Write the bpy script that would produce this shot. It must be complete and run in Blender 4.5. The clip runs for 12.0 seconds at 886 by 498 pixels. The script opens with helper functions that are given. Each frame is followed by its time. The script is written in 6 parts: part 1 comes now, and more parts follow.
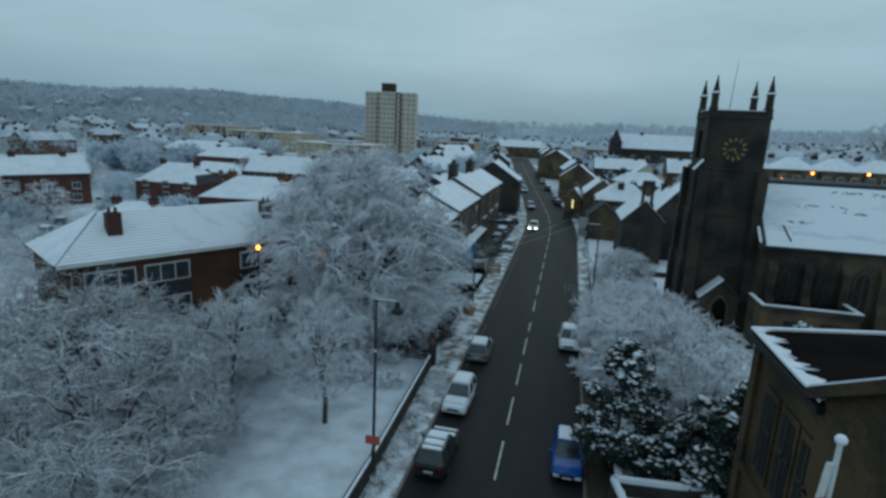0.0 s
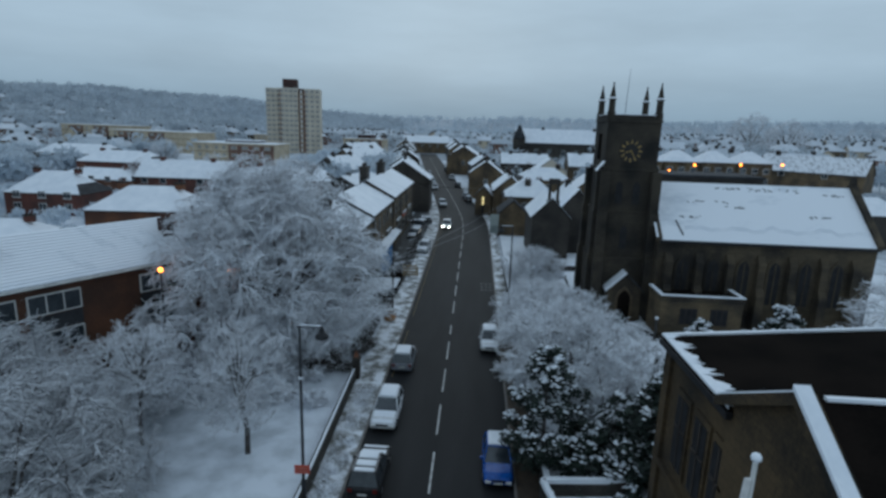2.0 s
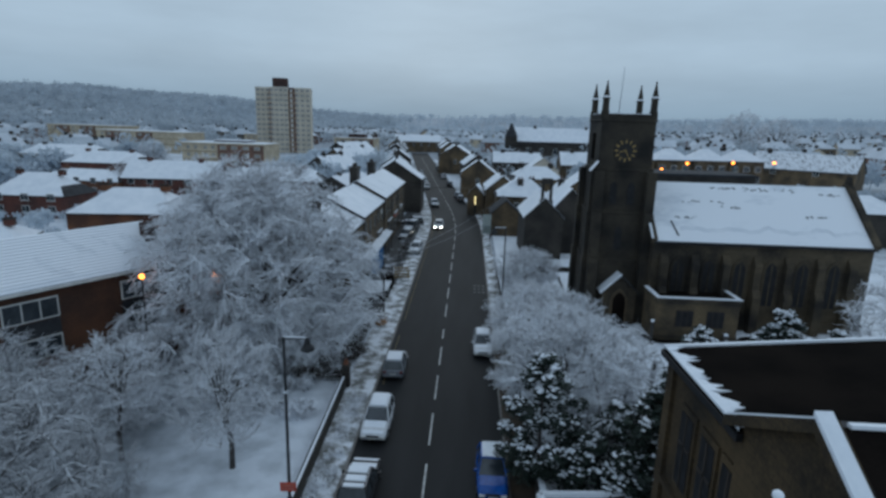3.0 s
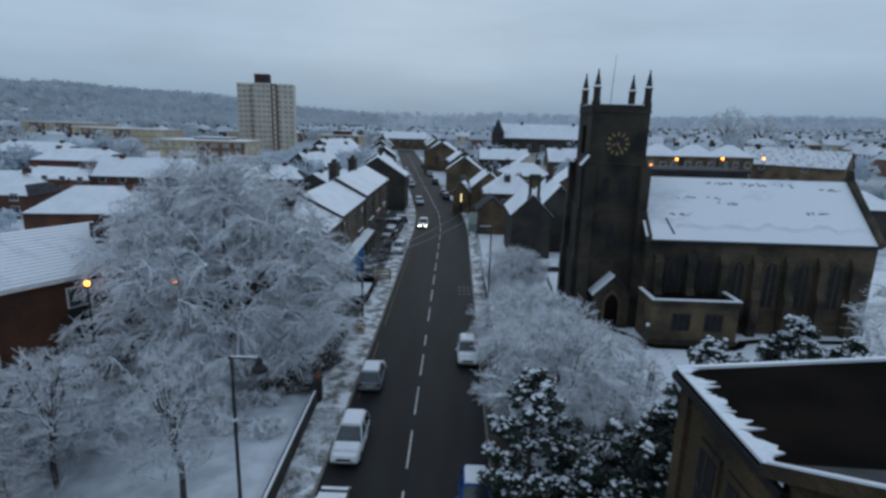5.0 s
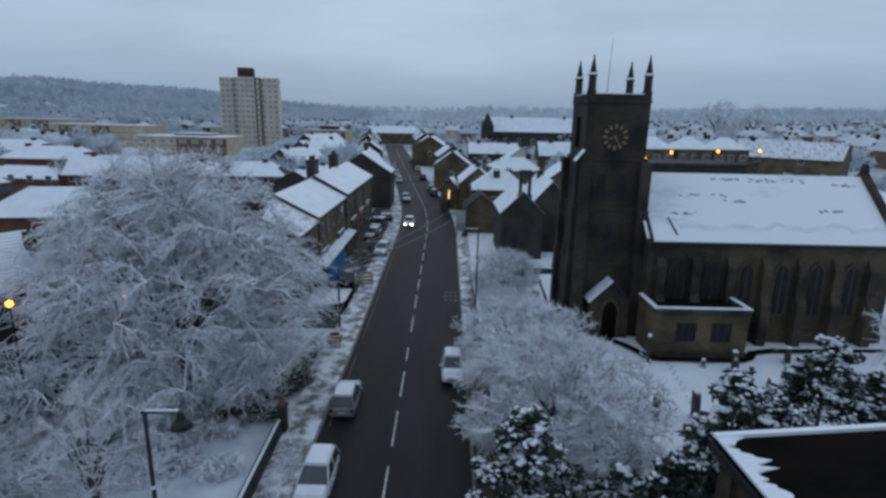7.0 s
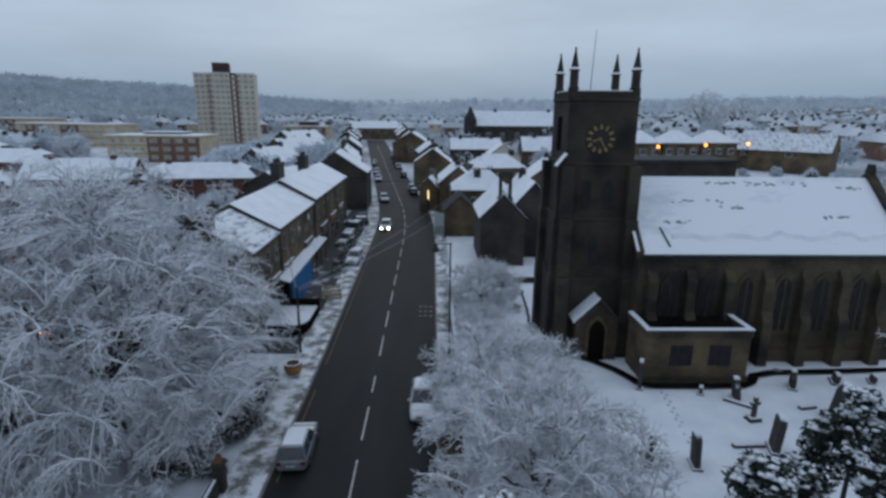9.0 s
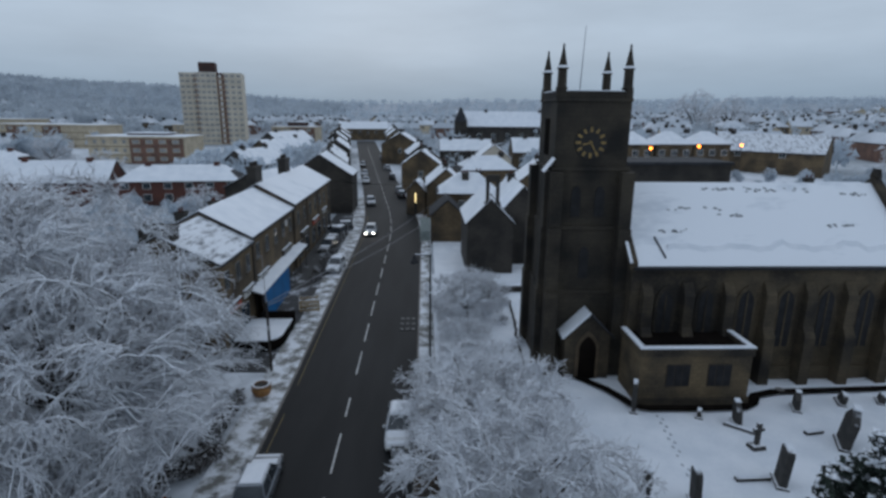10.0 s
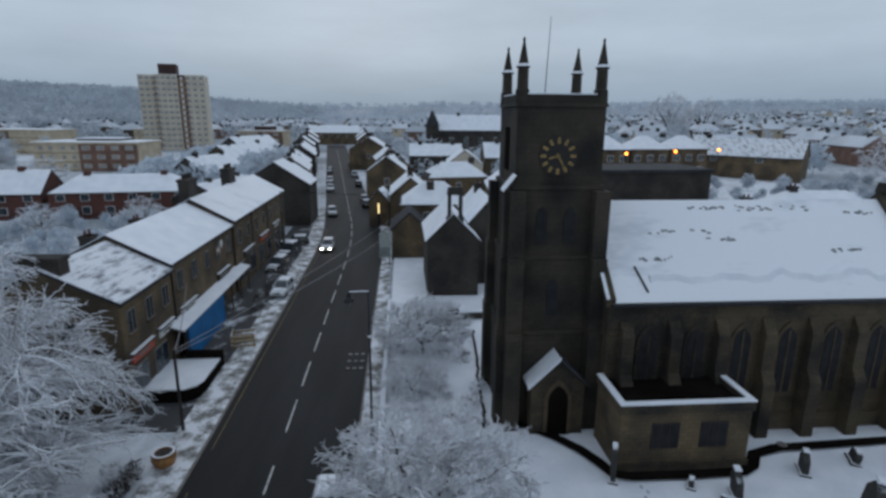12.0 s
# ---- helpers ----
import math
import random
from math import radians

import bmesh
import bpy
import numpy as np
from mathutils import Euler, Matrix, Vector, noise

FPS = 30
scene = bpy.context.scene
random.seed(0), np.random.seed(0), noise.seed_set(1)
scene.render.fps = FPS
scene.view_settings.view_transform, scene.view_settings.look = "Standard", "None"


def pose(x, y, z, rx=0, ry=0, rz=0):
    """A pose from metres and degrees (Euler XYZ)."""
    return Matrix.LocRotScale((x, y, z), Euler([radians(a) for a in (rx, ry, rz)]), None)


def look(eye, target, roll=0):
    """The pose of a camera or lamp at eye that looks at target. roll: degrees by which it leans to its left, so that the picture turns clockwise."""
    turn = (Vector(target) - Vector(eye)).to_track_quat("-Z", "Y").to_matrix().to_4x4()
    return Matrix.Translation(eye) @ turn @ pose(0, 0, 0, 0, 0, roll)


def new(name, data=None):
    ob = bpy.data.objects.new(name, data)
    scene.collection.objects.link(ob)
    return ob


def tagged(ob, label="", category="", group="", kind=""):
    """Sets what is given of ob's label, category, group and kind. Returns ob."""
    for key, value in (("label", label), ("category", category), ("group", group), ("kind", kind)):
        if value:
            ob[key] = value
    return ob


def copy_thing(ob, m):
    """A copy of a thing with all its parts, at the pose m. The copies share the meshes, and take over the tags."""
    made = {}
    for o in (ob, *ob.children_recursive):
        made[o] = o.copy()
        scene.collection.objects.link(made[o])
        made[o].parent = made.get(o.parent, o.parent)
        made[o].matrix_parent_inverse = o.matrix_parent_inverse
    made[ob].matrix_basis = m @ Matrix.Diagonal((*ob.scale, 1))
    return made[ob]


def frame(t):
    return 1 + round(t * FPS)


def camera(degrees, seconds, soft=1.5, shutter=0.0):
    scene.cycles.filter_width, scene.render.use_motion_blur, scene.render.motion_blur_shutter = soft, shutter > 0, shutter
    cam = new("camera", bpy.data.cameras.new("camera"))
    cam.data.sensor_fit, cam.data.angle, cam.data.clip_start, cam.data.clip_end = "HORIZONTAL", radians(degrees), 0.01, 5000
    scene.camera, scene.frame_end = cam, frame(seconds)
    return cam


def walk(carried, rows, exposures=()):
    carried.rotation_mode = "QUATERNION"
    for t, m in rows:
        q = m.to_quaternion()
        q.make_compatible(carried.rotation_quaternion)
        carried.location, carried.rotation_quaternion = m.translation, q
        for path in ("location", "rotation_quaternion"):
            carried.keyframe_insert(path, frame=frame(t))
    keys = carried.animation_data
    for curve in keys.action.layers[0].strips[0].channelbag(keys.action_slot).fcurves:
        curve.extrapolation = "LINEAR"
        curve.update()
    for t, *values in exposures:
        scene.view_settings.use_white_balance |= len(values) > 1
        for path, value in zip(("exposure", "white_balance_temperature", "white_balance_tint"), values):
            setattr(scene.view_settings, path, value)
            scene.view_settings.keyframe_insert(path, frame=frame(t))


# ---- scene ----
cam = camera(79.3, 12.0, soft=2.9)
PATH = [
    (0, (0.367, -0.395, 18.763), (-0.067, 1.51, 18.334), 2.7),
    (0.1, (0.378, -0.326, 18.817), (0.074, 1.605, 18.394), 2.2),
    (0.2, (0.325, -0.393, 18.869), (0.137, 1.553, 18.449), 2.1),
    (0.3, (0.284, -0.42, 18.926), (0.129, 1.529, 18.507), 2.0),
    (0.5, (0.097, -0.678, 19.023), (-0.047, 1.272, 18.604), 2.1),
    (1, (-0.119, -0.643, 19.393), (-0.255, 1.308, 18.972), 2.1),
    (1.5, (-0.241, -0.429, 19.7), (-0.364, 1.52, 19.269), 2.0),
    (2, (-0.291, -0.089, 19.901), (-0.4, 1.86, 19.464), 1.9),
    (2.5, (-0.32, 0.436, 20.014), (-0.415, 2.385, 19.573), 1.8),
    (3, (-0.286, 1.112, 20.029), (-0.367, 3.061, 19.588), 1.7),
    (3.5, (-0.192, 1.835, 19.951), (-0.26, 3.784, 19.508), 1.6),
    (5.5, (0.288, 5.513, 19.389), (0.26, 7.462, 18.941), 1.6),
    (6, (0.423, 6.578, 19.299), (0.402, 8.526, 18.849), 1.5),
    (6.5, (0.608, 7.731, 19.28), (0.595, 9.678, 18.823), 1.3),
    (7, (0.841, 8.981, 19.444), (0.837, 10.926, 18.977), 1.2),
    (9, (2.312, 13.994, 20.148), (2.354, 15.932, 19.657), 0.5),
    (9.5, (2.802, 15.473, 20.205), (2.858, 17.41, 19.712), 0.5),
    (10, (3.354, 16.985, 20.252), (3.422, 18.923, 19.762), 0.5),
    (10.5, (3.947, 18.655, 20.33), (4.026, 20.592, 19.841), 0.5),
    (11, (4.541, 20.224, 20.407), (4.626, 22.161, 19.916), 0.5),
    (11.5, (5.171, 21.879, 20.485), (5.267, 23.817, 20.002), 0.6),
    (12, (5.853, 23.613, 20.569), (6.001, 25.549, 20.089), 0.4),
]
walk(cam, [(t, look(eye, target, roll)) for t, eye, target, roll in PATH],
     exposures=[(0.0, 0.03, 5820, -8), (1.5, 0.08, 5940, 0), (3.5, 0.12, 5980, 5), (6.5, 0.16, 5930, 9), (9.5, 0.20, 6250, 11), (12.0, 0.20, 6450, 11)])

# ---- world, sun and exposure ----
scene.view_settings.exposure = 0.0
world = bpy.data.worlds.new("overcast_dusk")
scene.world = world
world.use_nodes = True
wt = world.node_tree
wt.nodes.clear()


def wn(kind, **kw):
    n = wt.nodes.new(kind)
    for k, v in kw.items():
        n.inputs[k].default_value = v
    return n


sky = wt.nodes.new("ShaderNodeTexSky")
sky.sky_type, sky.sun_disc = "NISHITA", False
sky.sun_elevation, sky.sun_rotation = radians(14), radians(-4)
sky.air_density, sky.dust_density = 1.0, 4.0
coord = wt.nodes.new("ShaderNodeTexCoord")
sep = wt.nodes.new("ShaderNodeSeparateXYZ")
wt.links.new(coord.outputs["Generated"], sep.inputs[0])
ramp = wt.nodes.new("ShaderNodeValToRGB")
ramp.color_ramp.elements[0].position, ramp.color_ramp.elements[0].color = 0.0, (0.218, 0.285, 0.355, 1)
ramp.color_ramp.elements[1].position, ramp.color_ramp.elements[1].color = 1.0, (0.441, 0.51, 0.60, 1)
for p, c in ((0.035, (0.258, 0.332, 0.408, 1)), (0.11, (0.373, 0.450, 0.530, 1)), (0.30, (0.420, 0.50, 0.585, 1))):
    e = ramp.color_ramp.elements.new(p)
    e.color = c
wt.links.new(sep.outputs["Z"], ramp.inputs[0])
stretch = wt.nodes.new("ShaderNodeMapping")
stretch.inputs["Scale"].default_value = (1.3, 1.3, 6.0)
wt.links.new(coord.outputs["Generated"], stretch.inputs[0])
cloud = wn("ShaderNodeTexNoise", Scale=2.6, Detail=5.0, Roughness=0.55)
wt.links.new(stretch.outputs[0], cloud.inputs["Vector"])
span = wn("ShaderNodeMapRange", **{"From Min": 0.3, "From Max": 0.75, "To Min": 0.93, "To Max": 1.09})
wt.links.new(cloud.outputs[0], span.inputs[0])
tint = wt.nodes.new("ShaderNodeVectorMath")
tint.operation = "SCALE"
wt.links.new(ramp.outputs[0], tint.inputs[0])
wt.links.new(span.outputs[0], tint.inputs["Scale"])
bg_sky = wn("ShaderNodeBackground", Strength=0.05)
bg_cloud = wn("ShaderNodeBackground", Strength=1.0)
wt.links.new(sky.outputs[0], bg_sky.inputs[0])
wt.links.new(tint.outputs[0], bg_cloud.inputs[0])
cover = wn("ShaderNodeMixShader", Fac=0.99)
wt.links.new(bg_sky.outputs[0], cover.inputs[1])
wt.links.new(bg_cloud.outputs[0], cover.inputs[2])
wout = wt.nodes.new("ShaderNodeOutputWorld")
wt.links.new(cover.outputs[0], wout.inputs[0])

sun = new("sun", bpy.data.lights.new("sun", "SUN"))
sun.data.energy, sun.data.angle, sun.data.color = 0.22, radians(40), (1.0, 0.94, 0.88)
sun.matrix_world = look((20, 300, 160), (0, 0, 0))


# ---- materials ----
def lin(c):
    return (*c, 1.0)


def mat(name, a, b=None, rough=0.8, scale=4.0, fine=40.0, bump=0.2, metal=0.0, snow=None, isl=0.0, lo=0.35, hi=0.65, stretch=(1, 1, 1), spec=0.4):
    """Two colours mixed by a coarse and a fine noise, with relief. snow: how far upward faces are dusted. isl: variation per piece."""
    m = bpy.data.materials.new(name)
    m.use_nodes = True
    t = m.node_tree
    bs = t.nodes["Principled BSDF"]
    bs.inputs["Roughness"].default_value, bs.inputs["Metallic"].default_value = rough, metal
    bs.inputs["Specular IOR Level"].default_value = spec
    b = b or tuple(x * 0.7 for x in a)
    tc = t.nodes.new("ShaderNodeTexCoord")
    mp = t.nodes.new("ShaderNodeMapping")
    mp.inputs["Scale"].default_value = stretch
    geo = t.nodes.new("ShaderNodeNewGeometry")
    t.links.new(geo.outputs["Position"], mp.inputs[0])
    n1, n2 = t.nodes.new("ShaderNodeTexNoise"), t.nodes.new("ShaderNodeTexNoise")
    n1.inputs["Scale"].default_value, n1.inputs["Detail"].default_value = scale, 4
    n2.inputs["Scale"].default_value, n2.inputs["Detail"].default_value = fine, 3
    t.links.new(mp.outputs[0], n1.inputs["Vector"])
    t.links.new(mp.outputs[0], n2.inputs["Vector"])
    add = t.nodes.new("ShaderNodeMath")
    add.operation = "MULTIPLY_ADD"
    add.inputs[1].default_value = 0.35
    t.links.new(n2.outputs[0], add.inputs[0])
    t.links.new(n1.outputs[0], add.inputs[2])
    rng = t.nodes.new("ShaderNodeMapRange")
    rng.inputs["From Min"].default_value, rng.inputs["From Max"].default_value = lo + 0.17, hi + 0.17
    t.links.new(add.outputs[0], rng.inputs[0])
    mix = t.nodes.new("ShaderNodeMix")
    mix.data_type = "RGBA"
    mix.inputs["A"].default_value, mix.inputs["B"].default_value = lin(a), lin(b)
    t.links.new(rng.outputs[0], mix.inputs["Factor"])
    col = mix.outputs["Result"]
    if isl:
        hsv = t.nodes.new("ShaderNodeHueSaturation")
        r2 = t.nodes.new("ShaderNodeMapRange")
        r2.inputs["To Min"].default_value, r2.inputs["To Max"].default_value = 1 - isl, 1 + isl
        t.links.new(geo.outputs["Random Per Island"], r2.inputs[0])
        t.links.new(r2.outputs[0], hsv.inputs["Value"])
        t.links.new(col, hsv.inputs["Color"])
        col = hsv.outputs[0]
    if snow:
        sx = t.nodes.new("ShaderNodeSeparateXYZ")
        t.links.new(geo.outputs["Normal"], sx.inputs[0])
        ad = t.nodes.new("ShaderNodeMath")
        ad.operation = "MULTIPLY_ADD"
        ad.inputs[1].default_value = 0.9
        t.links.new(n1.outputs[0], ad.inputs[0])
        t.links.new(sx.outputs["Z"], ad.inputs[2])
        r3 = t.nodes.new("ShaderNodeMapRange")
        r3.inputs["From Min"].default_value, r3.inputs["From Max"].default_value = snow[0], snow[1]
        t.links.new(ad.outputs[0], r3.inputs[0])
        m2 = t.nodes.new("ShaderNodeMix")
        m2.data_type = "RGBA"
        m2.inputs["B"].default_value = lin((0.78, 0.81, 0.86))
        t.links.new(r3.outputs[0], m2.inputs["Factor"])
        t.links.new(col, m2.inputs["A"])
        col = m2.outputs["Result"]
    t.links.new(col, bs.inputs["Base Color"])
    if bump:
        bp = t.nodes.new("ShaderNodeBump")
        bp.inputs["Strength"].default_value, bp.inputs["Distance"].default_value = bump, 0.05
        t.links.new(add.outputs[0], bp.inputs["Height"])
        t.links.new(bp.outputs[0], bs.inputs["Normal"])
    return m


def masonry(name, a, b, mortar, bw, bh, rough=0.9, soot=None):
    """Coursed masonry: blocks of bw by bh metres with joints, two block colours and soot streaks."""
    m = mat(name, a, b, rough=rough, scale=0.35, fine=9.0, bump=0.3)
    t = m.node_tree
    bs = t.nodes["Principled BSDF"]
    col = bs.inputs["Base Color"].links[0].from_socket
    geo = t.nodes.new("ShaderNodeNewGeometry")
    sp = t.nodes.new("ShaderNodeSeparateXYZ")
    t.links.new(geo.outputs["Position"], sp.inputs[0])
    ad = t.nodes.new("ShaderNodeMath")
    t.links.new(sp.outputs[0], ad.inputs[0])
    t.links.new(sp.outputs[1], ad.inputs[1])
    cb = t.nodes.new("ShaderNodeCombineXYZ")
    t.links.new(ad.outputs[0], cb.inputs[0])
    t.links.new(sp.outputs[2], cb.inputs[1])
    br = t.nodes.new("ShaderNodeTexBrick")
    br.inputs["Color1"].default_value, br.inputs["Color2"].default_value, br.inputs["Mortar"].default_value = (0.88, 0.88, 0.88, 1), (1.1, 1.1, 1.1, 1), lin(mortar)
    br.inputs["Scale"].default_value = 1.0
    br.inputs["Brick Width"].default_value, br.inputs["Row Height"].default_value, br.inputs["Mortar Size"].default_value = bw, bh, bh * 0.05
    t.links.new(cb.outputs[0], br.inputs["Vector"])
    mu = t.nodes.new("ShaderNodeMix")
    mu.data_type, mu.blend_type = "RGBA", "MULTIPLY"
    mu.inputs["Factor"].default_value = 1.0
    t.links.new(col, mu.inputs["A"])
    t.links.new(br.outputs[0], mu.inputs["B"])
    t.links.new(mu.outputs["Result"], bs.inputs["Base Color"])
    return m


def glow(name, c, s):
    m = bpy.data.materials.new(name)
    m.use_nodes = True
    bs = m.node_tree.nodes["Principled BSDF"]
    bs.inputs["Base Color"].default_value = lin(c)
    bs.inputs["Emission Color"].default_value = lin(c)
    bs.inputs["Emission Strength"].default_value = s
    return m


SNOW = mat("snow", (0.80, 0.83, 0.88), (0.70, 0.74, 0.80), rough=0.7, scale=0.6, fine=6, bump=0.25)
SNOW_TRODDEN = mat("trodden_snow", (0.72, 0.75, 0.80), (0.16, 0.16, 0.15), rough=0.8, scale=0.9, fine=6, bump=0.5, lo=0.41, hi=0.62)
SNOW_PRESSED = mat("pressed_snow", (0.50, 0.53, 0.58), (0.40, 0.43, 0.47), rough=0.8, scale=3, fine=12)
SNOW_THIN = mat("thin_snow_on_slate", (0.72, 0.75, 0.80), (0.16, 0.17, 0.19), rough=0.8, scale=1.3, fine=5.5, bump=0.3, lo=0.48, hi=0.72, stretch=(2.2, 0.45, 1))
SNOW_RAGGED = mat("patchy_roof_snow", (0.80, 0.83, 0.88), (0.64, 0.68, 0.74), rough=0.75, scale=0.35, fine=2.2, bump=0.4, lo=0.58, hi=0.74, stretch=(0.5, 1.6, 1))
GROUND = mat("snowy_ground", (0.72, 0.76, 0.82), (0.30, 0.33, 0.36), rough=0.85, scale=0.03, fine=0.6, bump=0.3, lo=0.42, hi=0.62)
# Far ground: mist over distant snow painted as a muted grey base colour.
FAR_LAND = mat("frosted_far_fields_hazed", (0.40, 0.44, 0.49), (0.28, 0.31, 0.35), rough=0.9, scale=0.015, fine=0.2, bump=0.2)
ASPHALT = mat("wet_asphalt", (0.019, 0.0195, 0.021), (0.010, 0.0105, 0.0115), rough=0.72, scale=0.5, fine=60, bump=0.12, stretch=(1.0, 0.15, 1), spec=0.25)
KERB = mat("kerb_stone", (0.22, 0.21, 0.20), (0.14, 0.13, 0.12), rough=0.8, scale=2, fine=30)
LINE = mat("worn_white_line", (0.62, 0.63, 0.62), (0.32, 0.32, 0.31), rough=0.7, scale=3, fine=30)
LINE_WORN = mat("nearly_worn_off_lettering", (0.24, 0.24, 0.24), (0.06, 0.06, 0.06), rough=0.7, scale=4, fine=30)
LEAFLITTER = mat("leaf_littered_path", (0.075, 0.052, 0.035), (0.035, 0.028, 0.022), rough=0.8, scale=1.2, fine=14, bump=0.4)
CHURCH_STONE = masonry("sooted_sandstone", (0.096, 0.074, 0.046), (0.020, 0.0175, 0.015), (0.75, 0.75, 0.75), 0.75, 0.32)
TOWER_STONE = masonry("soot_black_sandstone", (0.056, 0.046, 0.033), (0.014, 0.0128, 0.0115), (0.75, 0.75, 0.75), 0.75, 0.32)
HALL_STONE = masonry("stained_sandstone", (0.082, 0.054, 0.025), (0.0105, 0.0085, 0.0060), (0.7, 0.7, 0.7), 0.62, 0.30)
VESTRY_STONE = masonry("weathered_sandstone", (0.15, 0.11, 0.062), (0.050, 0.040, 0.028), (0.6, 0.6, 0.6), 0.55, 0.26)
TAN_STONE = masonry("tan_sandstone", (0.165, 0.118, 0.068), (0.062, 0.048, 0.034), (0.6, 0.6, 0.6), 0.5, 0.22)
DARK_STONE = masonry("dark_stone", (0.060, 0.052, 0.044), (0.024, 0.022, 0.020), (0.6, 0.6, 0.6), 0.6, 0.26)
# Roof snow of the far town, with the mist's grey put into its colour.
FAR_ROOF = mat("far_roof_snow_hazed", (0.62, 0.66, 0.72), (0.40, 0.44, 0.49), rough=0.8, scale=0.05, fine=1.5, bump=0.1)
FORECOURT = mat("snow_patched_tarmac", (0.045, 0.046, 0.048), (0.62, 0.65, 0.70), rough=0.8, scale=0.45, fine=4, bump=0.3, lo=0.56, hi=0.72)
BRICK = masonry("red_brick", (0.125, 0.048, 0.036), (0.070, 0.034, 0.028), (1.2, 1.3, 1.4), 0.225, 0.075)
ORANGE_BRICK = masonry("orange_brick", (0.175, 0.072, 0.035), (0.085, 0.040, 0.026), (1.2, 1.3, 1.4), 0.225, 0.075)
DARK_BRICK = masonry("sooty_brick", (0.070, 0.034, 0.028), (0.034, 0.022, 0.020), (1.2, 1.2, 1.2), 0.225, 0.075)
PALE_BRICK = masonry("buff_brick", (0.56, 0.48, 0.35), (0.42, 0.35, 0.26), (1.1, 1.1, 1.1), 0.225, 0.075)
DULL_BRICK = masonry("dull_red_brick", (0.21, 0.115, 0.085), (0.12, 0.075, 0.060), (1.2, 1.3, 1.3), 0.225, 0.075)
WINBAND = mat("grey_window_band", (0.20, 0.21, 0.22), (0.32, 0.32, 0.31), rough=0.3, scale=0.5, fine=3, bump=0.0)
CREAM = mat("cream_render", (0.62, 0.56, 0.46), (0.50, 0.45, 0.37), rough=0.85, scale=0.3, fine=6)
SLATE = mat("dark_slate", (0.050, 0.052, 0.058), (0.026, 0.027, 0.030), rough=0.8, scale=0.8, fine=8, bump=0.3, spec=0.2)
FELT = mat("dark_roof_felt", (0.0130, 0.0102, 0.0086), (0.0062, 0.0053, 0.0048), rough=0.95, scale=0.5, fine=14, bump=0.25, spec=0.02)
CHURCH_GLASS = mat("dark_leaded_glass", (0.014, 0.014, 0.015), (0.024, 0.024, 0.026), rough=0.55, scale=2.0, fine=14, bump=0.3, spec=0.2)
GLASS = mat("dark_window_glass", (0.022, 0.028, 0.034), (0.05, 0.06, 0.07), rough=0.12, scale=0.6, fine=3, bump=0.0, spec=0.6)
PAINT_W = mat("white_window_paint", (0.72, 0.72, 0.70), (0.58, 0.58, 0.56), rough=0.5, scale=2, fine=20, bump=0.05)
TIMBER = mat("dark_timber", (0.045, 0.035, 0.028), (0.024, 0.020, 0.018), rough=0.75, scale=1.5, fine=20)
IRON = mat("black_iron", (0.022, 0.023, 0.026), (0.014, 0.014, 0.016), rough=0.5, scale=3, fine=30, bump=0.05, metal=0.3)
IRON_FROST = mat("frosted_black_iron", (0.030, 0.032, 0.036), (0.10, 0.11, 0.12), rough=0.6, scale=2.5, fine=30, bump=0.1, lo=0.55, hi=0.75)
BARK = mat("frosted_bark", (0.050, 0.042, 0.037), (0.085, 0.080, 0.078), rough=0.9, scale=3, fine=18, bump=0.5, snow=(1.2, 1.5))
TWIG = mat("frosted_twigs", (0.76, 0.79, 0.84), (0.30, 0.285, 0.285), rough=0.85, scale=0.55, fine=2.0, bump=0.0, snow=(0.35, 0.95), isl=0.40)
TWIG_DARK = mat("lightly_frosted_twigs", (0.40, 0.42, 0.45), (0.10, 0.092, 0.090), rough=0.85, scale=0.55, fine=2.0, bump=0.0, snow=(0.68, 1.30), isl=0.40)
# Frosted woods with distance haze mixed into their base colours.
TWIG_HILL = mat("hill_frosted_wood_hazed", (0.56, 0.61, 0.66), (0.44, 0.49, 0.54), rough=0.9, scale=0.010, fine=0.08, bump=0.0, isl=0.12)
TWIG_FAR = mat("far_frosted_wood_hazed", (0.62, 0.68, 0.74), (0.50, 0.56, 0.62), rough=0.9, scale=0.012, fine=0.1, bump=0.0, isl=0.10)
# Half translucent blades flatten the crowns' contrast, as mist would.
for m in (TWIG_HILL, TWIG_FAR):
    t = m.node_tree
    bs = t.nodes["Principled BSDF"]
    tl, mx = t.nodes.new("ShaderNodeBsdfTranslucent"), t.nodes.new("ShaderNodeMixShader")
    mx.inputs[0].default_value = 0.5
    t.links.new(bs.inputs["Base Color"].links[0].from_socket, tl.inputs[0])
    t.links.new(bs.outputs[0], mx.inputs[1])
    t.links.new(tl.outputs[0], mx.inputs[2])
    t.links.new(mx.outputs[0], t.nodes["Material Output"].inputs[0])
NEEDLE = mat("evergreen_leaves", (0.030, 0.045, 0.034), (0.014, 0.022, 0.018), rough=0.6, scale=1.5, fine=9, bump=0.0, isl=0.4)
HEDGE = mat("brown_hedge", (0.062, 0.050, 0.042), (0.030, 0.026, 0.024), rough=0.9, scale=1.2, fine=9, bump=0.3, snow=(1.0, 1.5), isl=0.4)
TYRE = mat("tyre_rubber", (0.018, 0.018, 0.019), rough=0.8)
RIM = mat("alloy_rim", (0.35, 0.36, 0.38), rough=0.35, metal=0.8)
CAR_BLACK = mat("black_car_paint", (0.016, 0.017, 0.019), (0.03, 0.03, 0.032), rough=0.25, bump=0.0)
CAR_WHITE = mat("white_car_paint", (0.62, 0.65, 0.68), (0.50, 0.52, 0.55), rough=0.3, bump=0.0)
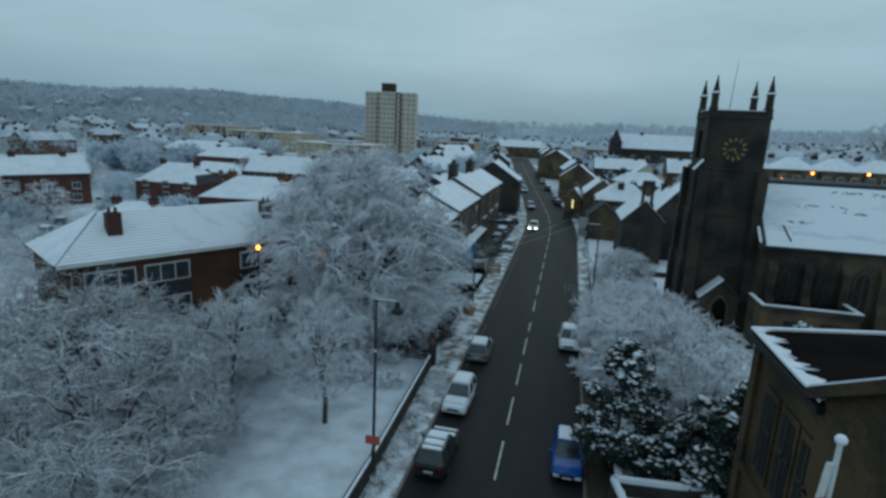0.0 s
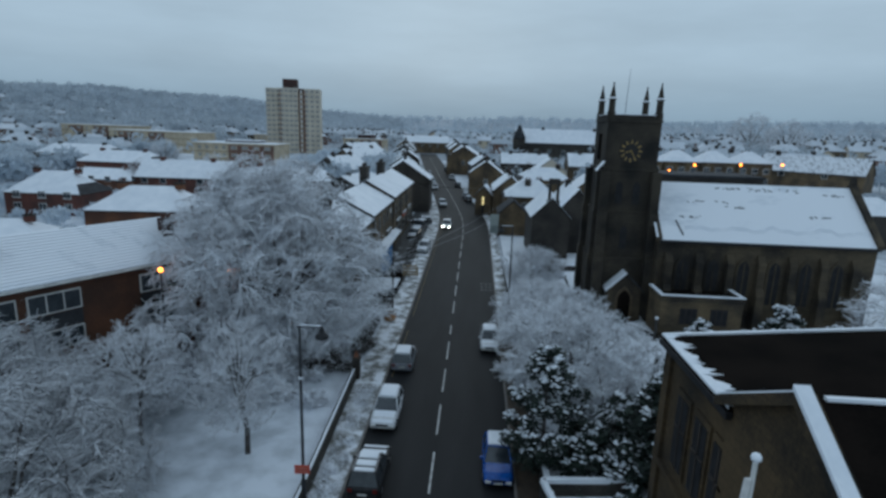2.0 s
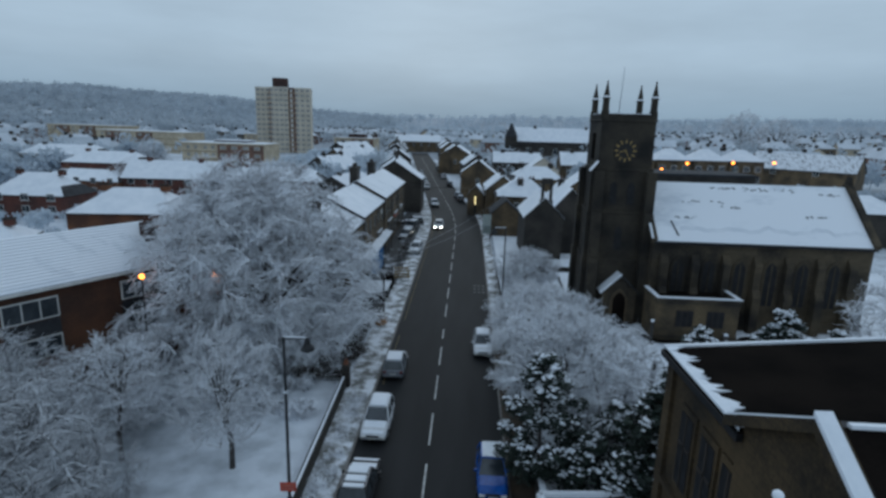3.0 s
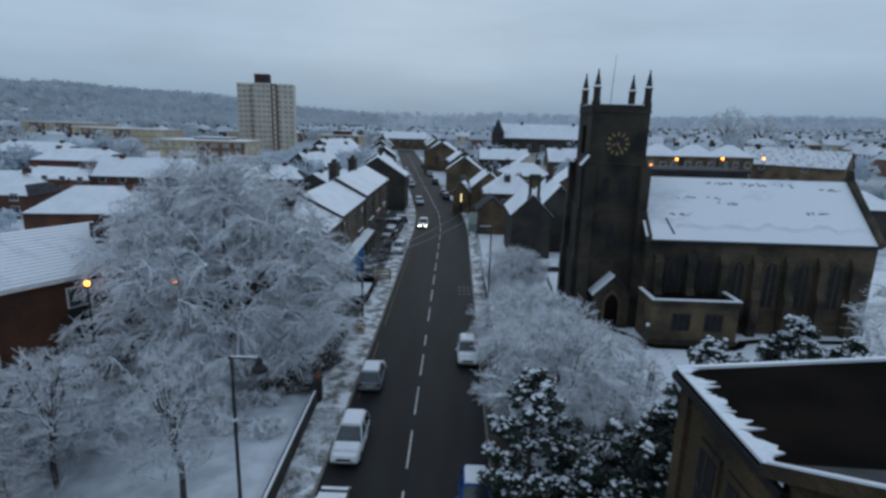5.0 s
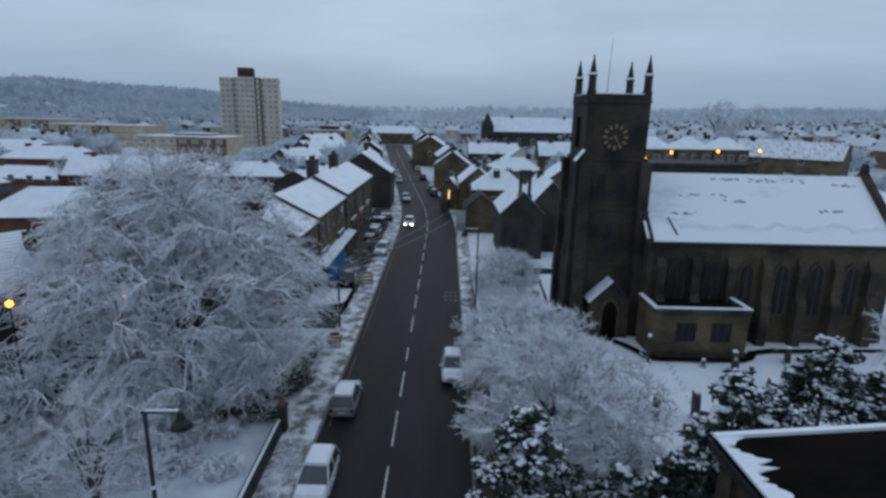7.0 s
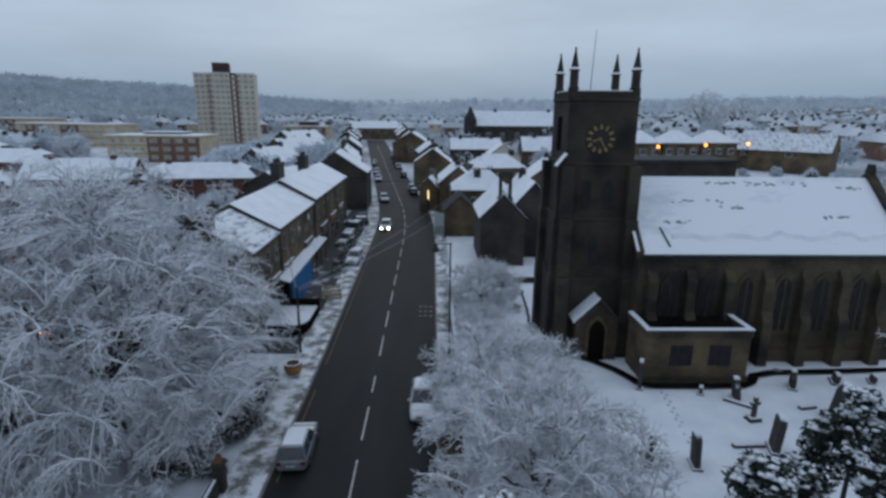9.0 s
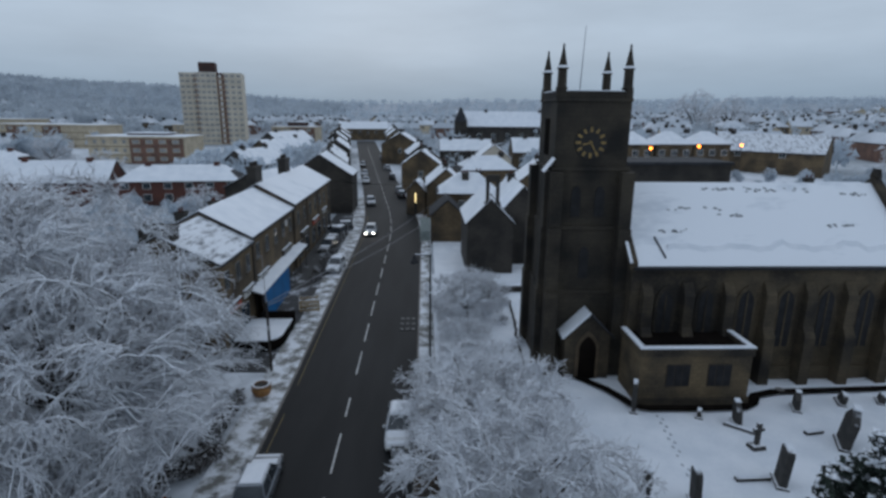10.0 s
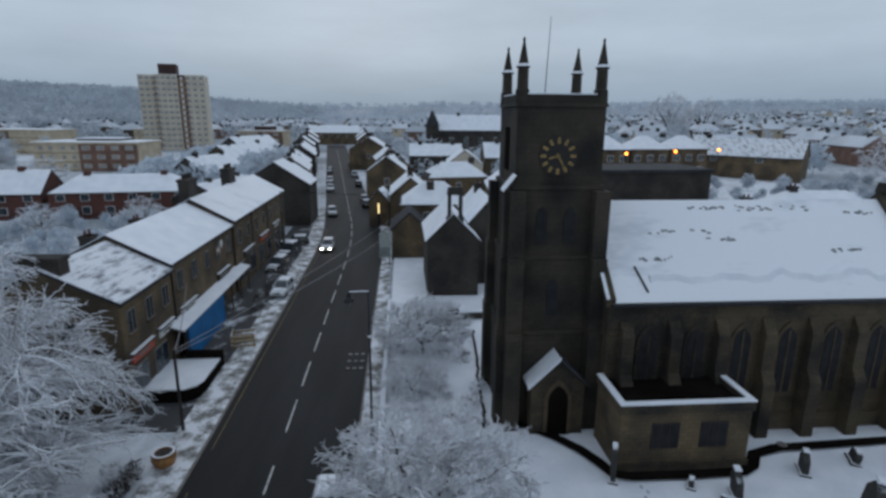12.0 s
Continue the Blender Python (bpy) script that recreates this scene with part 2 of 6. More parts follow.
CAR_BLUE = mat("blue_car_paint", (0.012, 0.085, 0.36), (0.009, 0.06, 0.26), rough=0.22, bump=0.0)
CAR_SILVER = mat("silver_car_paint", (0.30, 0.32, 0.35), (0.22, 0.24, 0.27), rough=0.3, metal=0.5, bump=0.0)
BLUE_SHEET = mat("blue_sheeting", (0.006, 0.145, 0.37), (0.005, 0.10, 0.26), rough=0.5, scale=0.8, fine=6, bump=0.3)
RED_SIGN = mat("red_sign_enamel", (0.55, 0.085, 0.045), (0.42, 0.07, 0.045), rough=0.5, scale=3, fine=20, bump=0.05)
RED_LAMP = mat("red_tail_lamp", (0.16, 0.012, 0.010), rough=0.3, bump=0.0)
GILT = mat("worn_gilt", (0.36, 0.24, 0.085), (0.20, 0.14, 0.06), rough=0.5, scale=6, fine=30, bump=0.1, metal=0.3)
CLOCKFACE = mat("black_clock_face", (0.020, 0.018, 0.016), rough=0.6)
PLASTIC_O = mat("weathered_orange_timber", (0.42, 0.20, 0.06), (0.24, 0.13, 0.06), rough=0.7, scale=3, fine=18, snow=(1.0, 1.35))
PALLET = mat("pale_softwood", (0.36, 0.26, 0.13), (0.24, 0.18, 0.10), rough=0.8, scale=2, fine=18, snow=(1.05, 1.4))
FLAG_W = mat("white_flag_cloth", (0.66, 0.65, 0.63), (0.55, 0.54, 0.53), rough=0.85)
FLAG_R = mat("red_flag_cloth", (0.50, 0.10, 0.07), (0.38, 0.08, 0.06), rough=0.85)
SODIUM = glow("orange_sodium_lamp", (1.0, 0.27, 0.03), 7.0)
HEADLIGHT = glow("white_headlight", (1.0, 0.93, 0.82), 14.0)
GREEN_SIG = glow("green_signal", (0.35, 1.0, 0.25), 5.0)
WARM_WIN = glow("lit_window", (1.0, 0.78, 0.35), 1.6)


# ---- building helpers ----
def thing(name, at, rz=0.0, label="", category="", group="", kind=""):
    ob = new(name)
    ob.empty_display_size = 0.3
    ob.matrix_basis = pose(at[0], at[1], at[2], 0, 0, rz)
    return tagged(ob, label, category, group, kind)


def part(name, bm, material, parent=None, label="", shift=None, smooth=False):
    """Links bm as one mesh under parent. shift: the world place that becomes the local origin."""
    me = bpy.data.meshes.new(name)
    if isinstance(bm, tuple):
        v, f = bm
        me.from_pydata([tuple(p) for p in v], [], [tuple(q) for q in f])
    else:
        bmesh.ops.recalc_face_normals(bm, faces=bm.faces)
        bm.to_mesh(me)
        bm.free()
    if shift is not None:
        me.transform(Matrix.Translation(-Vector(shift)))
    me.materials.append(material)
    if smooth:
        me.polygons.foreach_set("use_smooth", [True] * len(me.polygons))
    ob = new(name, me)
    ob.parent = parent
    if label:
        tagged(ob, label)
    return ob


def box(bm, x0, x1, y0, y1, z0, z1, taper=0.0):
    vs = [bm.verts.new(p) for p in ((x0, y0, z0), (x1, y0, z0), (x1, y1, z0), (x0, y1, z0), (x0 + taper, y0 + taper, z1), (x1 - taper, y0 + taper, z1), (x1 - taper, y1 - taper, z1), (x0 + taper, y1 - taper, z1))]
    for q in ((3, 2, 1, 0), (4, 5, 6, 7), (0, 1, 5, 4), (1, 2, 6, 5), (2, 3, 7, 6), (3, 0, 4, 7)):
        bm.faces.new([vs[i] for i in q])
    return bm


def cube(*a, taper=0.0, bev=0.0):
    bm = box(bmesh.new(), *a, taper=taper)
    if bev:
        bmesh.ops.bevel(bm, geom=bm.edges[:], offset=bev, segments=2, affect="EDGES")
    return bm


def hull(loops, cap=True):
    """A loft through rings of the same number of points."""
    bm = bmesh.new()
    rings = [[bm.verts.new(p) for p in r] for r in loops]
    n = len(rings[0])
    for a, b in zip(rings, rings[1:]):
        for i in range(n):
            bm.faces.new((a[i], a[(i + 1) % n], b[(i + 1) % n], b[i]))
    if cap:
        bm.faces.new(rings[0][::-1])
        bm.faces.new(rings[-1])
    return bm


def rod(p, q, r0, r1=None, n=8):
    """A tapered rod from p to q."""
    p, q = Vector(p), Vector(q)
    r1 = r0 if r1 is None else r1
    d = (q - p).normalized()
    u = d.orthogonal().normalized()
    w = d.cross(u)
    ring = lambda c, r: [c + (u * math.cos(2 * math.pi * i / n) + w * math.sin(2 * math.pi * i / n)) * r for i in range(n)]
    return hull([ring(p, r0), ring(q, max(r1, 1e-3))])


def slab(points, thick):
    """A sheet with thickness: the polygon's points are its upper side."""
    bm = bmesh.new()
    top = [bm.verts.new(p) for p in points]
    low = [bm.verts.new((p[0], p[1], p[2] - thick)) for p in points]
    bm.faces.new(top)
    bm.faces.new(low[::-1])
    n = len(points)
    for i in range(n):
        bm.faces.new((top[i], low[i], low[(i + 1) % n], top[(i + 1) % n]))
    return bm


def smooth01(t):
    t = min(1.0, max(0.0, t))
    return t * t * (3 - 2 * t)


def rise(x, y):
    """Height of the land: level by the church, climbing ahead, with a wooded hill to the west and hills all round."""
    z = 0.024 * max(0.0, min(y, 420) - 52)
    z += 0.13 * max(0.0, min(x, 58) - 25) * smooth01((y - 60) / 50)
    d = math.hypot(x, y)
    z += 31 * smooth01((d - 520) / 900)
    z += (21 + 5 * math.sin(x * 0.023 + 0.4) * math.cos(y * 0.011)) * smooth01((-x - 170) / 420) * smooth01((y - 220) / 400)
    z += 8 * smooth01((d - 500) / 500) * math.sin(x * 0.006 + 1.3) * math.cos(y * 0.004)
    return z


# ---- ground, road, pavements ----
def axis(spans):
    out = []
    for a, b, n in spans:
        out += [a + (b - a) * i / n for i in range(n)]
    return out + [spans[-1][1]]


gx = axis([(-2600, -600, 10), (-600, -100, 20), (-100, 100, 20), (100, 500, 14), (500, 2600, 10)])
gy = axis([(-600, -40, 6), (-40, 200, 24), (200, 700, 24), (700, 1600, 14), (1600, 3200, 5)])
gv = [(x, y, rise(x, y) - 0.06) for y in gy for x in gx]
nx = len(gx)
gf = [(j * nx + i, j * nx + i + 1, (j + 1) * nx + i + 1, (j + 1) * nx + i) for j in range(len(gy) - 1) for i in range(nx - 1)]
ground = part("ground", (gv, gf), GROUND, smooth=True)
tagged(ground, "snow-covered ground that rolls away to the hills", "ground", kind="structure")
ground.data.materials.append(FAR_LAND)
# Beyond y = 260 the sheet takes the haze-muted grey.
for face in ground.data.polygons:
    face.material_index = int(face.center.y > 260)


def road_mid(y):
    if y < 95:
        return -2.05
    if y < 125:
        return -2.05 - 0.0022 * (y - 95) ** 2
    return -2.05 - 0.0022 * 30 ** 2 - 0.132 * (y - 125)


def strip(name, x0, x1, z, ys, material, thick, label, category):
    """A band along the road from offset x0 to x1 of the road's middle, with thickness."""
    v, f = [], []
    for y in ys:
        m, g = road_mid(y), rise(0, y)
        v += [(m + x0, y, g + z), (m + x1, y, g + z), (m + x1, y, g + z - thick), (m + x0, y, g + z - thick)]
    for i in range(len(ys) - 1):
        a, b = i * 4, i * 4 + 4
        for k in range(4):
            f.append((a + k, b + k, b + (k + 1) % 4, a + (k + 1) % 4))
    n = len(v)
    f += [(0, 1, 2, 3), (n - 1, n - 2, n - 3, n - 4)]
    bm = bmesh.new()
    vs = [bm.verts.new(p) for p in v]
    for q in f:
        bm.faces.new([vs[i] for i in q])
    return tagged(part(name, bm, material), label, category, kind="structure")


YS = [-60 + 5 * i for i in range(54)] + [215 + 15 * i for i in range(7)]
strip("road", -4.75, 4.75, 0.0, YS, ASPHALT, 0.3, "wet dark asphalt street cleared of snow", "road")
strip("pavement_west", -7.2, -4.93, 0.11, YS[:40], SNOW_TRODDEN, 0.4, "pavement under trodden snow and frosted grass", "pavement")
strip("kerb_west", -4.93, -4.75, 0.10, YS[:40], KERB, 0.4, "wet stone kerb", "kerb")
strip("kerb_east", 4.75, 4.90, 0.10, YS[:40], KERB, 0.4, "wet stone kerb", "kerb")
strip("pavement_east", 4.90, 6.25, 0.11, YS[:23], LEAFLITTER, 0.4, "dark pavement strewn with wet brown leaves", "pavement")
strip("pavement_east_far", 4.90, 6.25, 0.115, YS[22:40], SNOW_TRODDEN, 0.4, "pavement under thin trodden snow", "pavement")
marking = thing("centre_line", (-2.1, 0, 0), 0, "broken white centre line of worn road paint", "road marking", kind="structure")
for k in range(-6, 40):
    y0 = 38.0 + 6 * k
    bm = bmesh.new()
    c = [bm.verts.new((road_mid(y) - 0.05 + dx, y, rise(0, y) + 0.006)) for dx, y in ((-0.055, y0), (0.055, y0), (0.055, y0 + 4), (-0.055, y0 + 4))]
    bm.faces.new(c)
    part("dash", bm, LINE, marking, shift=(-2.1, 0, 0))
for off, nm in ((-4.35, "edge_line_west"),):
    v = []
    for y in range(40, 120, 4):
        v += [(road_mid(y) + off, y, rise(0, y) + 0.006), (road_mid(y) + off + 0.08, y, rise(0, y) + 0.006)]
    f = [(2 * i, 2 * i + 1, 2 * i + 3, 2 * i + 2) for i in range(len(v) // 2 - 1)]
    tagged(part(nm, (v, f), mat("faded_yellow_line", (0.20, 0.14, 0.05), (0.08, 0.07, 0.05))), "faded yellow waiting line beside the kerb", "road marking", kind="structure")

tagged(part("hall_yard", slab([(4.55, -10, 0.14), (7.8, -10, 0.14), (9.2, 25.4, 0.14), (4.55, 25.4, 0.14)], 0.3), FELT), "dark wet yard paving beside the hall", "yard", kind="structure")
v, f = [], []
for y in range(66, 119, 4):
    m, gz = road_mid(y), rise(0, y)
    v += [(-13.4 if y > 100 else -13.2, y, gz + 0.13), (m - 6.9, y, gz + 0.13)]
f = [(2 * i, 2 * i + 1, 2 * i + 3, 2 * i + 2) for i in range(len(v) // 2 - 1)]
tagged(part("shop_forecourt", (v, f), FORECOURT), "tarmac forecourt before the shops, patched with snow", "forecourt", kind="structure")
tagged(part("side_lane", slab([(-34, 57.2, 0.14), (-7.0, 56.4, 0.15), (-7.0, 60.6, 0.15), (-34, 60.8, 0.14)], 0.3), FORECOURT), "narrow side lane of slushy tarmac between snowy kerbs", "lane", kind="structure")
word = thing("road_lettering", (1.7, 67, rise(0, 67)), 0, "worn white lettering painted on the wet road", "road marking", kind="structure")
for k in range(4):
    for dx in (-0.55, 0.0, 0.55):
        part("lettering_bar", cube(dx - 0.16, dx + 0.16, -2.6 + k * 1.35, -2.6 + k * 1.35 + 0.34, -0.02, 0.012), LINE_WORN, word)

# churchyard: a terrace held by a low wall along the pavement
ZC = 1.3
bm = bmesh.new()
cx = axis([(4.55, 60, 22)])
cy = axis([(21, 100, 30)])
rows = [[bm.verts.new((x, y, ZC + 0.10 * noise.noise((x * 0.25, y * 0.25, 0)) + (0.4 * smooth01((x - 30) / 20)))) for x in cx] for y in cy]
for a, b in zip(rows, rows[1:]):
    for i in range(len(cx) - 1):
        bm.faces.new((a[i], a[i + 1], b[i + 1], b[i]))
tagged(part("churchyard_lawn", bm, SNOW, smooth=True), "churchyard lawn under unbroken snow", "lawn", kind="structure")


def rounded_wall(name, pts, z0, h, t, material, label, category="wall", cap=0.07, spread=1.12):
    """A wall along points, with a snow ridge on its coping."""
    ob = thing(name, (pts[0][0], pts[0][1], z0), 0, label, category, kind="structure")
    wall_bm, snow_bm = bmesh.new(), bmesh.new()
    for (xa, ya), (xb, yb) in zip(pts, pts[1:]):
        d = Vector((xb - xa, yb - ya, 0))
        n = Vector((-d.y, d.x, 0)).normalized() * t / 2
        for b, lo, hi, k in ((wall_bm, z0 - 0.6, z0 + h, 1.0), (snow_bm, z0 + h, z0 + h + cap, spread)):
            ring = []
            for z in (lo, hi):
                kk = k * (0.8 if (b is snow_bm and z == hi) else 1.0)
                ring.append([b.verts.new(p) for p in ((xa - n.x * kk, ya - n.y * kk, z), (xb - n.x * kk, yb - n.y * kk, z), (xb + n.x * kk, yb + n.y * kk, z), (xa + n.x * kk, ya + n.y * kk, z))])
            for i in range(4):
                b.faces.new((ring[0][i], ring[0][(i + 1) % 4], ring[1][(i + 1) % 4], ring[1][i]))
            b.faces.new(ring[1])
            b.faces.new(ring[0][::-1])
    o = (pts[0][0], pts[0][1], z0)
    part("masonry", wall_bm, material, ob, shift=o)
    part("snow_cap", snow_bm, SNOW, ob, "ridge of snow on the coping", shift=o)
    return ob


rounded_wall("churchyard_wall", [(4.35, 21), (4.35, 60), (4.35, 78)], 0.1, 1.5, 0.35, DARK_STONE, "low dark stone churchyard wall with snow on its coping")
rounded_wall("park_wall", [(-8.75, -6), (-8.8, 24.5), (-9.25, 38.9)], 0.05, 1.0, 0.34, DARK_STONE, "low dark stone wall along the snowy park", cap=0.04, spread=0.5)
rounded_wall("yard_wall", [(4.3, 23.3), (3.95, 24.9), (7.2, 25.2), (9.0, 25.7)], 0.6, 1.45, 0.30, DARK_STONE, "dark yard wall with a thick rounded snow cap", cap=0.22)
rounded_wall("churchyard_far_wall", [(8.4, 72.6), (14.5, 72.8)], 0.9, 1.1, 0.4, DARK_STONE, "stone wall with snow behind the church tower", cap=0.12)
pier = thing("gate_pier", (-9.15, 39.3, 0), 0, "weathered square stone gate pier with a snow cap", "gate pier")
part("shaft", cube(-0.28, 0.28, -0.28, 0.28, 0, 1.75, bev=0.03), DARK_STONE, pier)
part("cap", cube(-0.36, 0.36, -0.36, 0.36, 1.75, 1.95, taper=0.1), DARK_STONE, pier)
part("finial", cube(-0.2, 0.2, -0.2, 0.2, 1.95, 2.35, taper=0.12), mat("rusty_stone", (0.20, 0.085, 0.05)), pier)
curb = thing("churchyard_path", (17, 50, ZC), 0, "wet dark path that curves round the church", "path", kind="structure")
pts = [(12.7, 54.0), (13.6, 53.5), (15.0, 52.3), (16.2, 50.9), (16.9, 49.6), (17.3, 48.6), (18.2, 48.3), (21, 48.25), (24.6, 48.3), (25.5, 48.8), (26.3, 49.8), (28, 50.3), (33, 50.5), (40, 50.8)]
v, f = [], []
for i, (x, y) in enumerate(pts):
    a, b = pts[max(0, i - 1)], pts[min(len(pts) - 1, i + 1)]
    d = Vector((b[0] - a[0], b[1] - a[1], 0)).normalized()
    w = 0.36
    v += [(x - d.y * w, y + d.x * w, ZC + 0.16), (x + d.y * w, y - d.x * w, ZC + 0.16)]
f = [(2 * i, 2 * i + 1, 2 * i + 3, 2 * i + 2) for i in range(len(pts) - 1)]
part("wet_paving", (v, f), FELT, curb, shift=(17, 50, ZC))


edging = thing("path_edging", (11.0, 58.0, ZC), 0, "thin dark line of bare edging stones in the churchyard snow", "edging", kind="structure")
er = random.Random(21)
for k in range(26):
    y = 53.6 + k * 0.62
    x = 11.0 + 0.085 * (y - 55) + 0.08 * math.sin(k * 0.5) + er.uniform(-0.05, 0.05)
    part("edging_stone", cube(x - 0.09, x + 0.09, y, y + er.uniform(0.35, 0.6), ZC - 0.1, ZC + 0.16, bev=0.0), DARK_STONE, edging, shift=(11.0, 58.0, ZC))
prints = thing("footprints", (18.5, 45.5, ZC), 0, "line of shallow footprints across the churchyard snow", "footprints", kind="structure")
for k in range(16):
    x, y = 18.6 - 0.06 * k + (0.12 if k % 2 else -0.12), 47.6 - 0.42 * k
    zg = ZC + 0.10 * noise.noise((x * 0.25, y * 0.25, 0)) + 0.02
    part("footprint", hull([[(x + 0.09 * math.cos(q), y + 0.15 * math.sin(q), z) for q in (0, 0.8, 1.6, 2.4, 3.2, 4.0, 4.8, 5.6)] for z in (zg - 0.05, zg + 0.004)]), SNOW_PRESSED, prints, shift=(18.5, 45.5, ZC))


# ---- trees ----
def tube_arrays(segs, n):
    """Prisms of n sides for rows of start, end and the two radii."""
    s = np.array(segs, dtype=float)
    p, q, r0, r1 = s[:, 0:3], s[:, 3:6], s[:, 6:7], s[:, 7:8]
    d = q - p
    d /= np.linalg.norm(d, axis=1, keepdims=True) + 1e-9
    ref = np.where(np.abs(d[:, 2:3]) > 0.9, [[1.0, 0, 0]], [[0, 0, 1.0]])
    u = np.cross(d, ref)
    u /= np.linalg.norm(u, axis=1, keepdims=True) + 1e-9
    w = np.cross(d, u)
    rings = []
    for c, r in ((p, r0), (q, r1)):
        for k in range(n):
            a = 2 * math.pi * k / n + 0.5
            rings.append(c + (u * math.cos(a) + w * math.sin(a)) * r)
    v = np.stack(rings, axis=1).reshape(-1, 3)
    base = np.arange(len(s))[:, None] * (2 * n)
    f = np.concatenate([base + np.array([[k, (k + 1) % n, n + (k + 1) % n, n + k]]) for k in range(n)])
    return v, f


def mesh_from(name, v, f, material):
    me = bpy.data.meshes.new(name)
    k = f.shape[1]
    me.vertices.add(len(v))
    me.vertices.foreach_set("co", np.ascontiguousarray(v, dtype=np.float32).ravel())
    me.loops.add(f.size)
    me.loops.foreach_set("vertex_index", np.ascontiguousarray(f, dtype=np.int32).ravel())
    me.polygons.add(len(f))
    me.polygons.foreach_set("loop_start", np.arange(0, f.size, k, dtype=np.int32))
    me.update(calc_edges=True)
    me.validate()
    me.materials.append(material)
    return me


def bend(p0, p1, p2, n):
    """Points along curves from p0 to p2 that are drawn towards p1, for rows of points."""
    t = np.linspace(0, 1, n + 1)[None, :, None]
    return (1 - t) ** 2 * p0[:, None] + 2 * t * (1 - t) * p1[:, None] + t * t * p2[:, None]


def chain(pts, r0, r1):
    """Rows of segments along each line of points, tapering from r0 to r1."""
    n = pts.shape[1] - 1
    out = []
    for i in range(n):
        k = len(pts)
        ra, rb = r0 + (r1 - r0) * i / n, r0 + (r1 - r0) * (i + 1) / n
        out.append(np.concatenate([pts[:, i], pts[:, i + 1], np.broadcast_to(ra, (k,))[:, None], np.broadcast_to(rb, (k,))[:, None]], axis=1))
    return np.concatenate(out)


def unit(v):
    return v / (np.linalg.norm(v, axis=-1, keepdims=True) + 1e-9)


def grow(seed, height, radius, trunk, limbs=9, fork=0.25, low=0.2, clumps=300, twigs=11, length=0.8, twig_r=0.024, droop=0.4, rough=0.5, sprigs=2, upright=0.0, wide=0.38, peak=2.0, spread=0.3):
    """A bare broadleaf tree: dark limbs that fill a lumpy dome, and sprays of frosted twigs along it."""
    r = np.random.default_rng(seed)
    top = np.array([r.normal(0, 0.15), r.normal(0, 0.15), height * fork])
    stem = np.array([[0, 0, -0.3], [0.05, 0.02, height * fork * 0.35], [top[0] * 0.6, top[1] * 0.6, height * fork * 0.7], top])
    wood = [chain(stem[None], trunk * 1.15, trunk * 0.8)]

    def dome(n):
        """Places inside the crown, thicker towards its skin, with hollows between the masses."""
        out = []
        while len(out) < n:
            f = r.random()
            a = r.uniform(0, 2 * math.pi)
            prof = math.sqrt(max(0.0, 1 - (max(0.0, f - wide) / (1 - wide)) ** peak)) if f > wide else 0.72 + 0.28 * f / wide
            q = r.random() ** 0.42
            p = Vector((math.cos(a) * radius * prof * q, math.sin(a) * radius * prof * q, height * (low + (1 - low) * f * (0.55 + 0.45 * q))))
            p *= 1 + 0.10 * noise.noise((math.cos(a) * 1.7 + seed, math.sin(a) * 1.7, f * 2.5))
            if noise.noise((p.x * rough + seed * 3, p.y * rough, p.z * rough * 1.3)) > -0.12 - 0.5 * r.random():
                out.append(p)
        return np.array([tuple(p) for p in out])

    heads = dome(limbs * 7)
    az = np.arctan2(heads[:, 1], heads[:, 0])
    lead = [heads[np.argmin(np.abs(np.angle(np.exp(1j * (az - 2 * math.pi * k / limbs)))) - 0.06 * np.linalg.norm(heads, axis=1))] for k in range(limbs)]
    ends = np.array(lead) * [0.86, 0.86, 0.92]
    start = stem[3] - np.array([0, 0, 1.0]) * r.uniform(0, height * fork * spread, (limbs, 1))
    mid = start * 0.5 + ends * 0.5 + np.array([0, 0, 0.10 * height])
    main = bend(start, mid, ends, 6) + np.pad(r.normal(0, 0.02 * radius, (limbs, 5, 3)), ((0, 0), (1, 1), (0, 0)))
    wood.append(chain(main, trunk * (0.50 if fork < 0.4 else 0.34), trunk * 0.13))
    nodes = main[:, 1:].reshape(-1, 3)

    def reach(targets, nodes, arch):
        d = np.linalg.norm(targets[:, None] - nodes[None], axis=2) + 0.5 * np.maximum(0, nodes[None, :, 2] - targets[:, None, 2]) + 0.25 * np.maximum(0, np.linalg.norm(nodes[None, :, :2], axis=2) - np.linalg.norm(targets[:, None, :2], axis=2))
        a = nodes[np.argmin(d, axis=1)]
        far = np.linalg.norm(targets - a, axis=1, keepdims=True)
        m = (a + targets) / 2 + np.array([0, 0, 1.0]) * far * arch + r.normal(0, 0.09, a.shape) * far
        return bend(a, m, targets, 4)

    second = reach(heads, nodes, 0.15)
    nodes = np.concatenate([nodes, second[:, 1:].reshape(-1, 3)])
    tips = dome(clumps)
    third = reach(tips, nodes, 0.12 + 0.25 * droop)
    fine = [chain(second, trunk * 0.15, twig_r * 1.6), chain(third, twig_r * 1.7, twig_r * 1.2)]
    base = np.repeat(third, twigs, axis=0)
    n = len(base)
    t = r.uniform(0.25, 1.0, n)
    k = np.minimum(3, (t * 4).astype(int))
    w = (t * 4 - k)[:, None]
    row = np.arange(n)
    o = base[row, k] * (1 - w) + base[row, k + 1] * w
    d = unit(unit(base[row, k + 1] - base[row, k]) * 0.8 + unit(o * [1, 1, 0.4]) * 0.45 + r.normal(0, 0.55, (n, 3)) * [1, 1, 0.7] + [0, 0, upright])
    ln = length * r.uniform(0.45, 1.25, (n, 1))
    e = o + d * ln + np.array([0, 0, -1.0]) * droop * ln * 0.55
    m = o + d * ln * 0.6
    spray = bend(o, m, e, 2)
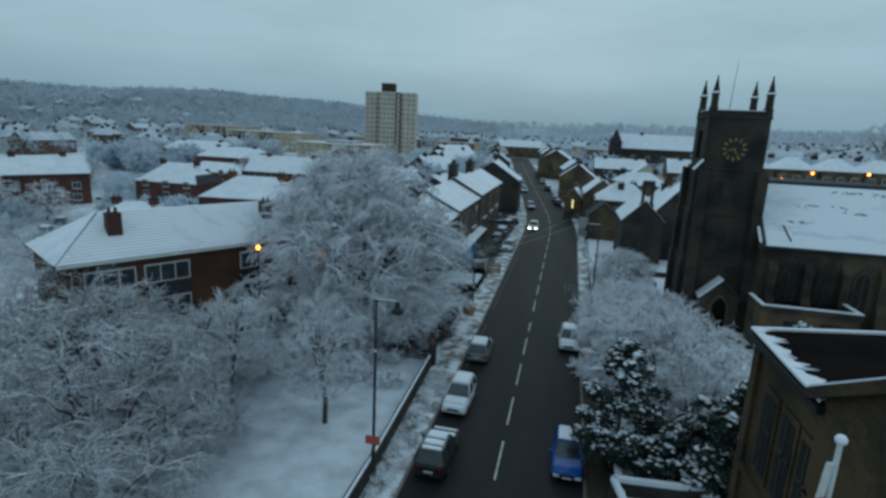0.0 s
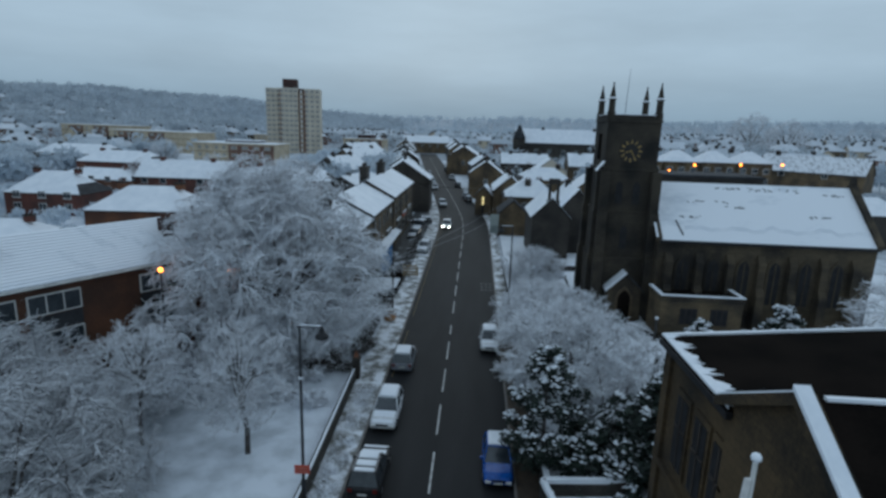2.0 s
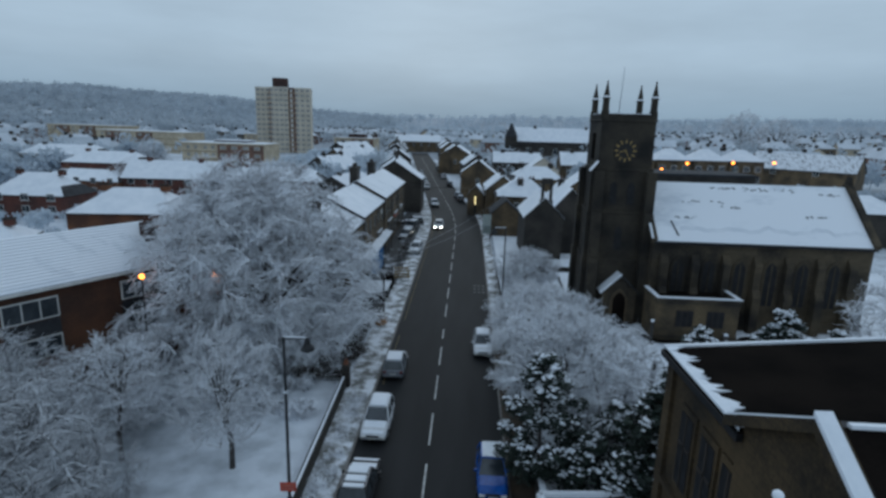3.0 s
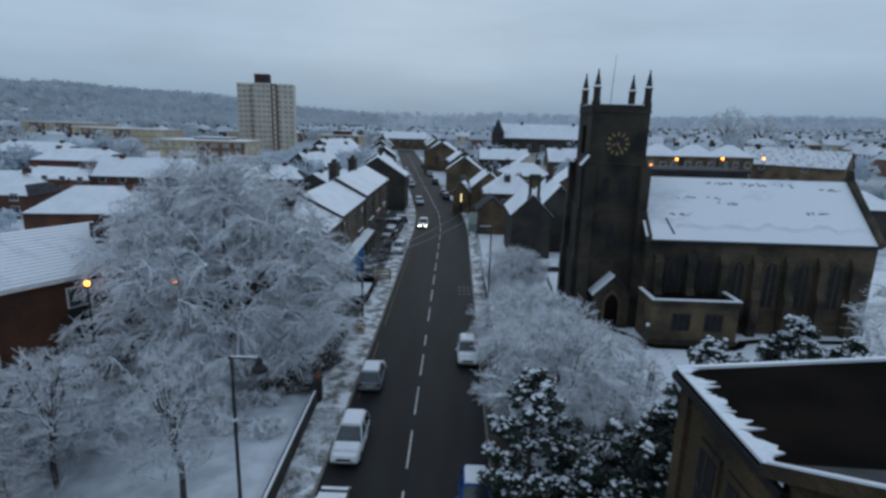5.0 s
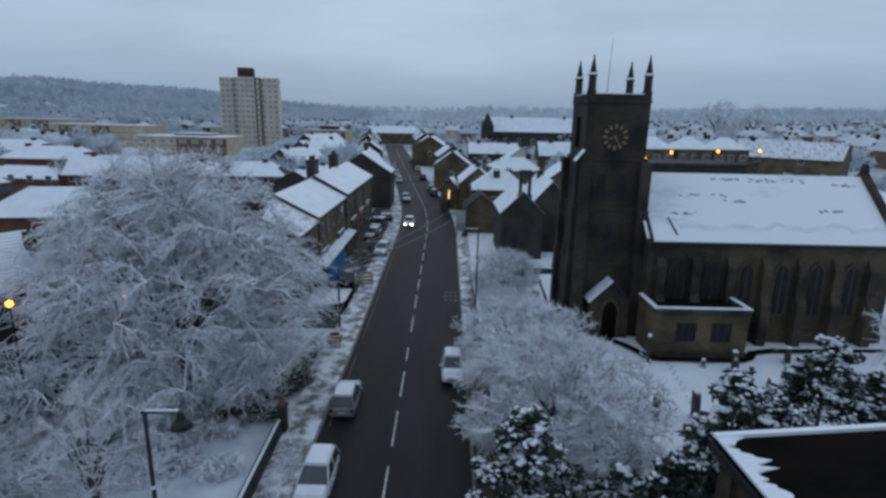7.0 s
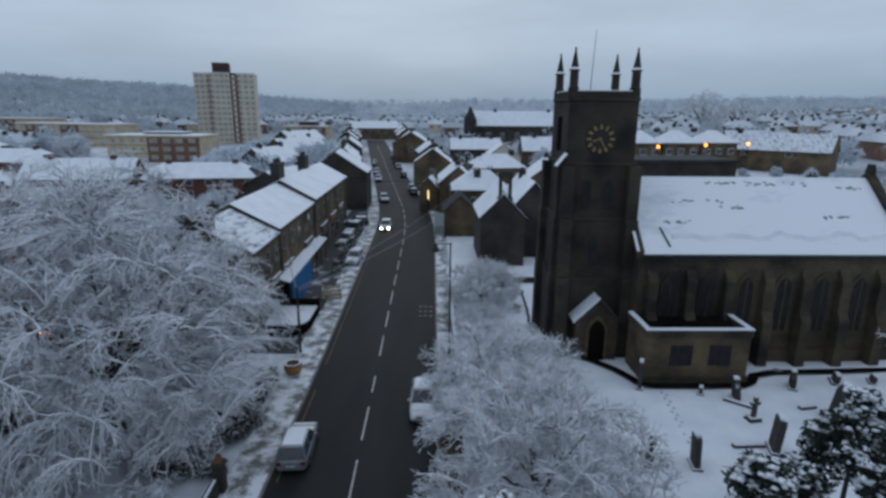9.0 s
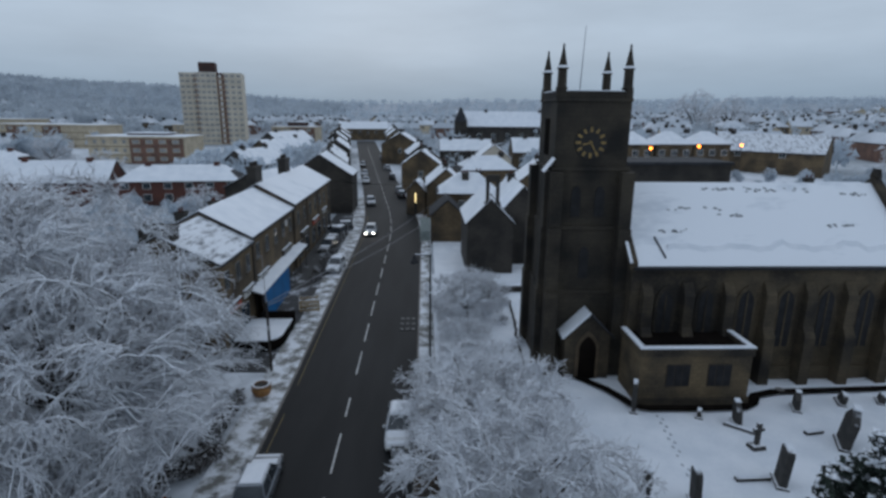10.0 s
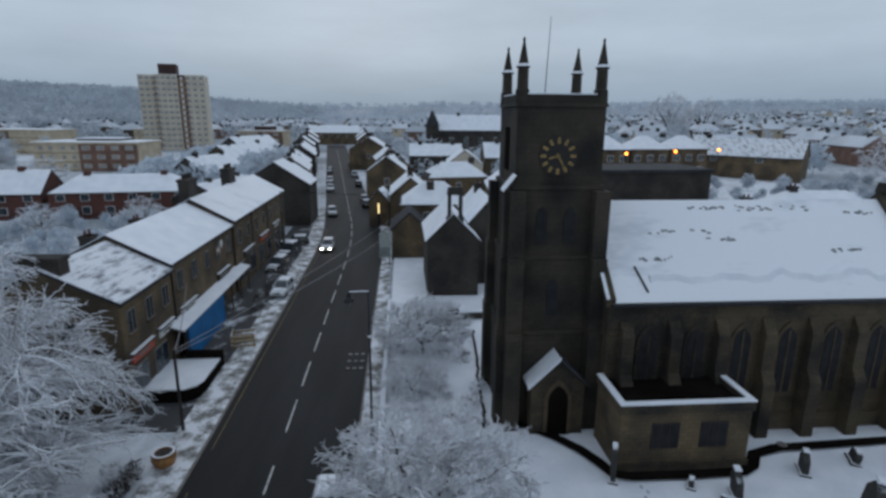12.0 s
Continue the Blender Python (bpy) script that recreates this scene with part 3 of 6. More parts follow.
    fine.append(chain(spray, twig_r * r.uniform(0.7, 1.25, n), twig_r * 0.45))
    for _ in range(sprigs):
        f = r.uniform(0.2, 1.0, (n, 1))
        a = m * (1 - f) + e * f
        b = a + unit(d * 0.7 + r.normal(0, 0.6, (n, 3)) - [0, 0, droop * 0.4]) * length * r.uniform(0.2, 0.55, (n, 1))
        fine.append(chain(np.stack([a, b], axis=1), twig_r * 0.75, twig_r * 0.4))
    return np.concatenate(wood), np.concatenate(fine)


PROTO = {}


def bare_tree(name, key, at, rz, label, spec, scale=1.0, group="", category="tree", twig=None):
    if key not in PROTO:
        wood, twigs = grow(**spec)
        v, f = tube_arrays(wood, 6)
        a = mesh_from("trunk", v, f, BARK)
        v, f = tube_arrays(twigs, 3)
        b = mesh_from("crown", v, f, twig or TWIG)
        PROTO[key] = (a, b)
    ob = thing(name, at, rz, label, category, group)
    ob.scale = (scale, scale, scale)
    for nm, me in zip(("trunk", "crown"), PROTO[key]):
        o = new(nm, me)
        o.parent = ob
    return ob


BIG = dict(seed=3, height=16.8, radius=11.8, trunk=0.42, limbs=13, fork=0.2, low=0.15, clumps=1500, twigs=9, length=1.2, twig_r=0.037, droop=0.75, rough=0.48, sprigs=2, wide=0.12, peak=1.25)
bare_tree("spreading_tree", "big", (-18.0, 45.2, 0), 20, "wide old tree with drooping twigs white with frost", BIG)
YOUNG = dict(seed=8, height=8.4, radius=3.1, trunk=0.16, limbs=11, fork=0.56, spread=0.52, low=0.27, clumps=210, twigs=9, length=0.62, twig_r=0.018, droop=0.1, rough=0.8, sprigs=1, upright=0.6, wide=0.3)
bare_tree("young_tree", "young", (-13.6, 28.7, 0), 0, "young single-stemmed tree with an upright frosted crown", YOUNG, group="young trees in the park")
bare_tree("young_tree", "young", (-20.4, 28.8, 0), 130, "young tree with a slender frosted crown in the park", YOUNG, 0.95, group="young trees in the park")
MID = dict(seed=12, height=9.0, radius=6.0, trunk=0.24, limbs=10, fork=0.2, low=0.12, clumps=300, twigs=11, length=0.85, twig_r=0.023, droop=0.5, rough=0.55, sprigs=1)
MID2 = dict(MID, seed=25, height=8.6, limbs=9)
NEAR = dict(MID, seed=41, clumps=330, twigs=9, length=1.0, twig_r=0.023, rough=0.7)
NEAR2 = dict(NEAR, seed=52, height=8.6)
for i, (x, y, r, s, k) in enumerate(((-20.5, 19.0, 0, 1.0, "n1"), (-16.0, 12.5, 80, 0.95, "n2"), (-27.0, 24.5, 150, 1.08, "n2"), (-25.0, 13.0, 40, 1.05, "n1"), (-33.5, 30.0, 220, 0.95, "n1"), (-22.5, 30.5, 35, 0.52, "n2"), (-18.8, 23.5, 250, 0.50, "n1"), (-26.2, 28.6, 310, 0.62, "n1"), (-33.0, 18.5, 300, 1.1, "n2"), (-24.5, 34.0, 10, 0.62, "m2"), (-30.5, 33.5, 70, 0.60, "m1"), (-18.5, 35.5, 200, 0.50, "m2"), (-41.0, 27.0, 120, 0.9, "m1"))):
    bare_tree("park_tree", k, (x, y, 0), r, "bare park tree whose twigs are white with frost", NEAR if k == "n1" else NEAR2 if k == "n2" else MID if k == "m1" else MID2, s, "trees in the park", twig=TWIG_DARK if k[0] == "n" else None)
CHY = dict(seed=31, height=9.0, radius=7.4, trunk=0.26, limbs=12, fork=0.18, low=0.12, clumps=460, twigs=10, length=1.0, twig_r=0.036, droop=0.3, rough=0.75, sprigs=2)
bare_tree("churchyard_tree", "c1", (7.6, 36.0, ZC - 0.3), 0, "spreading churchyard tree thick with frosted twigs", CHY, 0.80, "churchyard trees")
bare_tree("churchyard_tree", "c1", (6.6, 45.2, ZC - 0.3), 140, "frosted tree leaning out over the churchyard wall", CHY, 0.70, "churchyard trees")
bare_tree("churchyard_tree", "m2", (8.6, 30.8, ZC - 0.3), 60, "frosted tree beside the dark evergreen", MID2, 0.62, "churchyard trees")
bare_tree("churchyard_tree", "c1", (7.4, 65.2, ZC), 100, "small frosted tree behind the church tower", CHY, 0.54, "churchyard trees")
bare_tree("churchyard_tree", "c1", (6.5, 58.0, ZC - 0.2), 40, "small frosted tree on the churchyard bank", CHY, 0.33, "churchyard trees")
bare_tree("churchyard_tree", "m1", (35.2, 39.0, ZC), 210, "tall frosted tree among the eastern graves", MID, 1.12, "churchyard trees")


def evergreen(name, at, h, r, seed, label, clumps=260, shape=1.0, snowy=0.72, foot=0.13, category="evergreen tree"):
    """An evergreen: trunk, dark leaf sprays and clots of snow on the outer sprays."""
    rnd = random.Random(seed)
    ob = thing(name, at, 0, label, category, "evergreens in the churchyard")
    part("trunk", rod((0, 0, -0.2), (0, 0, h * 0.85), 0.16, 0.03), BARK, ob)
    lv, lf, sv, sf = [], [], [], []
    for i in range(max(14, clumps // 7)):
        t = rnd.random()
        rad = r * max(0.0, math.sin(math.pi * (foot + (0.97 - foot) * t ** (0.8 / shape)))) ** 0.85 * rnd.uniform(0.45, 1.05)
        a = rnd.uniform(0, 2 * math.pi)
        c = Vector((rad * math.cos(a), rad * math.sin(a), h * (0.05 + 0.92 * t)))
        s = rnd.uniform(0.38, 0.72) * (1.0 - 0.45 * t)
        for k in range(int(150 * s)):
            n = Vector((rnd.gauss(0, 1), rnd.gauss(0, 1), rnd.gauss(0, 0.8))).normalized()
            o = c + n * s * rnd.random() ** 0.4
            u = Vector((rnd.gauss(0, 1), rnd.gauss(0, 1), rnd.gauss(0, 0.6))).normalized() * rnd.uniform(0.10, 0.22)
            w = Vector((rnd.gauss(0, 1), rnd.gauss(0, 1), rnd.gauss(0, 0.6))).normalized() * rnd.uniform(0.06, 0.12)
            b = len(lv)
            lv += [o - u, o + w, o + u, o - w]
            lf.append((b, b + 1, b + 2, b + 3))
        if rnd.random() < snowy + 0.1:
            for k in range(rnd.randint(6, 15)):
                q = rnd.uniform(0, 2 * math.pi)
                m = s * rnd.random() ** 0.6
                o = c + Vector((m * math.cos(q), m * math.sin(q), 0.8 * math.sqrt(max(0, s * s - m * m)) + rnd.gauss(0, 0.05)))
                z = rnd.uniform(0.06, 0.17)
                b = len(sv)
                sv += [o + Vector((z * x * rnd.uniform(0.6, 1.6), z * y * rnd.uniform(0.6, 1.6), z * zz)) for x, y, zz in ((1, 0, 0), (0, 1, 0.1), (-1, 0, 0), (0, -1, 0.1), (0, 0, 0.6), (0, 0, -0.5))]
                for q in ((0, 1, 4), (1, 2, 4), (2, 3, 4), (3, 0, 4), (1, 0, 5), (2, 1, 5), (3, 2, 5), (0, 3, 5)):
                    sf.append(tuple(b + jj for jj in q))
    tagged(part("foliage", (lv, lf), NEEDLE, ob), kind="stuff")
    tagged(part("lying_snow", (sv, sf), SNOW, ob, "clots of snow on the sprays", smooth=True), kind="stuff")
    return ob


evergreen("holly_tree", (4.35, 28.4, 0.4), 7.9, 2.5, 5, "dark evergreen tree dotted with clots of snow", 760, foot=0.03)
evergreen("yew_bush", (10.4, 27.0, 0.9), 6.6, 2.6, 6, "broad dark evergreen bush with little snow", 900, 1.4, snowy=0.3)
evergreen("laurel_bush", (6.9, 27.2, 0.8), 3.4, 2.1, 41, "low dark evergreen shrub with thin snow by the yard wall", 620, 1.6, snowy=0.3, category="evergreen shrub")
evergreen("laurel_bush", (8.7, 28.6, 0.9), 4.4, 2.0, 43, "dark evergreen shrub with frosted tips by the yard wall", 620, 1.5, snowy=0.4, category="evergreen shrub")
evergreen("laurel_bush", (8.6, 26.4, 0.8), 2.8, 1.7, 45, "low dark evergreen shrub close to the yard wall", 420, 1.7, snowy=0.25, category="evergreen shrub")
evergreen("yew_bush", (12.0, 27.4, ZC), 9.3, 2.0, 7, "tall dark evergreen with snow-laden sprays", 760)
evergreen("yew_bush", (19.0, 32.2, ZC), 8.8, 2.4, 9, "broad dark evergreen with snow-laden sprays", 1000, 1.3)
evergreen("yew_bush", (22.0, 32.0, ZC), 7.8, 2.2, 11, "rounded dark evergreen with snow-laden sprays", 800, 1.4)
evergreen("yew_bush", (15.2, 30.2, ZC), 7.0, 2.1, 13, "dark evergreen bush dusted with snow", 700, 1.4)
evergreen("yew_bush", (10.2, 71.0, ZC), 1.9, 1.5, 15, "low clipped evergreen mound dusted with snow", 70, 2.2, snowy=0.4)


# ---- church ----
CO = (24.0, 57.0, ZC)
church = thing("church", CO, 0, "soot-blackened sandstone parish church with a square clock tower", "church")


def cpart(name, bm, material, parent=None, label=""):
    return part(name, bm, material, parent or church, label, shift=CO)


def gable_block(x0, x1, y0, y1, z0, ze, zr):
    """Walls of a block whose ridge runs along x."""
    ym = (y0 + y1) / 2
    return hull([[(x, y0, z0), (x, y1, z0), (x, y1, ze), (x, ym, zr), (x, y0, ze)] for x in (x0, x1)])


NX0, NX1, NY0, NY1, NZE, NZR = 17.9, 38.6, 52.5, 63.0, 10.0, 15.1
YM = (NY0 + NY1) / 2
WET_SLATE = mat("wet_slate_under_thin_snow", (0.30, 0.32, 0.35), (0.12, 0.13, 0.14), rough=0.7, scale=2.0, fine=12)
nave = cpart("nave_wall", gable_block(NX0, NX1, NY0, NY1, ZC - 0.4, NZE, NZR - 0.15), CHURCH_STONE)
roof_s = cpart("roof_slope", slab([(NX0, NY0 - 0.35, NZE + 0.02), (NX1, NY0 - 0.35, NZE + 0.02), (NX1, YM, NZR + 0.12), (NX0, YM, NZR + 0.12)], 0.2), SLATE)
cpart("roof_snow", slab([(NX0 + 0.02, NY0 - 0.28, NZE + 0.14), (NX1 - 0.3, NY0 - 0.28, NZE + 0.14), (NX1 - 0.3, YM, NZR + 0.19), (NX0 + 0.02, YM, NZR + 0.19)], 0.07), SNOW_RAGGED, roof_s, "snow sheet marked by slides and pockmarks")
roof_n = cpart("roof_slope", slab([(NX0, NY1 + 0.35, NZE + 0.02), (NX0, YM, NZR + 0.12), (NX1, YM, NZR + 0.12), (NX1, NY1 + 0.35, NZE + 0.02)], 0.2), SLATE)
cpart("roof_snow", slab([(NX0 + 0.02, NY1 + 0.28, NZE + 0.14), (NX0 + 0.02, YM, NZR + 0.19), (NX1 - 0.3, YM, NZR + 0.19), (NX1 - 0.3, NY1 + 0.28, NZE + 0.14)], 0.07), SNOW, roof_n)
snow_z = lambda y: NZE + 0.14 + (y - NY0 + 0.28) * (NZR + 0.05 - NZE) / (YM - NY0 + 0.28)
for k in range(96):
    rr = random.Random(k)
    t, xa, xb = ((0.91, 26.5, 33), (0.90, 24.5, 28), (0.36, 20.2, 22.5), (0.42, 33, 36), (0.64, 21, 25.5), (0.84, 35, 37.5), (0.56, 25, 27), (0.89, 28, 33))[k % 8]
    x, y = rr.uniform(xa, xb), NY0 + (YM - NY0) * (t + rr.uniform(-0.02, 0.02))
    w = rr.uniform(0.10, 0.46)
    ring = [(x + w * 0.5 * math.cos(q) * rr.uniform(0.6, 1.3), y + 0.06 * math.sin(q) * rr.uniform(0.5, 1.6)) for q in (0, 1.05, 2.1, 3.14, 4.2, 5.2)]
    cpart("bare_patch", hull([[(px, py, snow_z(py) - 0.04) for px, py in ring], [(px, py, snow_z(py) + 0.008) for px, py in ring]]), WET_SLATE, roof_s)
bm = bmesh.new()
prev = None
for k in range(36):
    x = 20.6 + k * 0.5
    y = NY0 + 0.95 + 0.10 * math.sin(k * 0.8) + (0.22 if k in (16, 17, 26, 27, 28) else 0) + 0.05 * math.sin(k * 2.3)
    cur = [bm.verts.new((x, y - 0.30, snow_z(y - 0.30) - 0.01)), bm.verts.new((x, y - 0.10, snow_z(y) + 0.10)), bm.verts.new((x, y + 0.02, snow_z(y) + 0.10)), bm.verts.new((x, y + 0.06, snow_z(y) - 0.02))]
    if prev:
        for q in range(3):
            bm.faces.new((prev[q], cur[q], cur[q + 1], prev[q + 1]))
    prev = cur
cpart("snow_ridge", bm, SNOW, roof_s, "slumped edge of the sliding snow")
cpart("vent_pipe", rod((20.25, NY0 + 0.15, snow_z(NY0 + 0.15) + 0.05), (19.85, NY0 + 1.45, snow_z(NY0 + 1.45) + 0.05), 0.07), SLATE, roof_s)
cpart("gutter", cube(NX0, NX1, NY0 - 0.50, NY0 - 0.33, NZE - 0.12, NZE + 0.04), IRON)
bm = bmesh.new()
for side in (-1, 1):
    ye = YM + side * (NY1 - NY0) / 2 + side * 0.35
    a = [(NX1 - 0.32, ye, NZE), (NX1 + 0.32, ye, NZE), (NX1 + 0.32, YM, NZR + 0.3), (NX1 - 0.32, YM, NZR + 0.3)]
    top = [bm.verts.new((p[0], p[1], p[2] + 0.42)) for p in a]
    low = [bm.verts.new(p) for p in a]
    bm.faces.new(top)
    for i in range(4):
        bm.faces.new((top[i], low[i], low[(i + 1) % 4], top[(i + 1) % 4]))
    bm.faces.new(low[::-1])
cpart("gable_coping", bm, CHURCH_STONE)
cpart("gable_cross", cube(NX1 - 0.12, NX1 + 0.12, YM - 0.5, YM + 0.5, NZR + 0.6, NZR + 1.3, taper=0.1), CHURCH_STONE)


def lancet(x0, x1, y, z0, z1, d, seg=6):
    """A pointed-arch outline in a wall that faces -y, as a slab of depth d."""
    w, xm = (x1 - x0), (x0 + x1) / 2
    zs = z1 - w * 0.85
    pts = [(x0, z0), (x1, z0)]
    for i in range(seg + 1):
        a = i / seg * math.radians(58)
        pts.append((x0 + w * math.cos(a), zs + w * math.sin(a)))
    for i in range(seg, -1, -1):
        a = i / seg * math.radians(58)
        pts.append((x1 - w * math.cos(a), zs + w * math.sin(a)))
    return hull([[(px, y, pz) for px, pz in pts], [(px, y + d, pz) for px, pz in pts]])


for i in range(7):
    x = 19.0 + i * 2.95
    b = cpart("buttress", hull([[(x - 0.38, NY0 - 1.05, ZC - 0.3), (x + 0.38, NY0 - 1.05, ZC - 0.3), (x + 0.38, NY0, ZC - 0.3), (x - 0.38, NY0, ZC - 0.3)], [(x - 0.38, NY0 - 1.05, 5.0), (x + 0.38, NY0 - 1.05, 5.0), (x + 0.38, NY0, 5.0), (x - 0.38, NY0, 5.0)], [(x - 0.36, NY0 - 0.62, 5.7), (x + 0.36, NY0 - 0.62, 5.7), (x + 0.36, NY0, 5.7), (x - 0.36, NY0, 5.7)], [(x - 0.36, NY0 - 0.62, 8.0), (x + 0.36, NY0 - 0.62, 8.0), (x + 0.36, NY0, 8.0), (x - 0.36, NY0, 8.0)], [(x - 0.36, NY0 - 0.05, 8.9), (x + 0.36, NY0 - 0.05, 8.9), (x + 0.36, NY0, 8.9), (x - 0.36, NY0, 8.9)]]), CHURCH_STONE)
    if i < 6:
        xw = x + 1.47
        s = cpart("window_surround", lancet(xw - 0.75, xw + 0.75, NY0 - 0.10, 3.7, 8.6, 0.12), CHURCH_STONE)
        cpart("window_glass", lancet(xw - 0.52, xw + 0.52, NY0 - 0.13, 3.95, 8.25, 0.05), CHURCH_GLASS, s)
        cpart("mullion", cube(xw - 0.06, xw + 0.06, NY0 - 0.17, NY0 - 0.08, 3.95, 8.1), CHURCH_STONE, s)
cpart("plinth", cube(NX0, NX1 + 0.1, NY0 - 0.16, NY0 + 0.1, ZC - 0.3, ZC + 1.1), CHURCH_STONE)

# tower in four stages, each a little narrower
TX0, TX1, TY0, TY1 = 12.05, 17.95, 54.2, 60.1
stages = ((ZC - 0.4, 7.6, 0.0), (7.6, 12.4, 0.12), (12.4, 16.6, 0.24), (16.6, 21.3, 0.36))
tower = None
for k, (za, zb, ins) in enumerate(stages):
    o = cpart("tower_stage", cube(TX0 + ins, TX1 - ins, TY0 + ins, TY1 - ins, za, zb), TOWER_STONE)
    tower = tower or o
    cpart("string_course", cube(TX0 + ins - 0.1, TX1 - ins + 0.1, TY0 + ins - 0.1, TY1 - ins + 0.1, zb - 0.12, zb + 0.1, taper=0.05), TOWER_STONE)
ti = 0.36
PX0, PX1, PY0, PY1 = TX0 + ti, TX1 - ti, TY0 + ti, TY1 - ti
bm = bmesh.new()
for a in ((PX0, PX1, PY0, PY0 + 0.35), (PX0, PX1, PY1 - 0.35, PY1), (PX0, PX0 + 0.35, PY0 + 0.35, PY1 - 0.35), (PX1 - 0.35, PX1, PY0 + 0.35, PY1 - 0.35)):
    box(bm, *a, 21.3, 21.85)
cpart("parapet", bm, TOWER_STONE)
bm = bmesh.new()
for a in ((PX0, PX1, PY0, PY0 + 0.35), (PX0, PX1, PY1 - 0.35, PY1), (PX0, PX0 + 0.35, PY0 + 0.35, PY1 - 0.35), (PX1 - 0.35, PX1, PY0 + 0.35, PY1 - 0.35)):
    box(bm, a[0] + 0.04, a[1] - 0.04, a[2] + 0.04, a[3] - 0.04, 21.85, 21.92)
cpart("parapet_snow", bm, SNOW)
for px, py in ((PX0 + 0.3, PY0 + 0.3), (PX1 - 0.3, PY0 + 0.3), (PX0 + 0.3, PY1 - 0.3), (PX1 - 0.3, PY1 - 0.3)):
    oct_ring = lambda r, z: [(px + r * math.cos(math.pi / 4 * i + 0.39), py + r * math.sin(math.pi / 4 * i + 0.39), z) for i in range(8)]
    p = cpart("pinnacle", hull([oct_ring(0.42, 21.3), oct_ring(0.40, 22.1), oct_ring(0.33, 22.15), oct_ring(0.31, 23.25), oct_ring(0.40, 23.3), oct_ring(0.38, 23.42), oct_ring(0.29, 23.5), oct_ring(0.05, 24.75)]), TOWER_STONE)
    cpart("finial", hull([oct_ring(0.05, 24.7), oct_ring(0.09, 24.78), oct_ring(0.03, 24.92)]), TOWER_STONE, p)
    cpart("snow_collar", hull([oct_ring(0.43, 23.36), oct_ring(0.33, 23.50)]), SNOW, p)
cpart("flagpole", rod((14.6, 57.2, 21.3), (14.78, 57.2, 26.4), 0.04, 0.02), mat("grey_pole", (0.25, 0.27, 0.30)))
# angle buttresses with snowy weatherings
for bx, by, dx, dy in ((TX0, TY0, -1, 0), (TX0, TY0, 0, -1), (TX1, TY0, 0, -1), (TX0, TY1, -1, 0)):
    y0 = by if by == TY0 else by - 0.9
    x0 = bx if bx == TX0 else bx - 0.9
    for za, zb, out in ((ZC - 0.4, 7.8, 0.5 if dx else 1.0), (7.8, 12.4, 0.4 if dx else 0.75), (12.4, 16.4, 0.3 if dx else 0.5)):
        o = cpart("buttress_stage", cube(bx - out, bx + 0.2, y0, y0 + 0.9, za, zb) if dx else cube(x0, x0 + 0.9, by - out, by + 0.2, za, zb), TOWER_STONE)
    if dx and by == TY0:
        cpart("snowy_weathering", slab([(bx - 0.36, y0 - 0.04, 16.45), (bx + 0.35, y0 - 0.04, 17.35), (bx + 0.35, y0 + 0.94, 17.35), (bx - 0.36, y0 + 0.94, 16.45)], 0.09), SNOW, o)
# clock on the south face: ring of gilt markers, minutes ring and two pointers
cc = (14.9, TY0 + 0.36, 18.4)
disc = [(cc[0] + 1.12 * math.cos(i * math.pi / 16), cc[2] + 1.12 * math.sin(i * math.pi / 16)) for i in range(32)]
clock = cpart("clock_face", hull([[(x, cc[1] - 0.07, z) for x, z in disc], [(x, cc[1] + 0.05, z) for x, z in disc]]), CLOCKFACE)


def face_bar(a, r0, r1, w):
    """A bar on the dial at a degrees clockwise from the top."""
    s, c = math.sin(radians(a)), math.cos(radians(a))
    ring = lambda r, k: (cc[0] + s * r + c * k, cc[2] + c * r - s * k)
    q = [ring(r0, -w), ring(r0, w), ring(r1, w * 0.8), ring(r1, -w * 0.8)]
    return hull([[(x, cc[1] - 0.115, z) for x, z in q], [(x, cc[1] - 0.06, z) for x, z in q]])


for i in range(12):
    cpart("hour_marker", face_bar(i * 30, 0.72, 1.06, 0.095), GILT, clock)
cpart("minute_pointer", face_bar(150, -0.15, 0.82, 0.05), GILT, clock)
cpart("hour_pointer", face_bar(256, -0.12, 0.58, 0.06), GILT, clock)
for x in (14.1, 15.8):
    cpart("belfry_louvre", lancet(x - 0.34, x + 0.34, TY0 + 0.20, 13.2, 15.4, 0.1), CHURCH_GLASS)
cpart("tower_lancet", lancet(14.6, 15.3, TY0 + 0.09, 8.6, 11.0, 0.1), CHURCH_GLASS)
# west face louvre
cpart("west_louvre", cube(TX0 + 0.28, TX0 + 0.40, 56.5, 57.7, 17.4, 20.0), FELT)

# gabled south porch
P0, P1, PYF, PYB = 13.6, 16.9, 52.8, 54.4
pxm = (P0 + P1) / 2
porch = cpart("porch", hull([[(P0, y, ZC - 0.3), (P1, y, ZC - 0.3), (P1, y, 4.8), (pxm, y, 6.35), (P0, y, 4.8)] for y in (PYF, PYB)]), CHURCH_STONE)
cpart("porch_arch", lancet(pxm - 0.85, pxm + 0.85, PYF - 0.10, ZC, 5.0, 0.15), TAN_STONE, porch)
cpart("porch_doorway", lancet(pxm - 0.62, pxm + 0.62, PYF - 0.14, ZC, 4.65, 0.08), FELT, porch)
for s, mt in ((-1, SNOW), (1, SLATE)):
    xe = pxm + s * (pxm - P0 + 0.25)
    q = [(xe, PYF - 0.2, 4.62), (pxm, PYF - 0.2, 6.5), (pxm, PYB, 6.5), (xe, PYB, 4.62)]
    cpart("porch_roof", slab(q if s < 0 else q[::-1], 0.16), mt, porch)
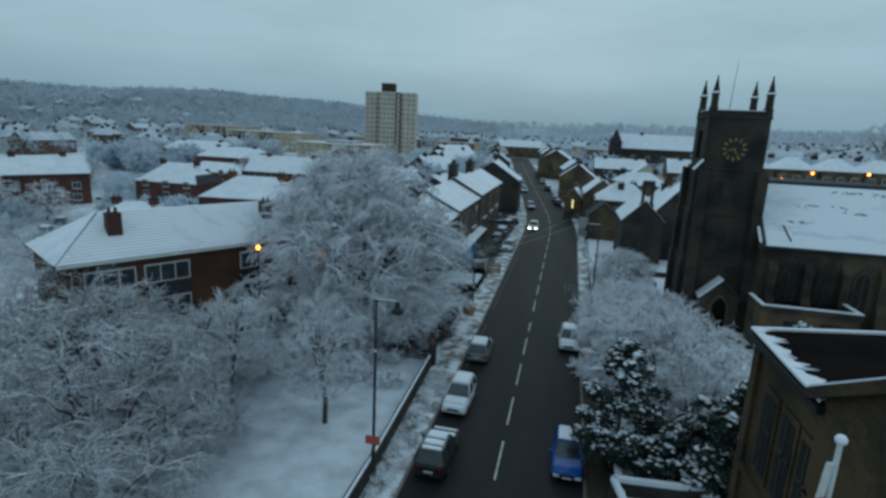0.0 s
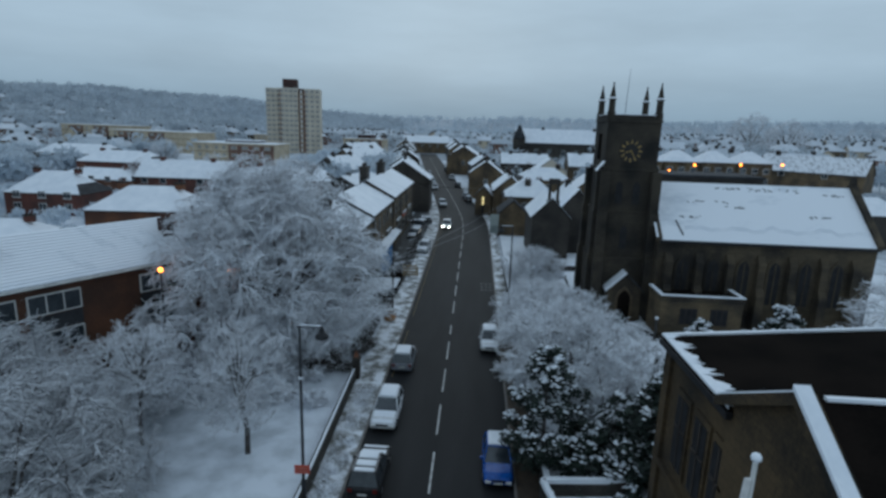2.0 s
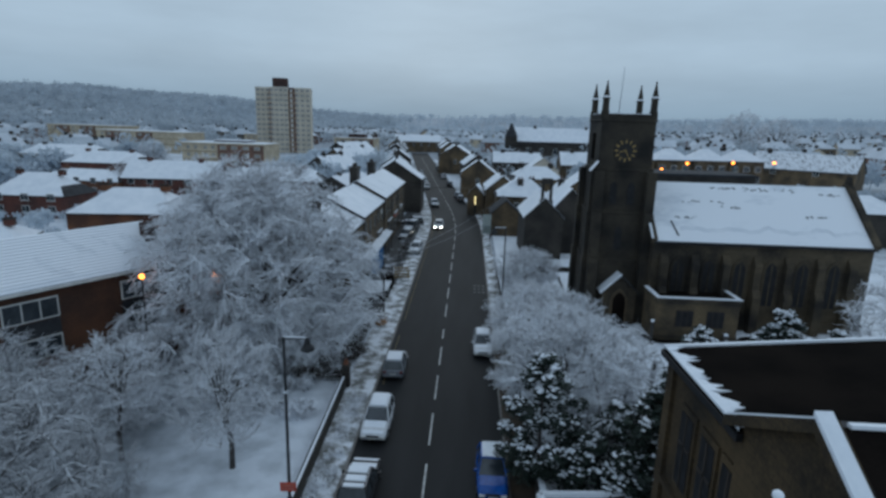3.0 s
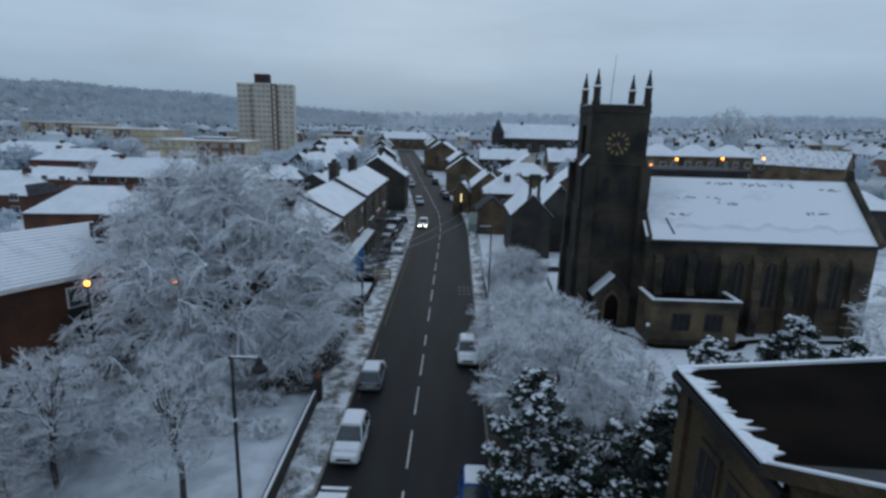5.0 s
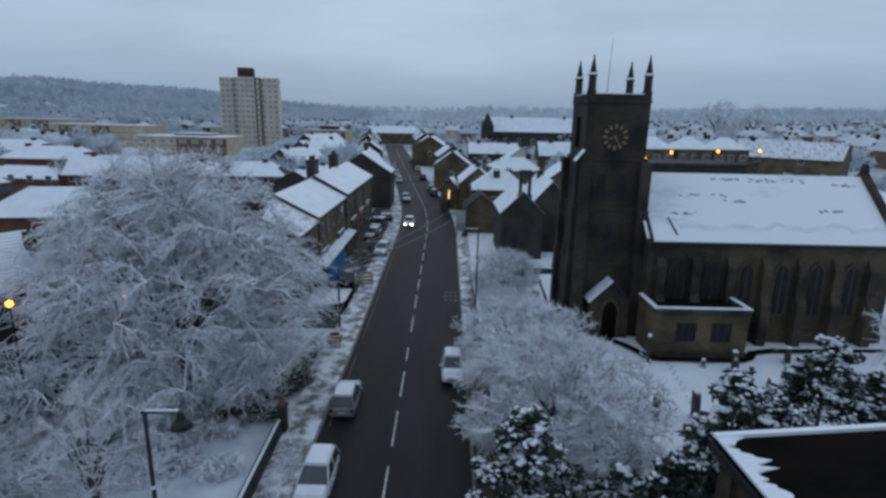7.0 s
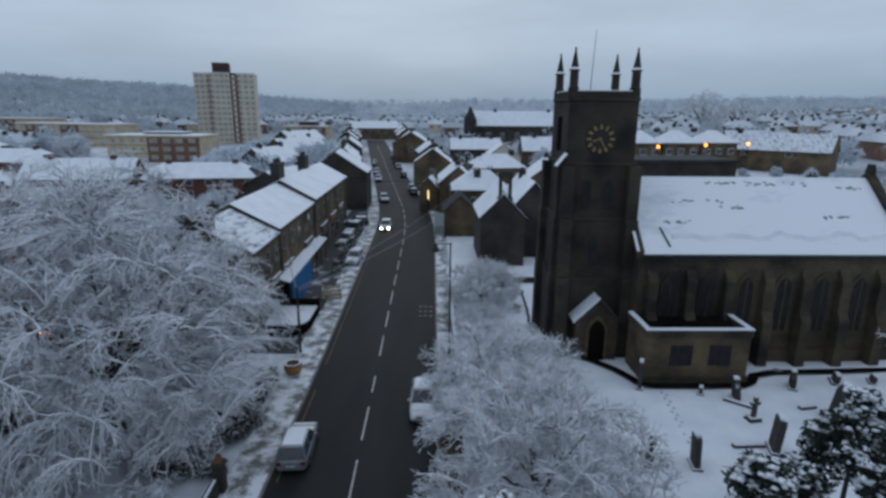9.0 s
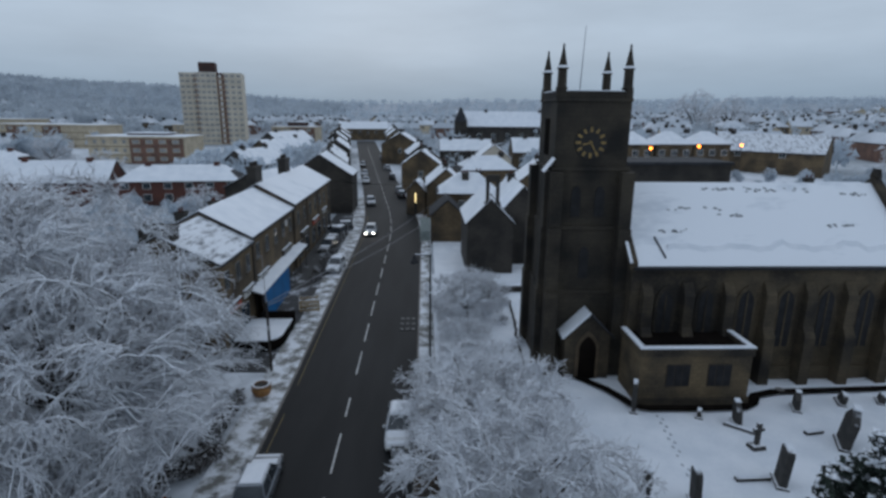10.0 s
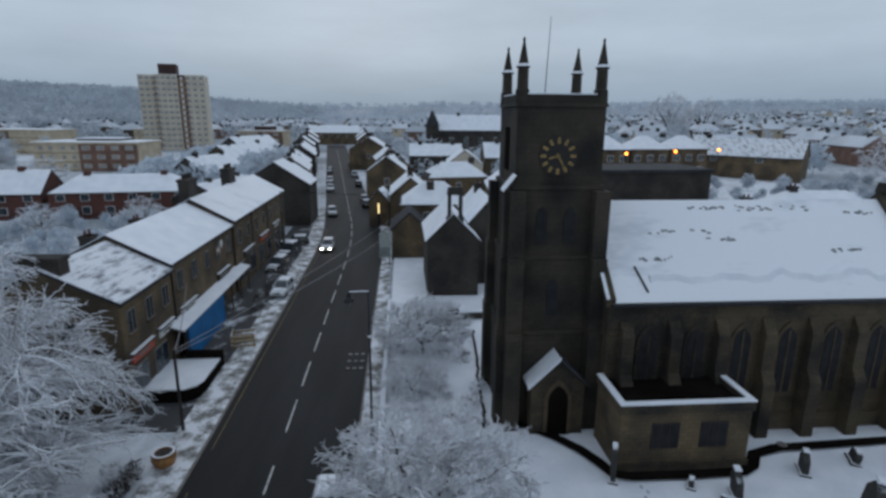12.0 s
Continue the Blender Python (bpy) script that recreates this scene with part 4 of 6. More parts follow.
cpart("porch_verge_snow", slab([(P0 - 0.3, PYF - 0.30, 4.66), (pxm, PYF - 0.30, 6.58), (pxm, PYF - 0.12, 6.58), (P0 - 0.3, PYF - 0.12, 4.66)], 0.14), SNOW, porch)
# nave west shoulder with a snowy coping beside the tower
cpart("shoulder_coping", slab([(17.6, NY0 - 0.3, 10.35), (18.15, NY0 - 0.3, 10.35), (18.15, NY0 + 2.1, 12.6), (17.6, NY0 + 2.1, 12.6)], 0.5), CHURCH_STONE)
cpart("shoulder_snow", slab([(17.58, NY0 - 0.3, 10.43), (17.78, NY0 - 0.3, 10.43), (17.78, NY0 + 2.1, 12.68), (17.58, NY0 + 2.1, 12.68)], 0.1), SNOW)

# flat-roofed vestry
VX0, VX1, VY0, VY1, VZ = 17.6, 25.1, 48.9, 52.5, 5.05
vestry = cpart("vestry_wall", cube(VX0, VX1, VY0, VY1, ZC - 0.3, VZ), VESTRY_STONE)
bm = bmesh.new()
for a in ((VX0 - 0.1, VX1 + 0.1, VY0 - 0.1, VY0 + 0.28), (VX0 - 0.1, VX0 + 0.28, VY0 + 0.28, VY1), (VX1 - 0.28, VX1 + 0.1, VY0 + 0.28, VY1)):
    box(bm, *a, VZ - 0.15, VZ + 0.4)
cpart("vestry_parapet", bm, CHURCH_STONE, vestry)
bm = bmesh.new()
for a in ((VX0 - 0.12, VX1 + 0.12, VY0 - 0.12, VY0 + 0.26), (VX0 - 0.12, VX0 + 0.26, VY0 + 0.26, VY1), (VX1 - 0.26, VX1 + 0.12, VY0 + 0.26, VY1)):
    box(bm, *a, VZ + 0.4, VZ + 0.48)
cpart("parapet_snow", bm, SNOW, vestry, "snow along the parapet")
cpart("vestry_roof", cube(VX0 + 0.28, VX1 - 0.28, VY0 + 0.28, VY1, VZ, VZ + 0.05), FELT, vestry)
for x in (19.4, 22.2):
    w = cpart("vestry_window", cube(x, x + 1.6, VY0 - 0.04, VY0 + 0.05, 2.7, 4.3), TIMBER, vestry)
    for k in range(3):
        cpart("pane", cube(x + 0.06 + k * 0.52, x + 0.5 + k * 0.52, VY0 - 0.06, VY0, 2.78, 4.22), CHURCH_GLASS, vestry)
cpart("vestry_plinth", cube(VX0 - 0.1, VX1 + 0.1, VY0 - 0.1, VY0 + 0.1, ZC - 0.3, ZC + 0.55), CHURCH_STONE, vestry)


# ---- near hall on the east side ----
HO = (7.7, 14.0, 0.0)
hall = thing("church_hall", HO, 0, "stained sandstone hall with a coped gable and a flat dark roof", "hall")


def hpart(name, bm, material, parent=None, label=""):
    return part(name, bm, material, parent or hall, label, shift=HO)


hpart("hall_wall", cube(7.75, 24.0, 15.0, 20.3, -0.3, 11.9), HALL_STONE)
hpart("flat_roof", slab([(7.45, 14.75, 12.10), (7.45, 20.55, 12.15), (24.0, 20.55, 13.6), (24.0, 14.75, 13.6)][::-1], 0.25), FELT)
hpart("eaves_gutter", cube(7.38, 7.55, 14.7, 20.6, 11.82, 12.04), IRON)
bm = bmesh.new()
rr = random.Random(4)
ys = [14.8 + 5.7 * i / 60 for i in range(61)]
inner = [7.86 + 0.16 * math.sin(i * 0.55) + 0.10 * math.sin(i * 1.9 + 1) + rr.uniform(-0.13, 0.13) + (0.28 if rr.random() < 0.12 else 0) for i, _ in enumerate(ys)]
grid = [[bm.verts.new(p) for p in ((7.47, y, 12.08), (7.47, y, 12.20), ((7.47 + n) / 2, y, 12.25), (n, y, 12.22), (n, y, 12.08))] for y, n in zip(ys, inner)]
for a, b in zip(grid, grid[1:]):
    for k in range(4):
        bm.faces.new((a[k], a[k + 1], b[k + 1], b[k]))
hpart("eaves_snow", bm, SNOW, None, "ragged band of snow along the eaves")
hpart("north_edge_snow", slab([(7.45, 20.42, 12.24), (7.45, 20.58, 12.24), (24, 20.58, 13.69), (24, 20.42, 13.69)][::-1], 0.1), SNOW)
# gabled wing, its coped gable facing west
GY, GZ = 11.8, 14.2
hpart("wing_wall", hull([[(x, 7.6, -0.3), (x, 15.0, -0.3), (x, 15.0, 12.3), (x, GY, 13.95), (x, 7.6, 11.2)] for x in (7.6, 24)]), HALL_STONE)
hpart("wing_slope_north", slab([(7.6, 15.6, 12.15), (7.6, GY, 14.05), (24, GY, 14.05), (24, 15.6, 12.15)], 0.2), SLATE)
hpart("wing_slope_south", slab([(7.6, 7.3, 11.1), (24, 7.3, 11.1), (24, GY, 14.05), (7.6, GY, 14.05)], 0.2), FELT)
hpart("gable_coping_north", slab([(7.35, 15.5, 12.22), (7.35, GY, 14.22), (7.75, GY, 14.22), (7.75, 15.5, 12.22)], 0.35), HALL_STONE)
hpart("coping_snow_north", slab([(7.35, 15.3, 12.40), (7.35, GY, 14.27), (7.55, GY, 14.27), (7.55, 15.3, 12.40)], 0.06), SNOW)
hpart("gable_coping_south", slab([(7.35, 7.2, 11.16), (7.82, 7.2, 11.16), (7.82, GY, 14.22), (7.35, GY, 14.22)], 0.35), HALL_STONE)
hpart("coping_snow_south", slab([(7.33, 7.2, 11.26), (7.68, 7.2, 11.26), (7.72, GY + 0.1, 14.36), (7.33, GY + 0.1, 14.36)], 0.12), SNOW, None, "thick snow on the gable coping")
hpart("ridge_snow", cube(8.05, 24, GY - 0.07, GY + 0.07, 14.05, 14.14), SNOW)
lightw = hpart("skylight_frame", slab([(9.0, 9.3, 12.52), (10.3, 9.3, 12.52), (10.3, 10.6, 13.40), (9.0, 10.6, 13.40)], 0.1), IRON)
hpart("skylight_glass", slab([(9.08, 9.38, 12.62), (10.22, 9.38, 12.62), (10.22, 10.52, 13.39), (9.08, 10.52, 13.39)], 0.06), GLASS, lightw)
for y in (18.25, 16.65, 15.2):
    wf = hpart("window_surround", cube(7.66, 7.80, y - 0.62, y + 0.62, 7.6, 10.8), HALL_STONE)
    hpart("window_glass", cube(7.63, 7.72, y - 0.46, y + 0.46, 7.8, 10.55), CHURCH_GLASS, wf)
    hpart("transom", cube(7.60, 7.70, y - 0.46, y + 0.46, 9.3, 9.42), TIMBER, wf)
    hpart("mullion", cube(7.60, 7.70, y - 0.05, y + 0.05, 7.8, 10.55), TIMBER, wf)
hpart("string_course", cube(7.55, 7.80, 15.0, 20.3, 7.0, 7.2), HALL_STONE)
hpart("corner_strip", cube(7.60, 7.85, 19.8, 20.35, 0, 11.9), HALL_STONE)

pole = thing("flagpole", (5.85, 10.3, 0), 0, "white flagpole with ball top and limp red-and-white flag", "flagpole")
part("mast", rod((0, 0, -0.2), (0, 0, 13.3), 0.07, 0.05, 10), PAINT_W, pole)
bm = bmesh.new()
bmesh.ops.create_icosphere(bm, subdivisions=2, radius=0.11, matrix=Matrix.Translation((0, 0, 13.4)))
part("ball", bm, SNOW, pole, smooth=True)
for nm, z0, z1, mt in (("flag_fold", 12.2, 12.9, FLAG_W), ("flag_stripe", 11.75, 12.2, FLAG_R), ("flag_tail", 10.6, 11.75, FLAG_W)):
    k0, k1 = 0.05 + 0.16 * (12.9 - z1), 0.05 + 0.16 * (12.9 - z0)
    part(nm, hull([[(-0.04, 0.03, z1), (-0.04 - k1 * 0.5, 0.09, z1 - 0.05), (-0.06 - k0, 0.02, z1 - 0.1), (-0.04 - k0 * 0.5, -0.08, z1)], [(-0.04, 0.03, z0), (-0.04 - k1 * 0.6, 0.12, z0), (-0.06 - k1, 0.0, z0 - 0.1), (-0.04 - k1 * 0.5, -0.1, z0)]]), mt, pole)


# ---- houses ----
def house(name, at, rz, L, D, eave, ridge, wall, label, category="house", roof="gable", snow=None, chimneys=(), windows=(), group="", over=0.3, plain=False, wz=None, sash=None):
    """A house: L along its ridge (local x), D deep, its front towards local -y. windows: rows of (x, z, w, h) on the front; chimneys: x along the ridge."""
    ob = thing(name, at, rz, label, category, group)
    snow = snow or SNOW
    a, b = L / 2, D / 2
    hip = D * 0.45 if roof == "hip" else 0.0
    if roof == "flat":
        part("wall", cube(-a, a, -b, b, -1.5, eave), wall, ob)
        r = part("roof", cube(-a - over, a + over, -b - over, b + over, eave, eave + 0.25), SLATE, ob)
        part("roof_snow", cube(-a - over + 0.05, a + over - 0.05, -b - over + 0.05, b + over - 0.05, eave + 0.25, eave + 0.42), snow, r)
    elif roof == "hip":
        part("wall", cube(-a, a, -b, b, -1.5, eave), wall, ob)
        c = [(-a - over, -b - over), (a + over, -b - over), (a + over, b + over), (-a - over, b + over)]
        bm = bmesh.new()
        v = [bm.verts.new((x, y, eave)) for x, y in c] + [bm.verts.new((-a + hip, 0, ridge)), bm.verts.new((a - hip, 0, ridge))]
        for q in ((0, 1, 5, 4), (1, 2, 5), (2, 3, 4, 5), (3, 0, 4), (3, 2, 1, 0)):
            bm.faces.new([v[i] for i in q])
        r = part("roof", bm, SLATE, ob)
        bm = bmesh.new()
        k = 0.97
        v = [bm.verts.new((x * k, y * k, eave + 0.13)) for x, y in c] + [bm.verts.new((-a + hip, 0, ridge + 0.09)), bm.verts.new((a - hip, 0, ridge + 0.09))]
        for q in ((0, 1, 5, 4), (1, 2, 5), (2, 3, 4, 5), (3, 0, 4), (3, 2, 1, 0)):
            bm.faces.new([v[i] for i in q])
        part("roof_snow", bm, snow, r)
    else:
        part("wall", hull([[(x, -b, -1.5), (x, b, -1.5), (x, b, eave), (x, 0, ridge - 0.12), (x, -b, eave)] for x in (-a, a)]), wall, ob)
        for s in (-1, 1):
            e = s * (b + over)
            ez = eave - (ridge - eave) * over / b
            q = [(-a - over * 0.6, e, ez), (a + over * 0.6, e, ez), (a + over * 0.6, 0, ridge), (-a - over * 0.6, 0, ridge)]
            r = part("roof", slab(q if s < 0 else q[::-1], 0.16), SLATE, ob)
            q = [(-a - over * 0.5, e * 0.985, ez + 0.09), (a + over * 0.5, e * 0.985, ez + 0.09), (a + over * 0.5, 0, ridge + 0.07), (-a - over * 0.5, 0, ridge + 0.07)]
            part("roof_snow", slab(q if s < 0 else q[::-1], 0.07), snow, r)
    for cx, cy, h, *wide in chimneys:
        cw = wide[0] / 2 if wide else 0.55
        z0 = ridge - (ridge - eave) * abs(cy) / b - 0.4 if roof != "flat" else eave
        st = part("chimney", cube(cx - cw, cx + cw, cy - 0.45, cy + 0.45, z0, ridge + h), wall if wall in (BRICK, ORANGE_BRICK) else DARK_STONE, ob)
        if plain:
            continue
        part("corbel", cube(cx - cw - 0.07, cx + cw + 0.07, cy - 0.52, cy + 0.52, ridge + h - 0.22, ridge + h), DARK_STONE, st)
        for k in [-cw + 0.25 + (2 * cw - 0.5) * q / max(1, int(cw * 4) - 1) for q in range(int(cw * 4))]:
            part("chimney_pot", rod((cx + k, cy, ridge + h), (cx + k, cy, ridge + h + 0.45), 0.13, 0.10, 8), BRICK, st)
    for row in windows:
        wx, z, w, h = row[:4]
        side = row[4] if len(row) > 4 else "f"
        if side == "f":
            fr, gl = (wx - w / 2, wx + w / 2, -b - 0.06, -b + 0.03), (wx - w / 2 + 0.08, wx + w / 2 - 0.08, -b - 0.075, -b)
            mu = (wx - 0.03, wx + 0.03, -b - 0.09, -b)
            sl = (wx - w / 2 - 0.08, wx + w / 2 + 0.08, -b - 0.14, -b)
        elif side == "l":
            fr, gl = (-a - 0.06, -a + 0.03, wx - w / 2, wx + w / 2), (-a - 0.075, -a, wx - w / 2 + 0.08, wx + w / 2 - 0.08)
            mu, sl = (-a - 0.09, -a, wx - 0.03, wx + 0.03), (-a - 0.14, -a, wx - w / 2 - 0.08, wx + w / 2 + 0.08)
        else:
            fr, gl = (a - 0.03, a + 0.06, wx - w / 2, wx + w / 2), (a, a + 0.075, wx - w / 2 + 0.08, wx + w / 2 - 0.08)
            mu, sl = (a, a + 0.09, wx - 0.03, wx + 0.03), (a, a + 0.14, wx - w / 2 - 0.08, wx + w / 2 + 0.08)
        wd = part("window", cube(*fr, z, z + h), sash or PAINT_W, ob)
        part("pane", cube(*gl, z + 0.08, z + h - 0.08), GLASS, wd)
        if plain:
            continue
        part("glazing_bar", cube(*mu, z + 0.06, z + h - 0.06), sash or PAINT_W, wd)
        part("sill", cube(*sl, z - 0.08, z), wz or TAN_STONE, wd)
    return ob


# terrace of shops along the west side of the street
def wins(n, L, z, w, h, skip=()):
    return [(-L / 2 + L * (i + 0.5) / n, z, w, h) for i in range(n) if i not in skip]


SASH = mat("grimy_sash_paint", (0.26, 0.25, 0.23), (0.15, 0.145, 0.135), rough=0.6, scale=2, fine=20, bump=0.05)
# fronts face east, so local -y points to +x: turned by 90 degrees
g = rise(0, 70)
house("shop_terrace", (-17.85, 63.0, g - 0.3), 90, 8.2, 9.3, 8.3, 10.6, TAN_STONE, "end-of-terrace stone shop with thin patchy snow on its slates", "shop", snow=SNOW_THIN, windows=wins(3, 8.2, 5.6, 1.1, 1.7) + [(-1.2, 5.4, 1.0, 1.5, "l"), (1.0, 0.8, 2.2, 2.2), (-2.4, 0.8, 2.2, 2.2)], group="terrace of shops", sash=SASH)
house("shop_terrace", (-17.85, 75.3, g), 90, 16.2, 9.3, 8.4, 10.8, TAN_STONE, "stone terrace of shops under clean roof snow", "shop", chimneys=((3.0, 2.9, -0.8), (-5.8, 2.7, -0.5)), windows=wins(5, 16.2, 5.7, 1.1, 1.7) + [(-5.2, 0.7, 2.6, 2.3), (-1.4, 0.7, 2.4, 2.3), (3.0, 0.7, 2.6, 2.3)], group="terrace of shops", sash=SASH)
g = rise(0, 96)
house("shop_terrace", (-17.4, 96.4, g), 90, 25.5, 8.8, 8.2, 10.6, TAN_STONE, "taller stone terrace with soot-darkened chimneys and snowy roof", "shop", snow=SNOW_RAGGED, windows=wins(7, 25.5, 5.2, 1.1, 1.7) + wins(6, 25.5, 0.7, 2.4, 2.2), group="terrace of shops", sash=SASH)
g = rise(0, 120)
house("corner_house", (-16.3, 122.5, g), 0, 8.0, 11.8, 7.4, 11.2, DARK_STONE, "dark gabled corner building with a snowy roof", "house").matrix_basis = pose(-16.3, 122.5, g, 0, 0, 90)
for x, y, zt, rz in ((-18.0, 85.0, 14.3, 0), (-17.8, 98.5, 14.2, 0), (-18.0, 59.6, 12.0, 90)):
    st = thing("chimney_stack", (x, y, zt - 3.6), rz, "broad soot-black chimney stack " + ("with a row of clay pots" if rz == 0 else "without pots on the end gable"), "chimney", "terrace chimneys")
    part("shaft", cube(-0.55, 0.55, -1.35, 1.35, 0, 3.0), DARK_STONE, st)
    part("corbel", cube(-0.65, 0.65, -1.45, 1.45, 2.75, 3.05), DARK_STONE, st)
    for k in range(5 if rz == 0 else 0):
        part("pot", rod((0, -1.1 + k * 0.55, 3.05), (0, -1.1 + k * 0.55, 3.6), 0.16, 0.13, 8), TIMBER, st)
for y, l, mt, kind in ((61.2, 3.2, RED_SIGN, "faded red"), (65.2, 2.6, PAINT_W, "dirty white"), (70.0, 3.4, PAINT_W, "dirty white"), (79.5, 3.6, TIMBER, "dark"), (88.5, 4.0, TIMBER, "dark"), (96.0, 4.0, RED_SIGN, "faded red"), (103.0, 3.6, SASH, "grey")):
    xf = -13.2 if y < 84 else -13.0
    fs = thing("shop_fascia", (xf, y, rise(0, y) + 3.35), 0, kind + " fascia board over a shopfront on the stone terrace", "shop sign", "shop fascias")
    part("board", cube(-0.05, 0.16, -l / 2, l / 2, 0, 0.62, bev=0.02), mt, fs)
    part("cornice", cube(-0.05, 0.28, -l / 2 - 0.1, l / 2 + 0.1, 0.62, 0.74), TIMBER, fs)
    part("cornice_snow", cube(-0.02, 0.26, -l / 2 - 0.08, l / 2 + 0.08, 0.74, 0.80, taper=0.02), SNOW, fs)
    part("lettering_bar", cube(0.15, 0.172, -l * 0.3, l * 0.3, 0.2, 0.42), SASH if mt is not SASH else PAINT_W, fs)
for y in (67.2, 83.4, 90.6, 98.4, 107.0):
    dp = thing("downpipe", (-13.13 if y < 84 else -12.93, y, rise(0, y) + 0.3), 0, "dark iron downpipe on the terrace front", "pipe", "terrace downpipes")
    part("pipe", rod((0, 0, 0), (0, 0, 7.6), 0.06, 0.06, 8), IRON, dp)
    part("hopper", cube(-0.12, 0.14, -0.14, 0.14, 7.35, 7.7, taper=-0.03), IRON, dp)
dish = thing("satellite_dish", (-12.75, 78.0, rise(0, 78) + 7.3), 0, "small pale satellite dish on the terrace wall", "satellite dish")
ring8 = lambda r, x: [(x, r * math.cos(i * math.pi / 6), r * math.sin(i * math.pi / 6)) for i in range(12)]
part("reflector", hull([ring8(0.10, 0.0), ring8(0.30, 0.06), ring8(0.42, 0.16), ring8(0.38, 0.17)]), PAINT_W, dish)
part("bracket", rod((-0.5, 0, -0.15), (0.02, 0, 0), 0.03), IRON, dish)
awn = thing("shop_canopy", (-12.3, 75, rise(0, 75)), 0, "long snow-covered canopy over shopfronts with a blue sheet below", "canopy")
part("canopy_roof", slab([(-1.0, -9.5, 3.35), (0.35, -9.5, 2.95), (0.35, 10, 3.0), (-1.0, 10, 3.4)], 0.14), TIMBER, awn)
part("canopy_snow", slab([(-0.98, -9.4, 3.46), (0.38, -9.5, 3.06), (0.38, 10, 3.11), (-0.98, 10, 3.51)], 0.09), SNOW, awn)
part("blue_sheet", cube(0.22, 0.42, -8.6, 0.2, -0.1, 2.92), BLUE_SHEET, awn, "bright blue hoarding sheet")
for k in range(7):
    part("post", cube(0.2, 0.3, -9.2 + k * 3.1, -9.1 + k * 3.1, -0.3, 3.0), TIMBER, awn)
bed = thing("forecourt", (-11, 62.4, 0.1), 0, "raised forecourt under snow held by a dark rounded wall", "forecourt")
ring = [(-3.0, -2.2), (0.8, -2.2), (1.6, -1.6), (1.9, -0.8), (1.9, 3.4), (-3.0, 3.4)]
part("retaining_wall", hull([[(x, y, -0.3) for x, y in ring], [(x, y, 0.95) for x, y in ring]]), FELT, bed)
part("snow_bed", hull([[(x * 0.93 - 0.05, y * 0.93, 0.95) for x, y in ring], [(x * 0.90 - 0.05, y * 0.90, 1.05) for x, y in ring]]), SNOW, bed)
part("back_panel", cube(-1.0, 1.9, 3.1, 3.4, 0.95, 1.7), FELT, bed)
crate = thing("timber_crate", (-8.55, 69.5, rise(0, 69) + 0.1), 12, "open pale timber crate dusted with snow on the pavement", "crate")
for x in (-0.9, 0.9):
    for y in (-0.7, 0.7):
        part("post", cube(x - 0.06, x + 0.06, y - 0.06, y + 0.06, 0, 1.3), PALLET, crate)
for z in (0.15, 0.55, 0.95):
    for y in (-0.75, 0.75):
        part("slat", cube(-1.0, 1.0, y - 0.03, y + 0.03, z, z + 0.2), PALLET, crate)
    for x in (-0.98, 0.98):
        part("slat", cube(x - 0.03, x + 0.03, -0.72, 0.72, z, z + 0.2), PALLET, crate)
planter = thing("wooden_planter", (-8.65, 53.0, 0.1), 30, "round orange-brown timber planter with snow inside", "planter")
rg = lambda r, z: [(r * math.cos(i * math.pi / 6), r * math.sin(i * math.pi / 6), z) for i in range(12)]
part("tub", hull([rg(0.55, 0), rg(0.72, 0.45), rg(0.66, 0.85), rg(0.52, 0.85), rg(0.5, 0.6)]), PLASTIC_O, planter)
for k in range(3):
    part("hoop", hull([rg(0.60 + 0.1 * (k > 0), 0.15 + 0.28 * k), rg(0.61 + 0.1 * (k > 0), 0.2 + 0.28 * k)]), TIMBER, planter)

# houses beyond the church and along the far street
g = rise(10, 82)
house("chapel_school", (11.25, 85.0, g - 0.2), 90, 10.5, 5.6, 7.2, 10.0, DARK_STONE, "small dark stone schoolhouse with a gabled bellcote", "chapel", chimneys=())
bell = thing("bellcote", (11.4, 80.1, g + 9.4), 0, "dark stone bellcote on the gable end", "bellcote")
for x in (-0.75, 0.45):
    part("jamb", cube(x, x + 0.35, -0.35, 0.35, -0.6, 2.4), DARK_STONE, bell)
part("head", cube(-0.85, 0.9, -0.4, 0.4, 2.4, 3.2, taper=0.12), DARK_STONE, bell)
part("base", cube(-0.9, 0.95, -0.4, 0.4, -1.0, 0.0), DARK_STONE, bell)
house("roadside_house", (15.9, 90.5, g), 90, 13.0, 4.6, 8.2, 10.8, DARK_STONE, "stone house with a bluish snow-covered roof", "house", chimneys=((3, 0.2, 0.6),))
g = rise(9, 108)
house("roadside_house", (10.8, 109.0, g), 0, 10.5, 8.0, 6.0, 9.2, TAN_STONE, "stone house with a hipped snowy roof by the street", "house", roof="hip", chimneys=((-0.6, -1.2, 0.1), (1.8, 0.5, 0.2)), windows=wins(4, 10.5, 3.6, 1.0, 1.4))
house("roadside_house", (7.2, 121.0, rise(7, 121)), 90, 14, 7.0, 6.0, 9.0, TAN_STONE, "tan stone house with snow on two roof slopes", "house", chimneys=((-4, 0, 0.7), (4, 0, 0.7)), windows=[(0, 3.4, 1.1, 1.5, "l")])
house("roadside_house", (2.0, 119.5, rise(2, 119)), 80, 4.0, 3.6, 4.6, 6.6, TAN_STONE, "small gabled shop with a lit window", "house")
lit = thing("lit_sign", (1.6, 117.3, rise(2, 117)), 0, "tall glowing shop window panel", "sign")
part("panel", cube(-0.10, 0.10, -0.06, 0.06, 2.4, 4.2), WARM_WIN, lit)
part("frame", cube(-0.18, 0.18, 0.06, 0.14, 0, 4.5), IRON, lit)
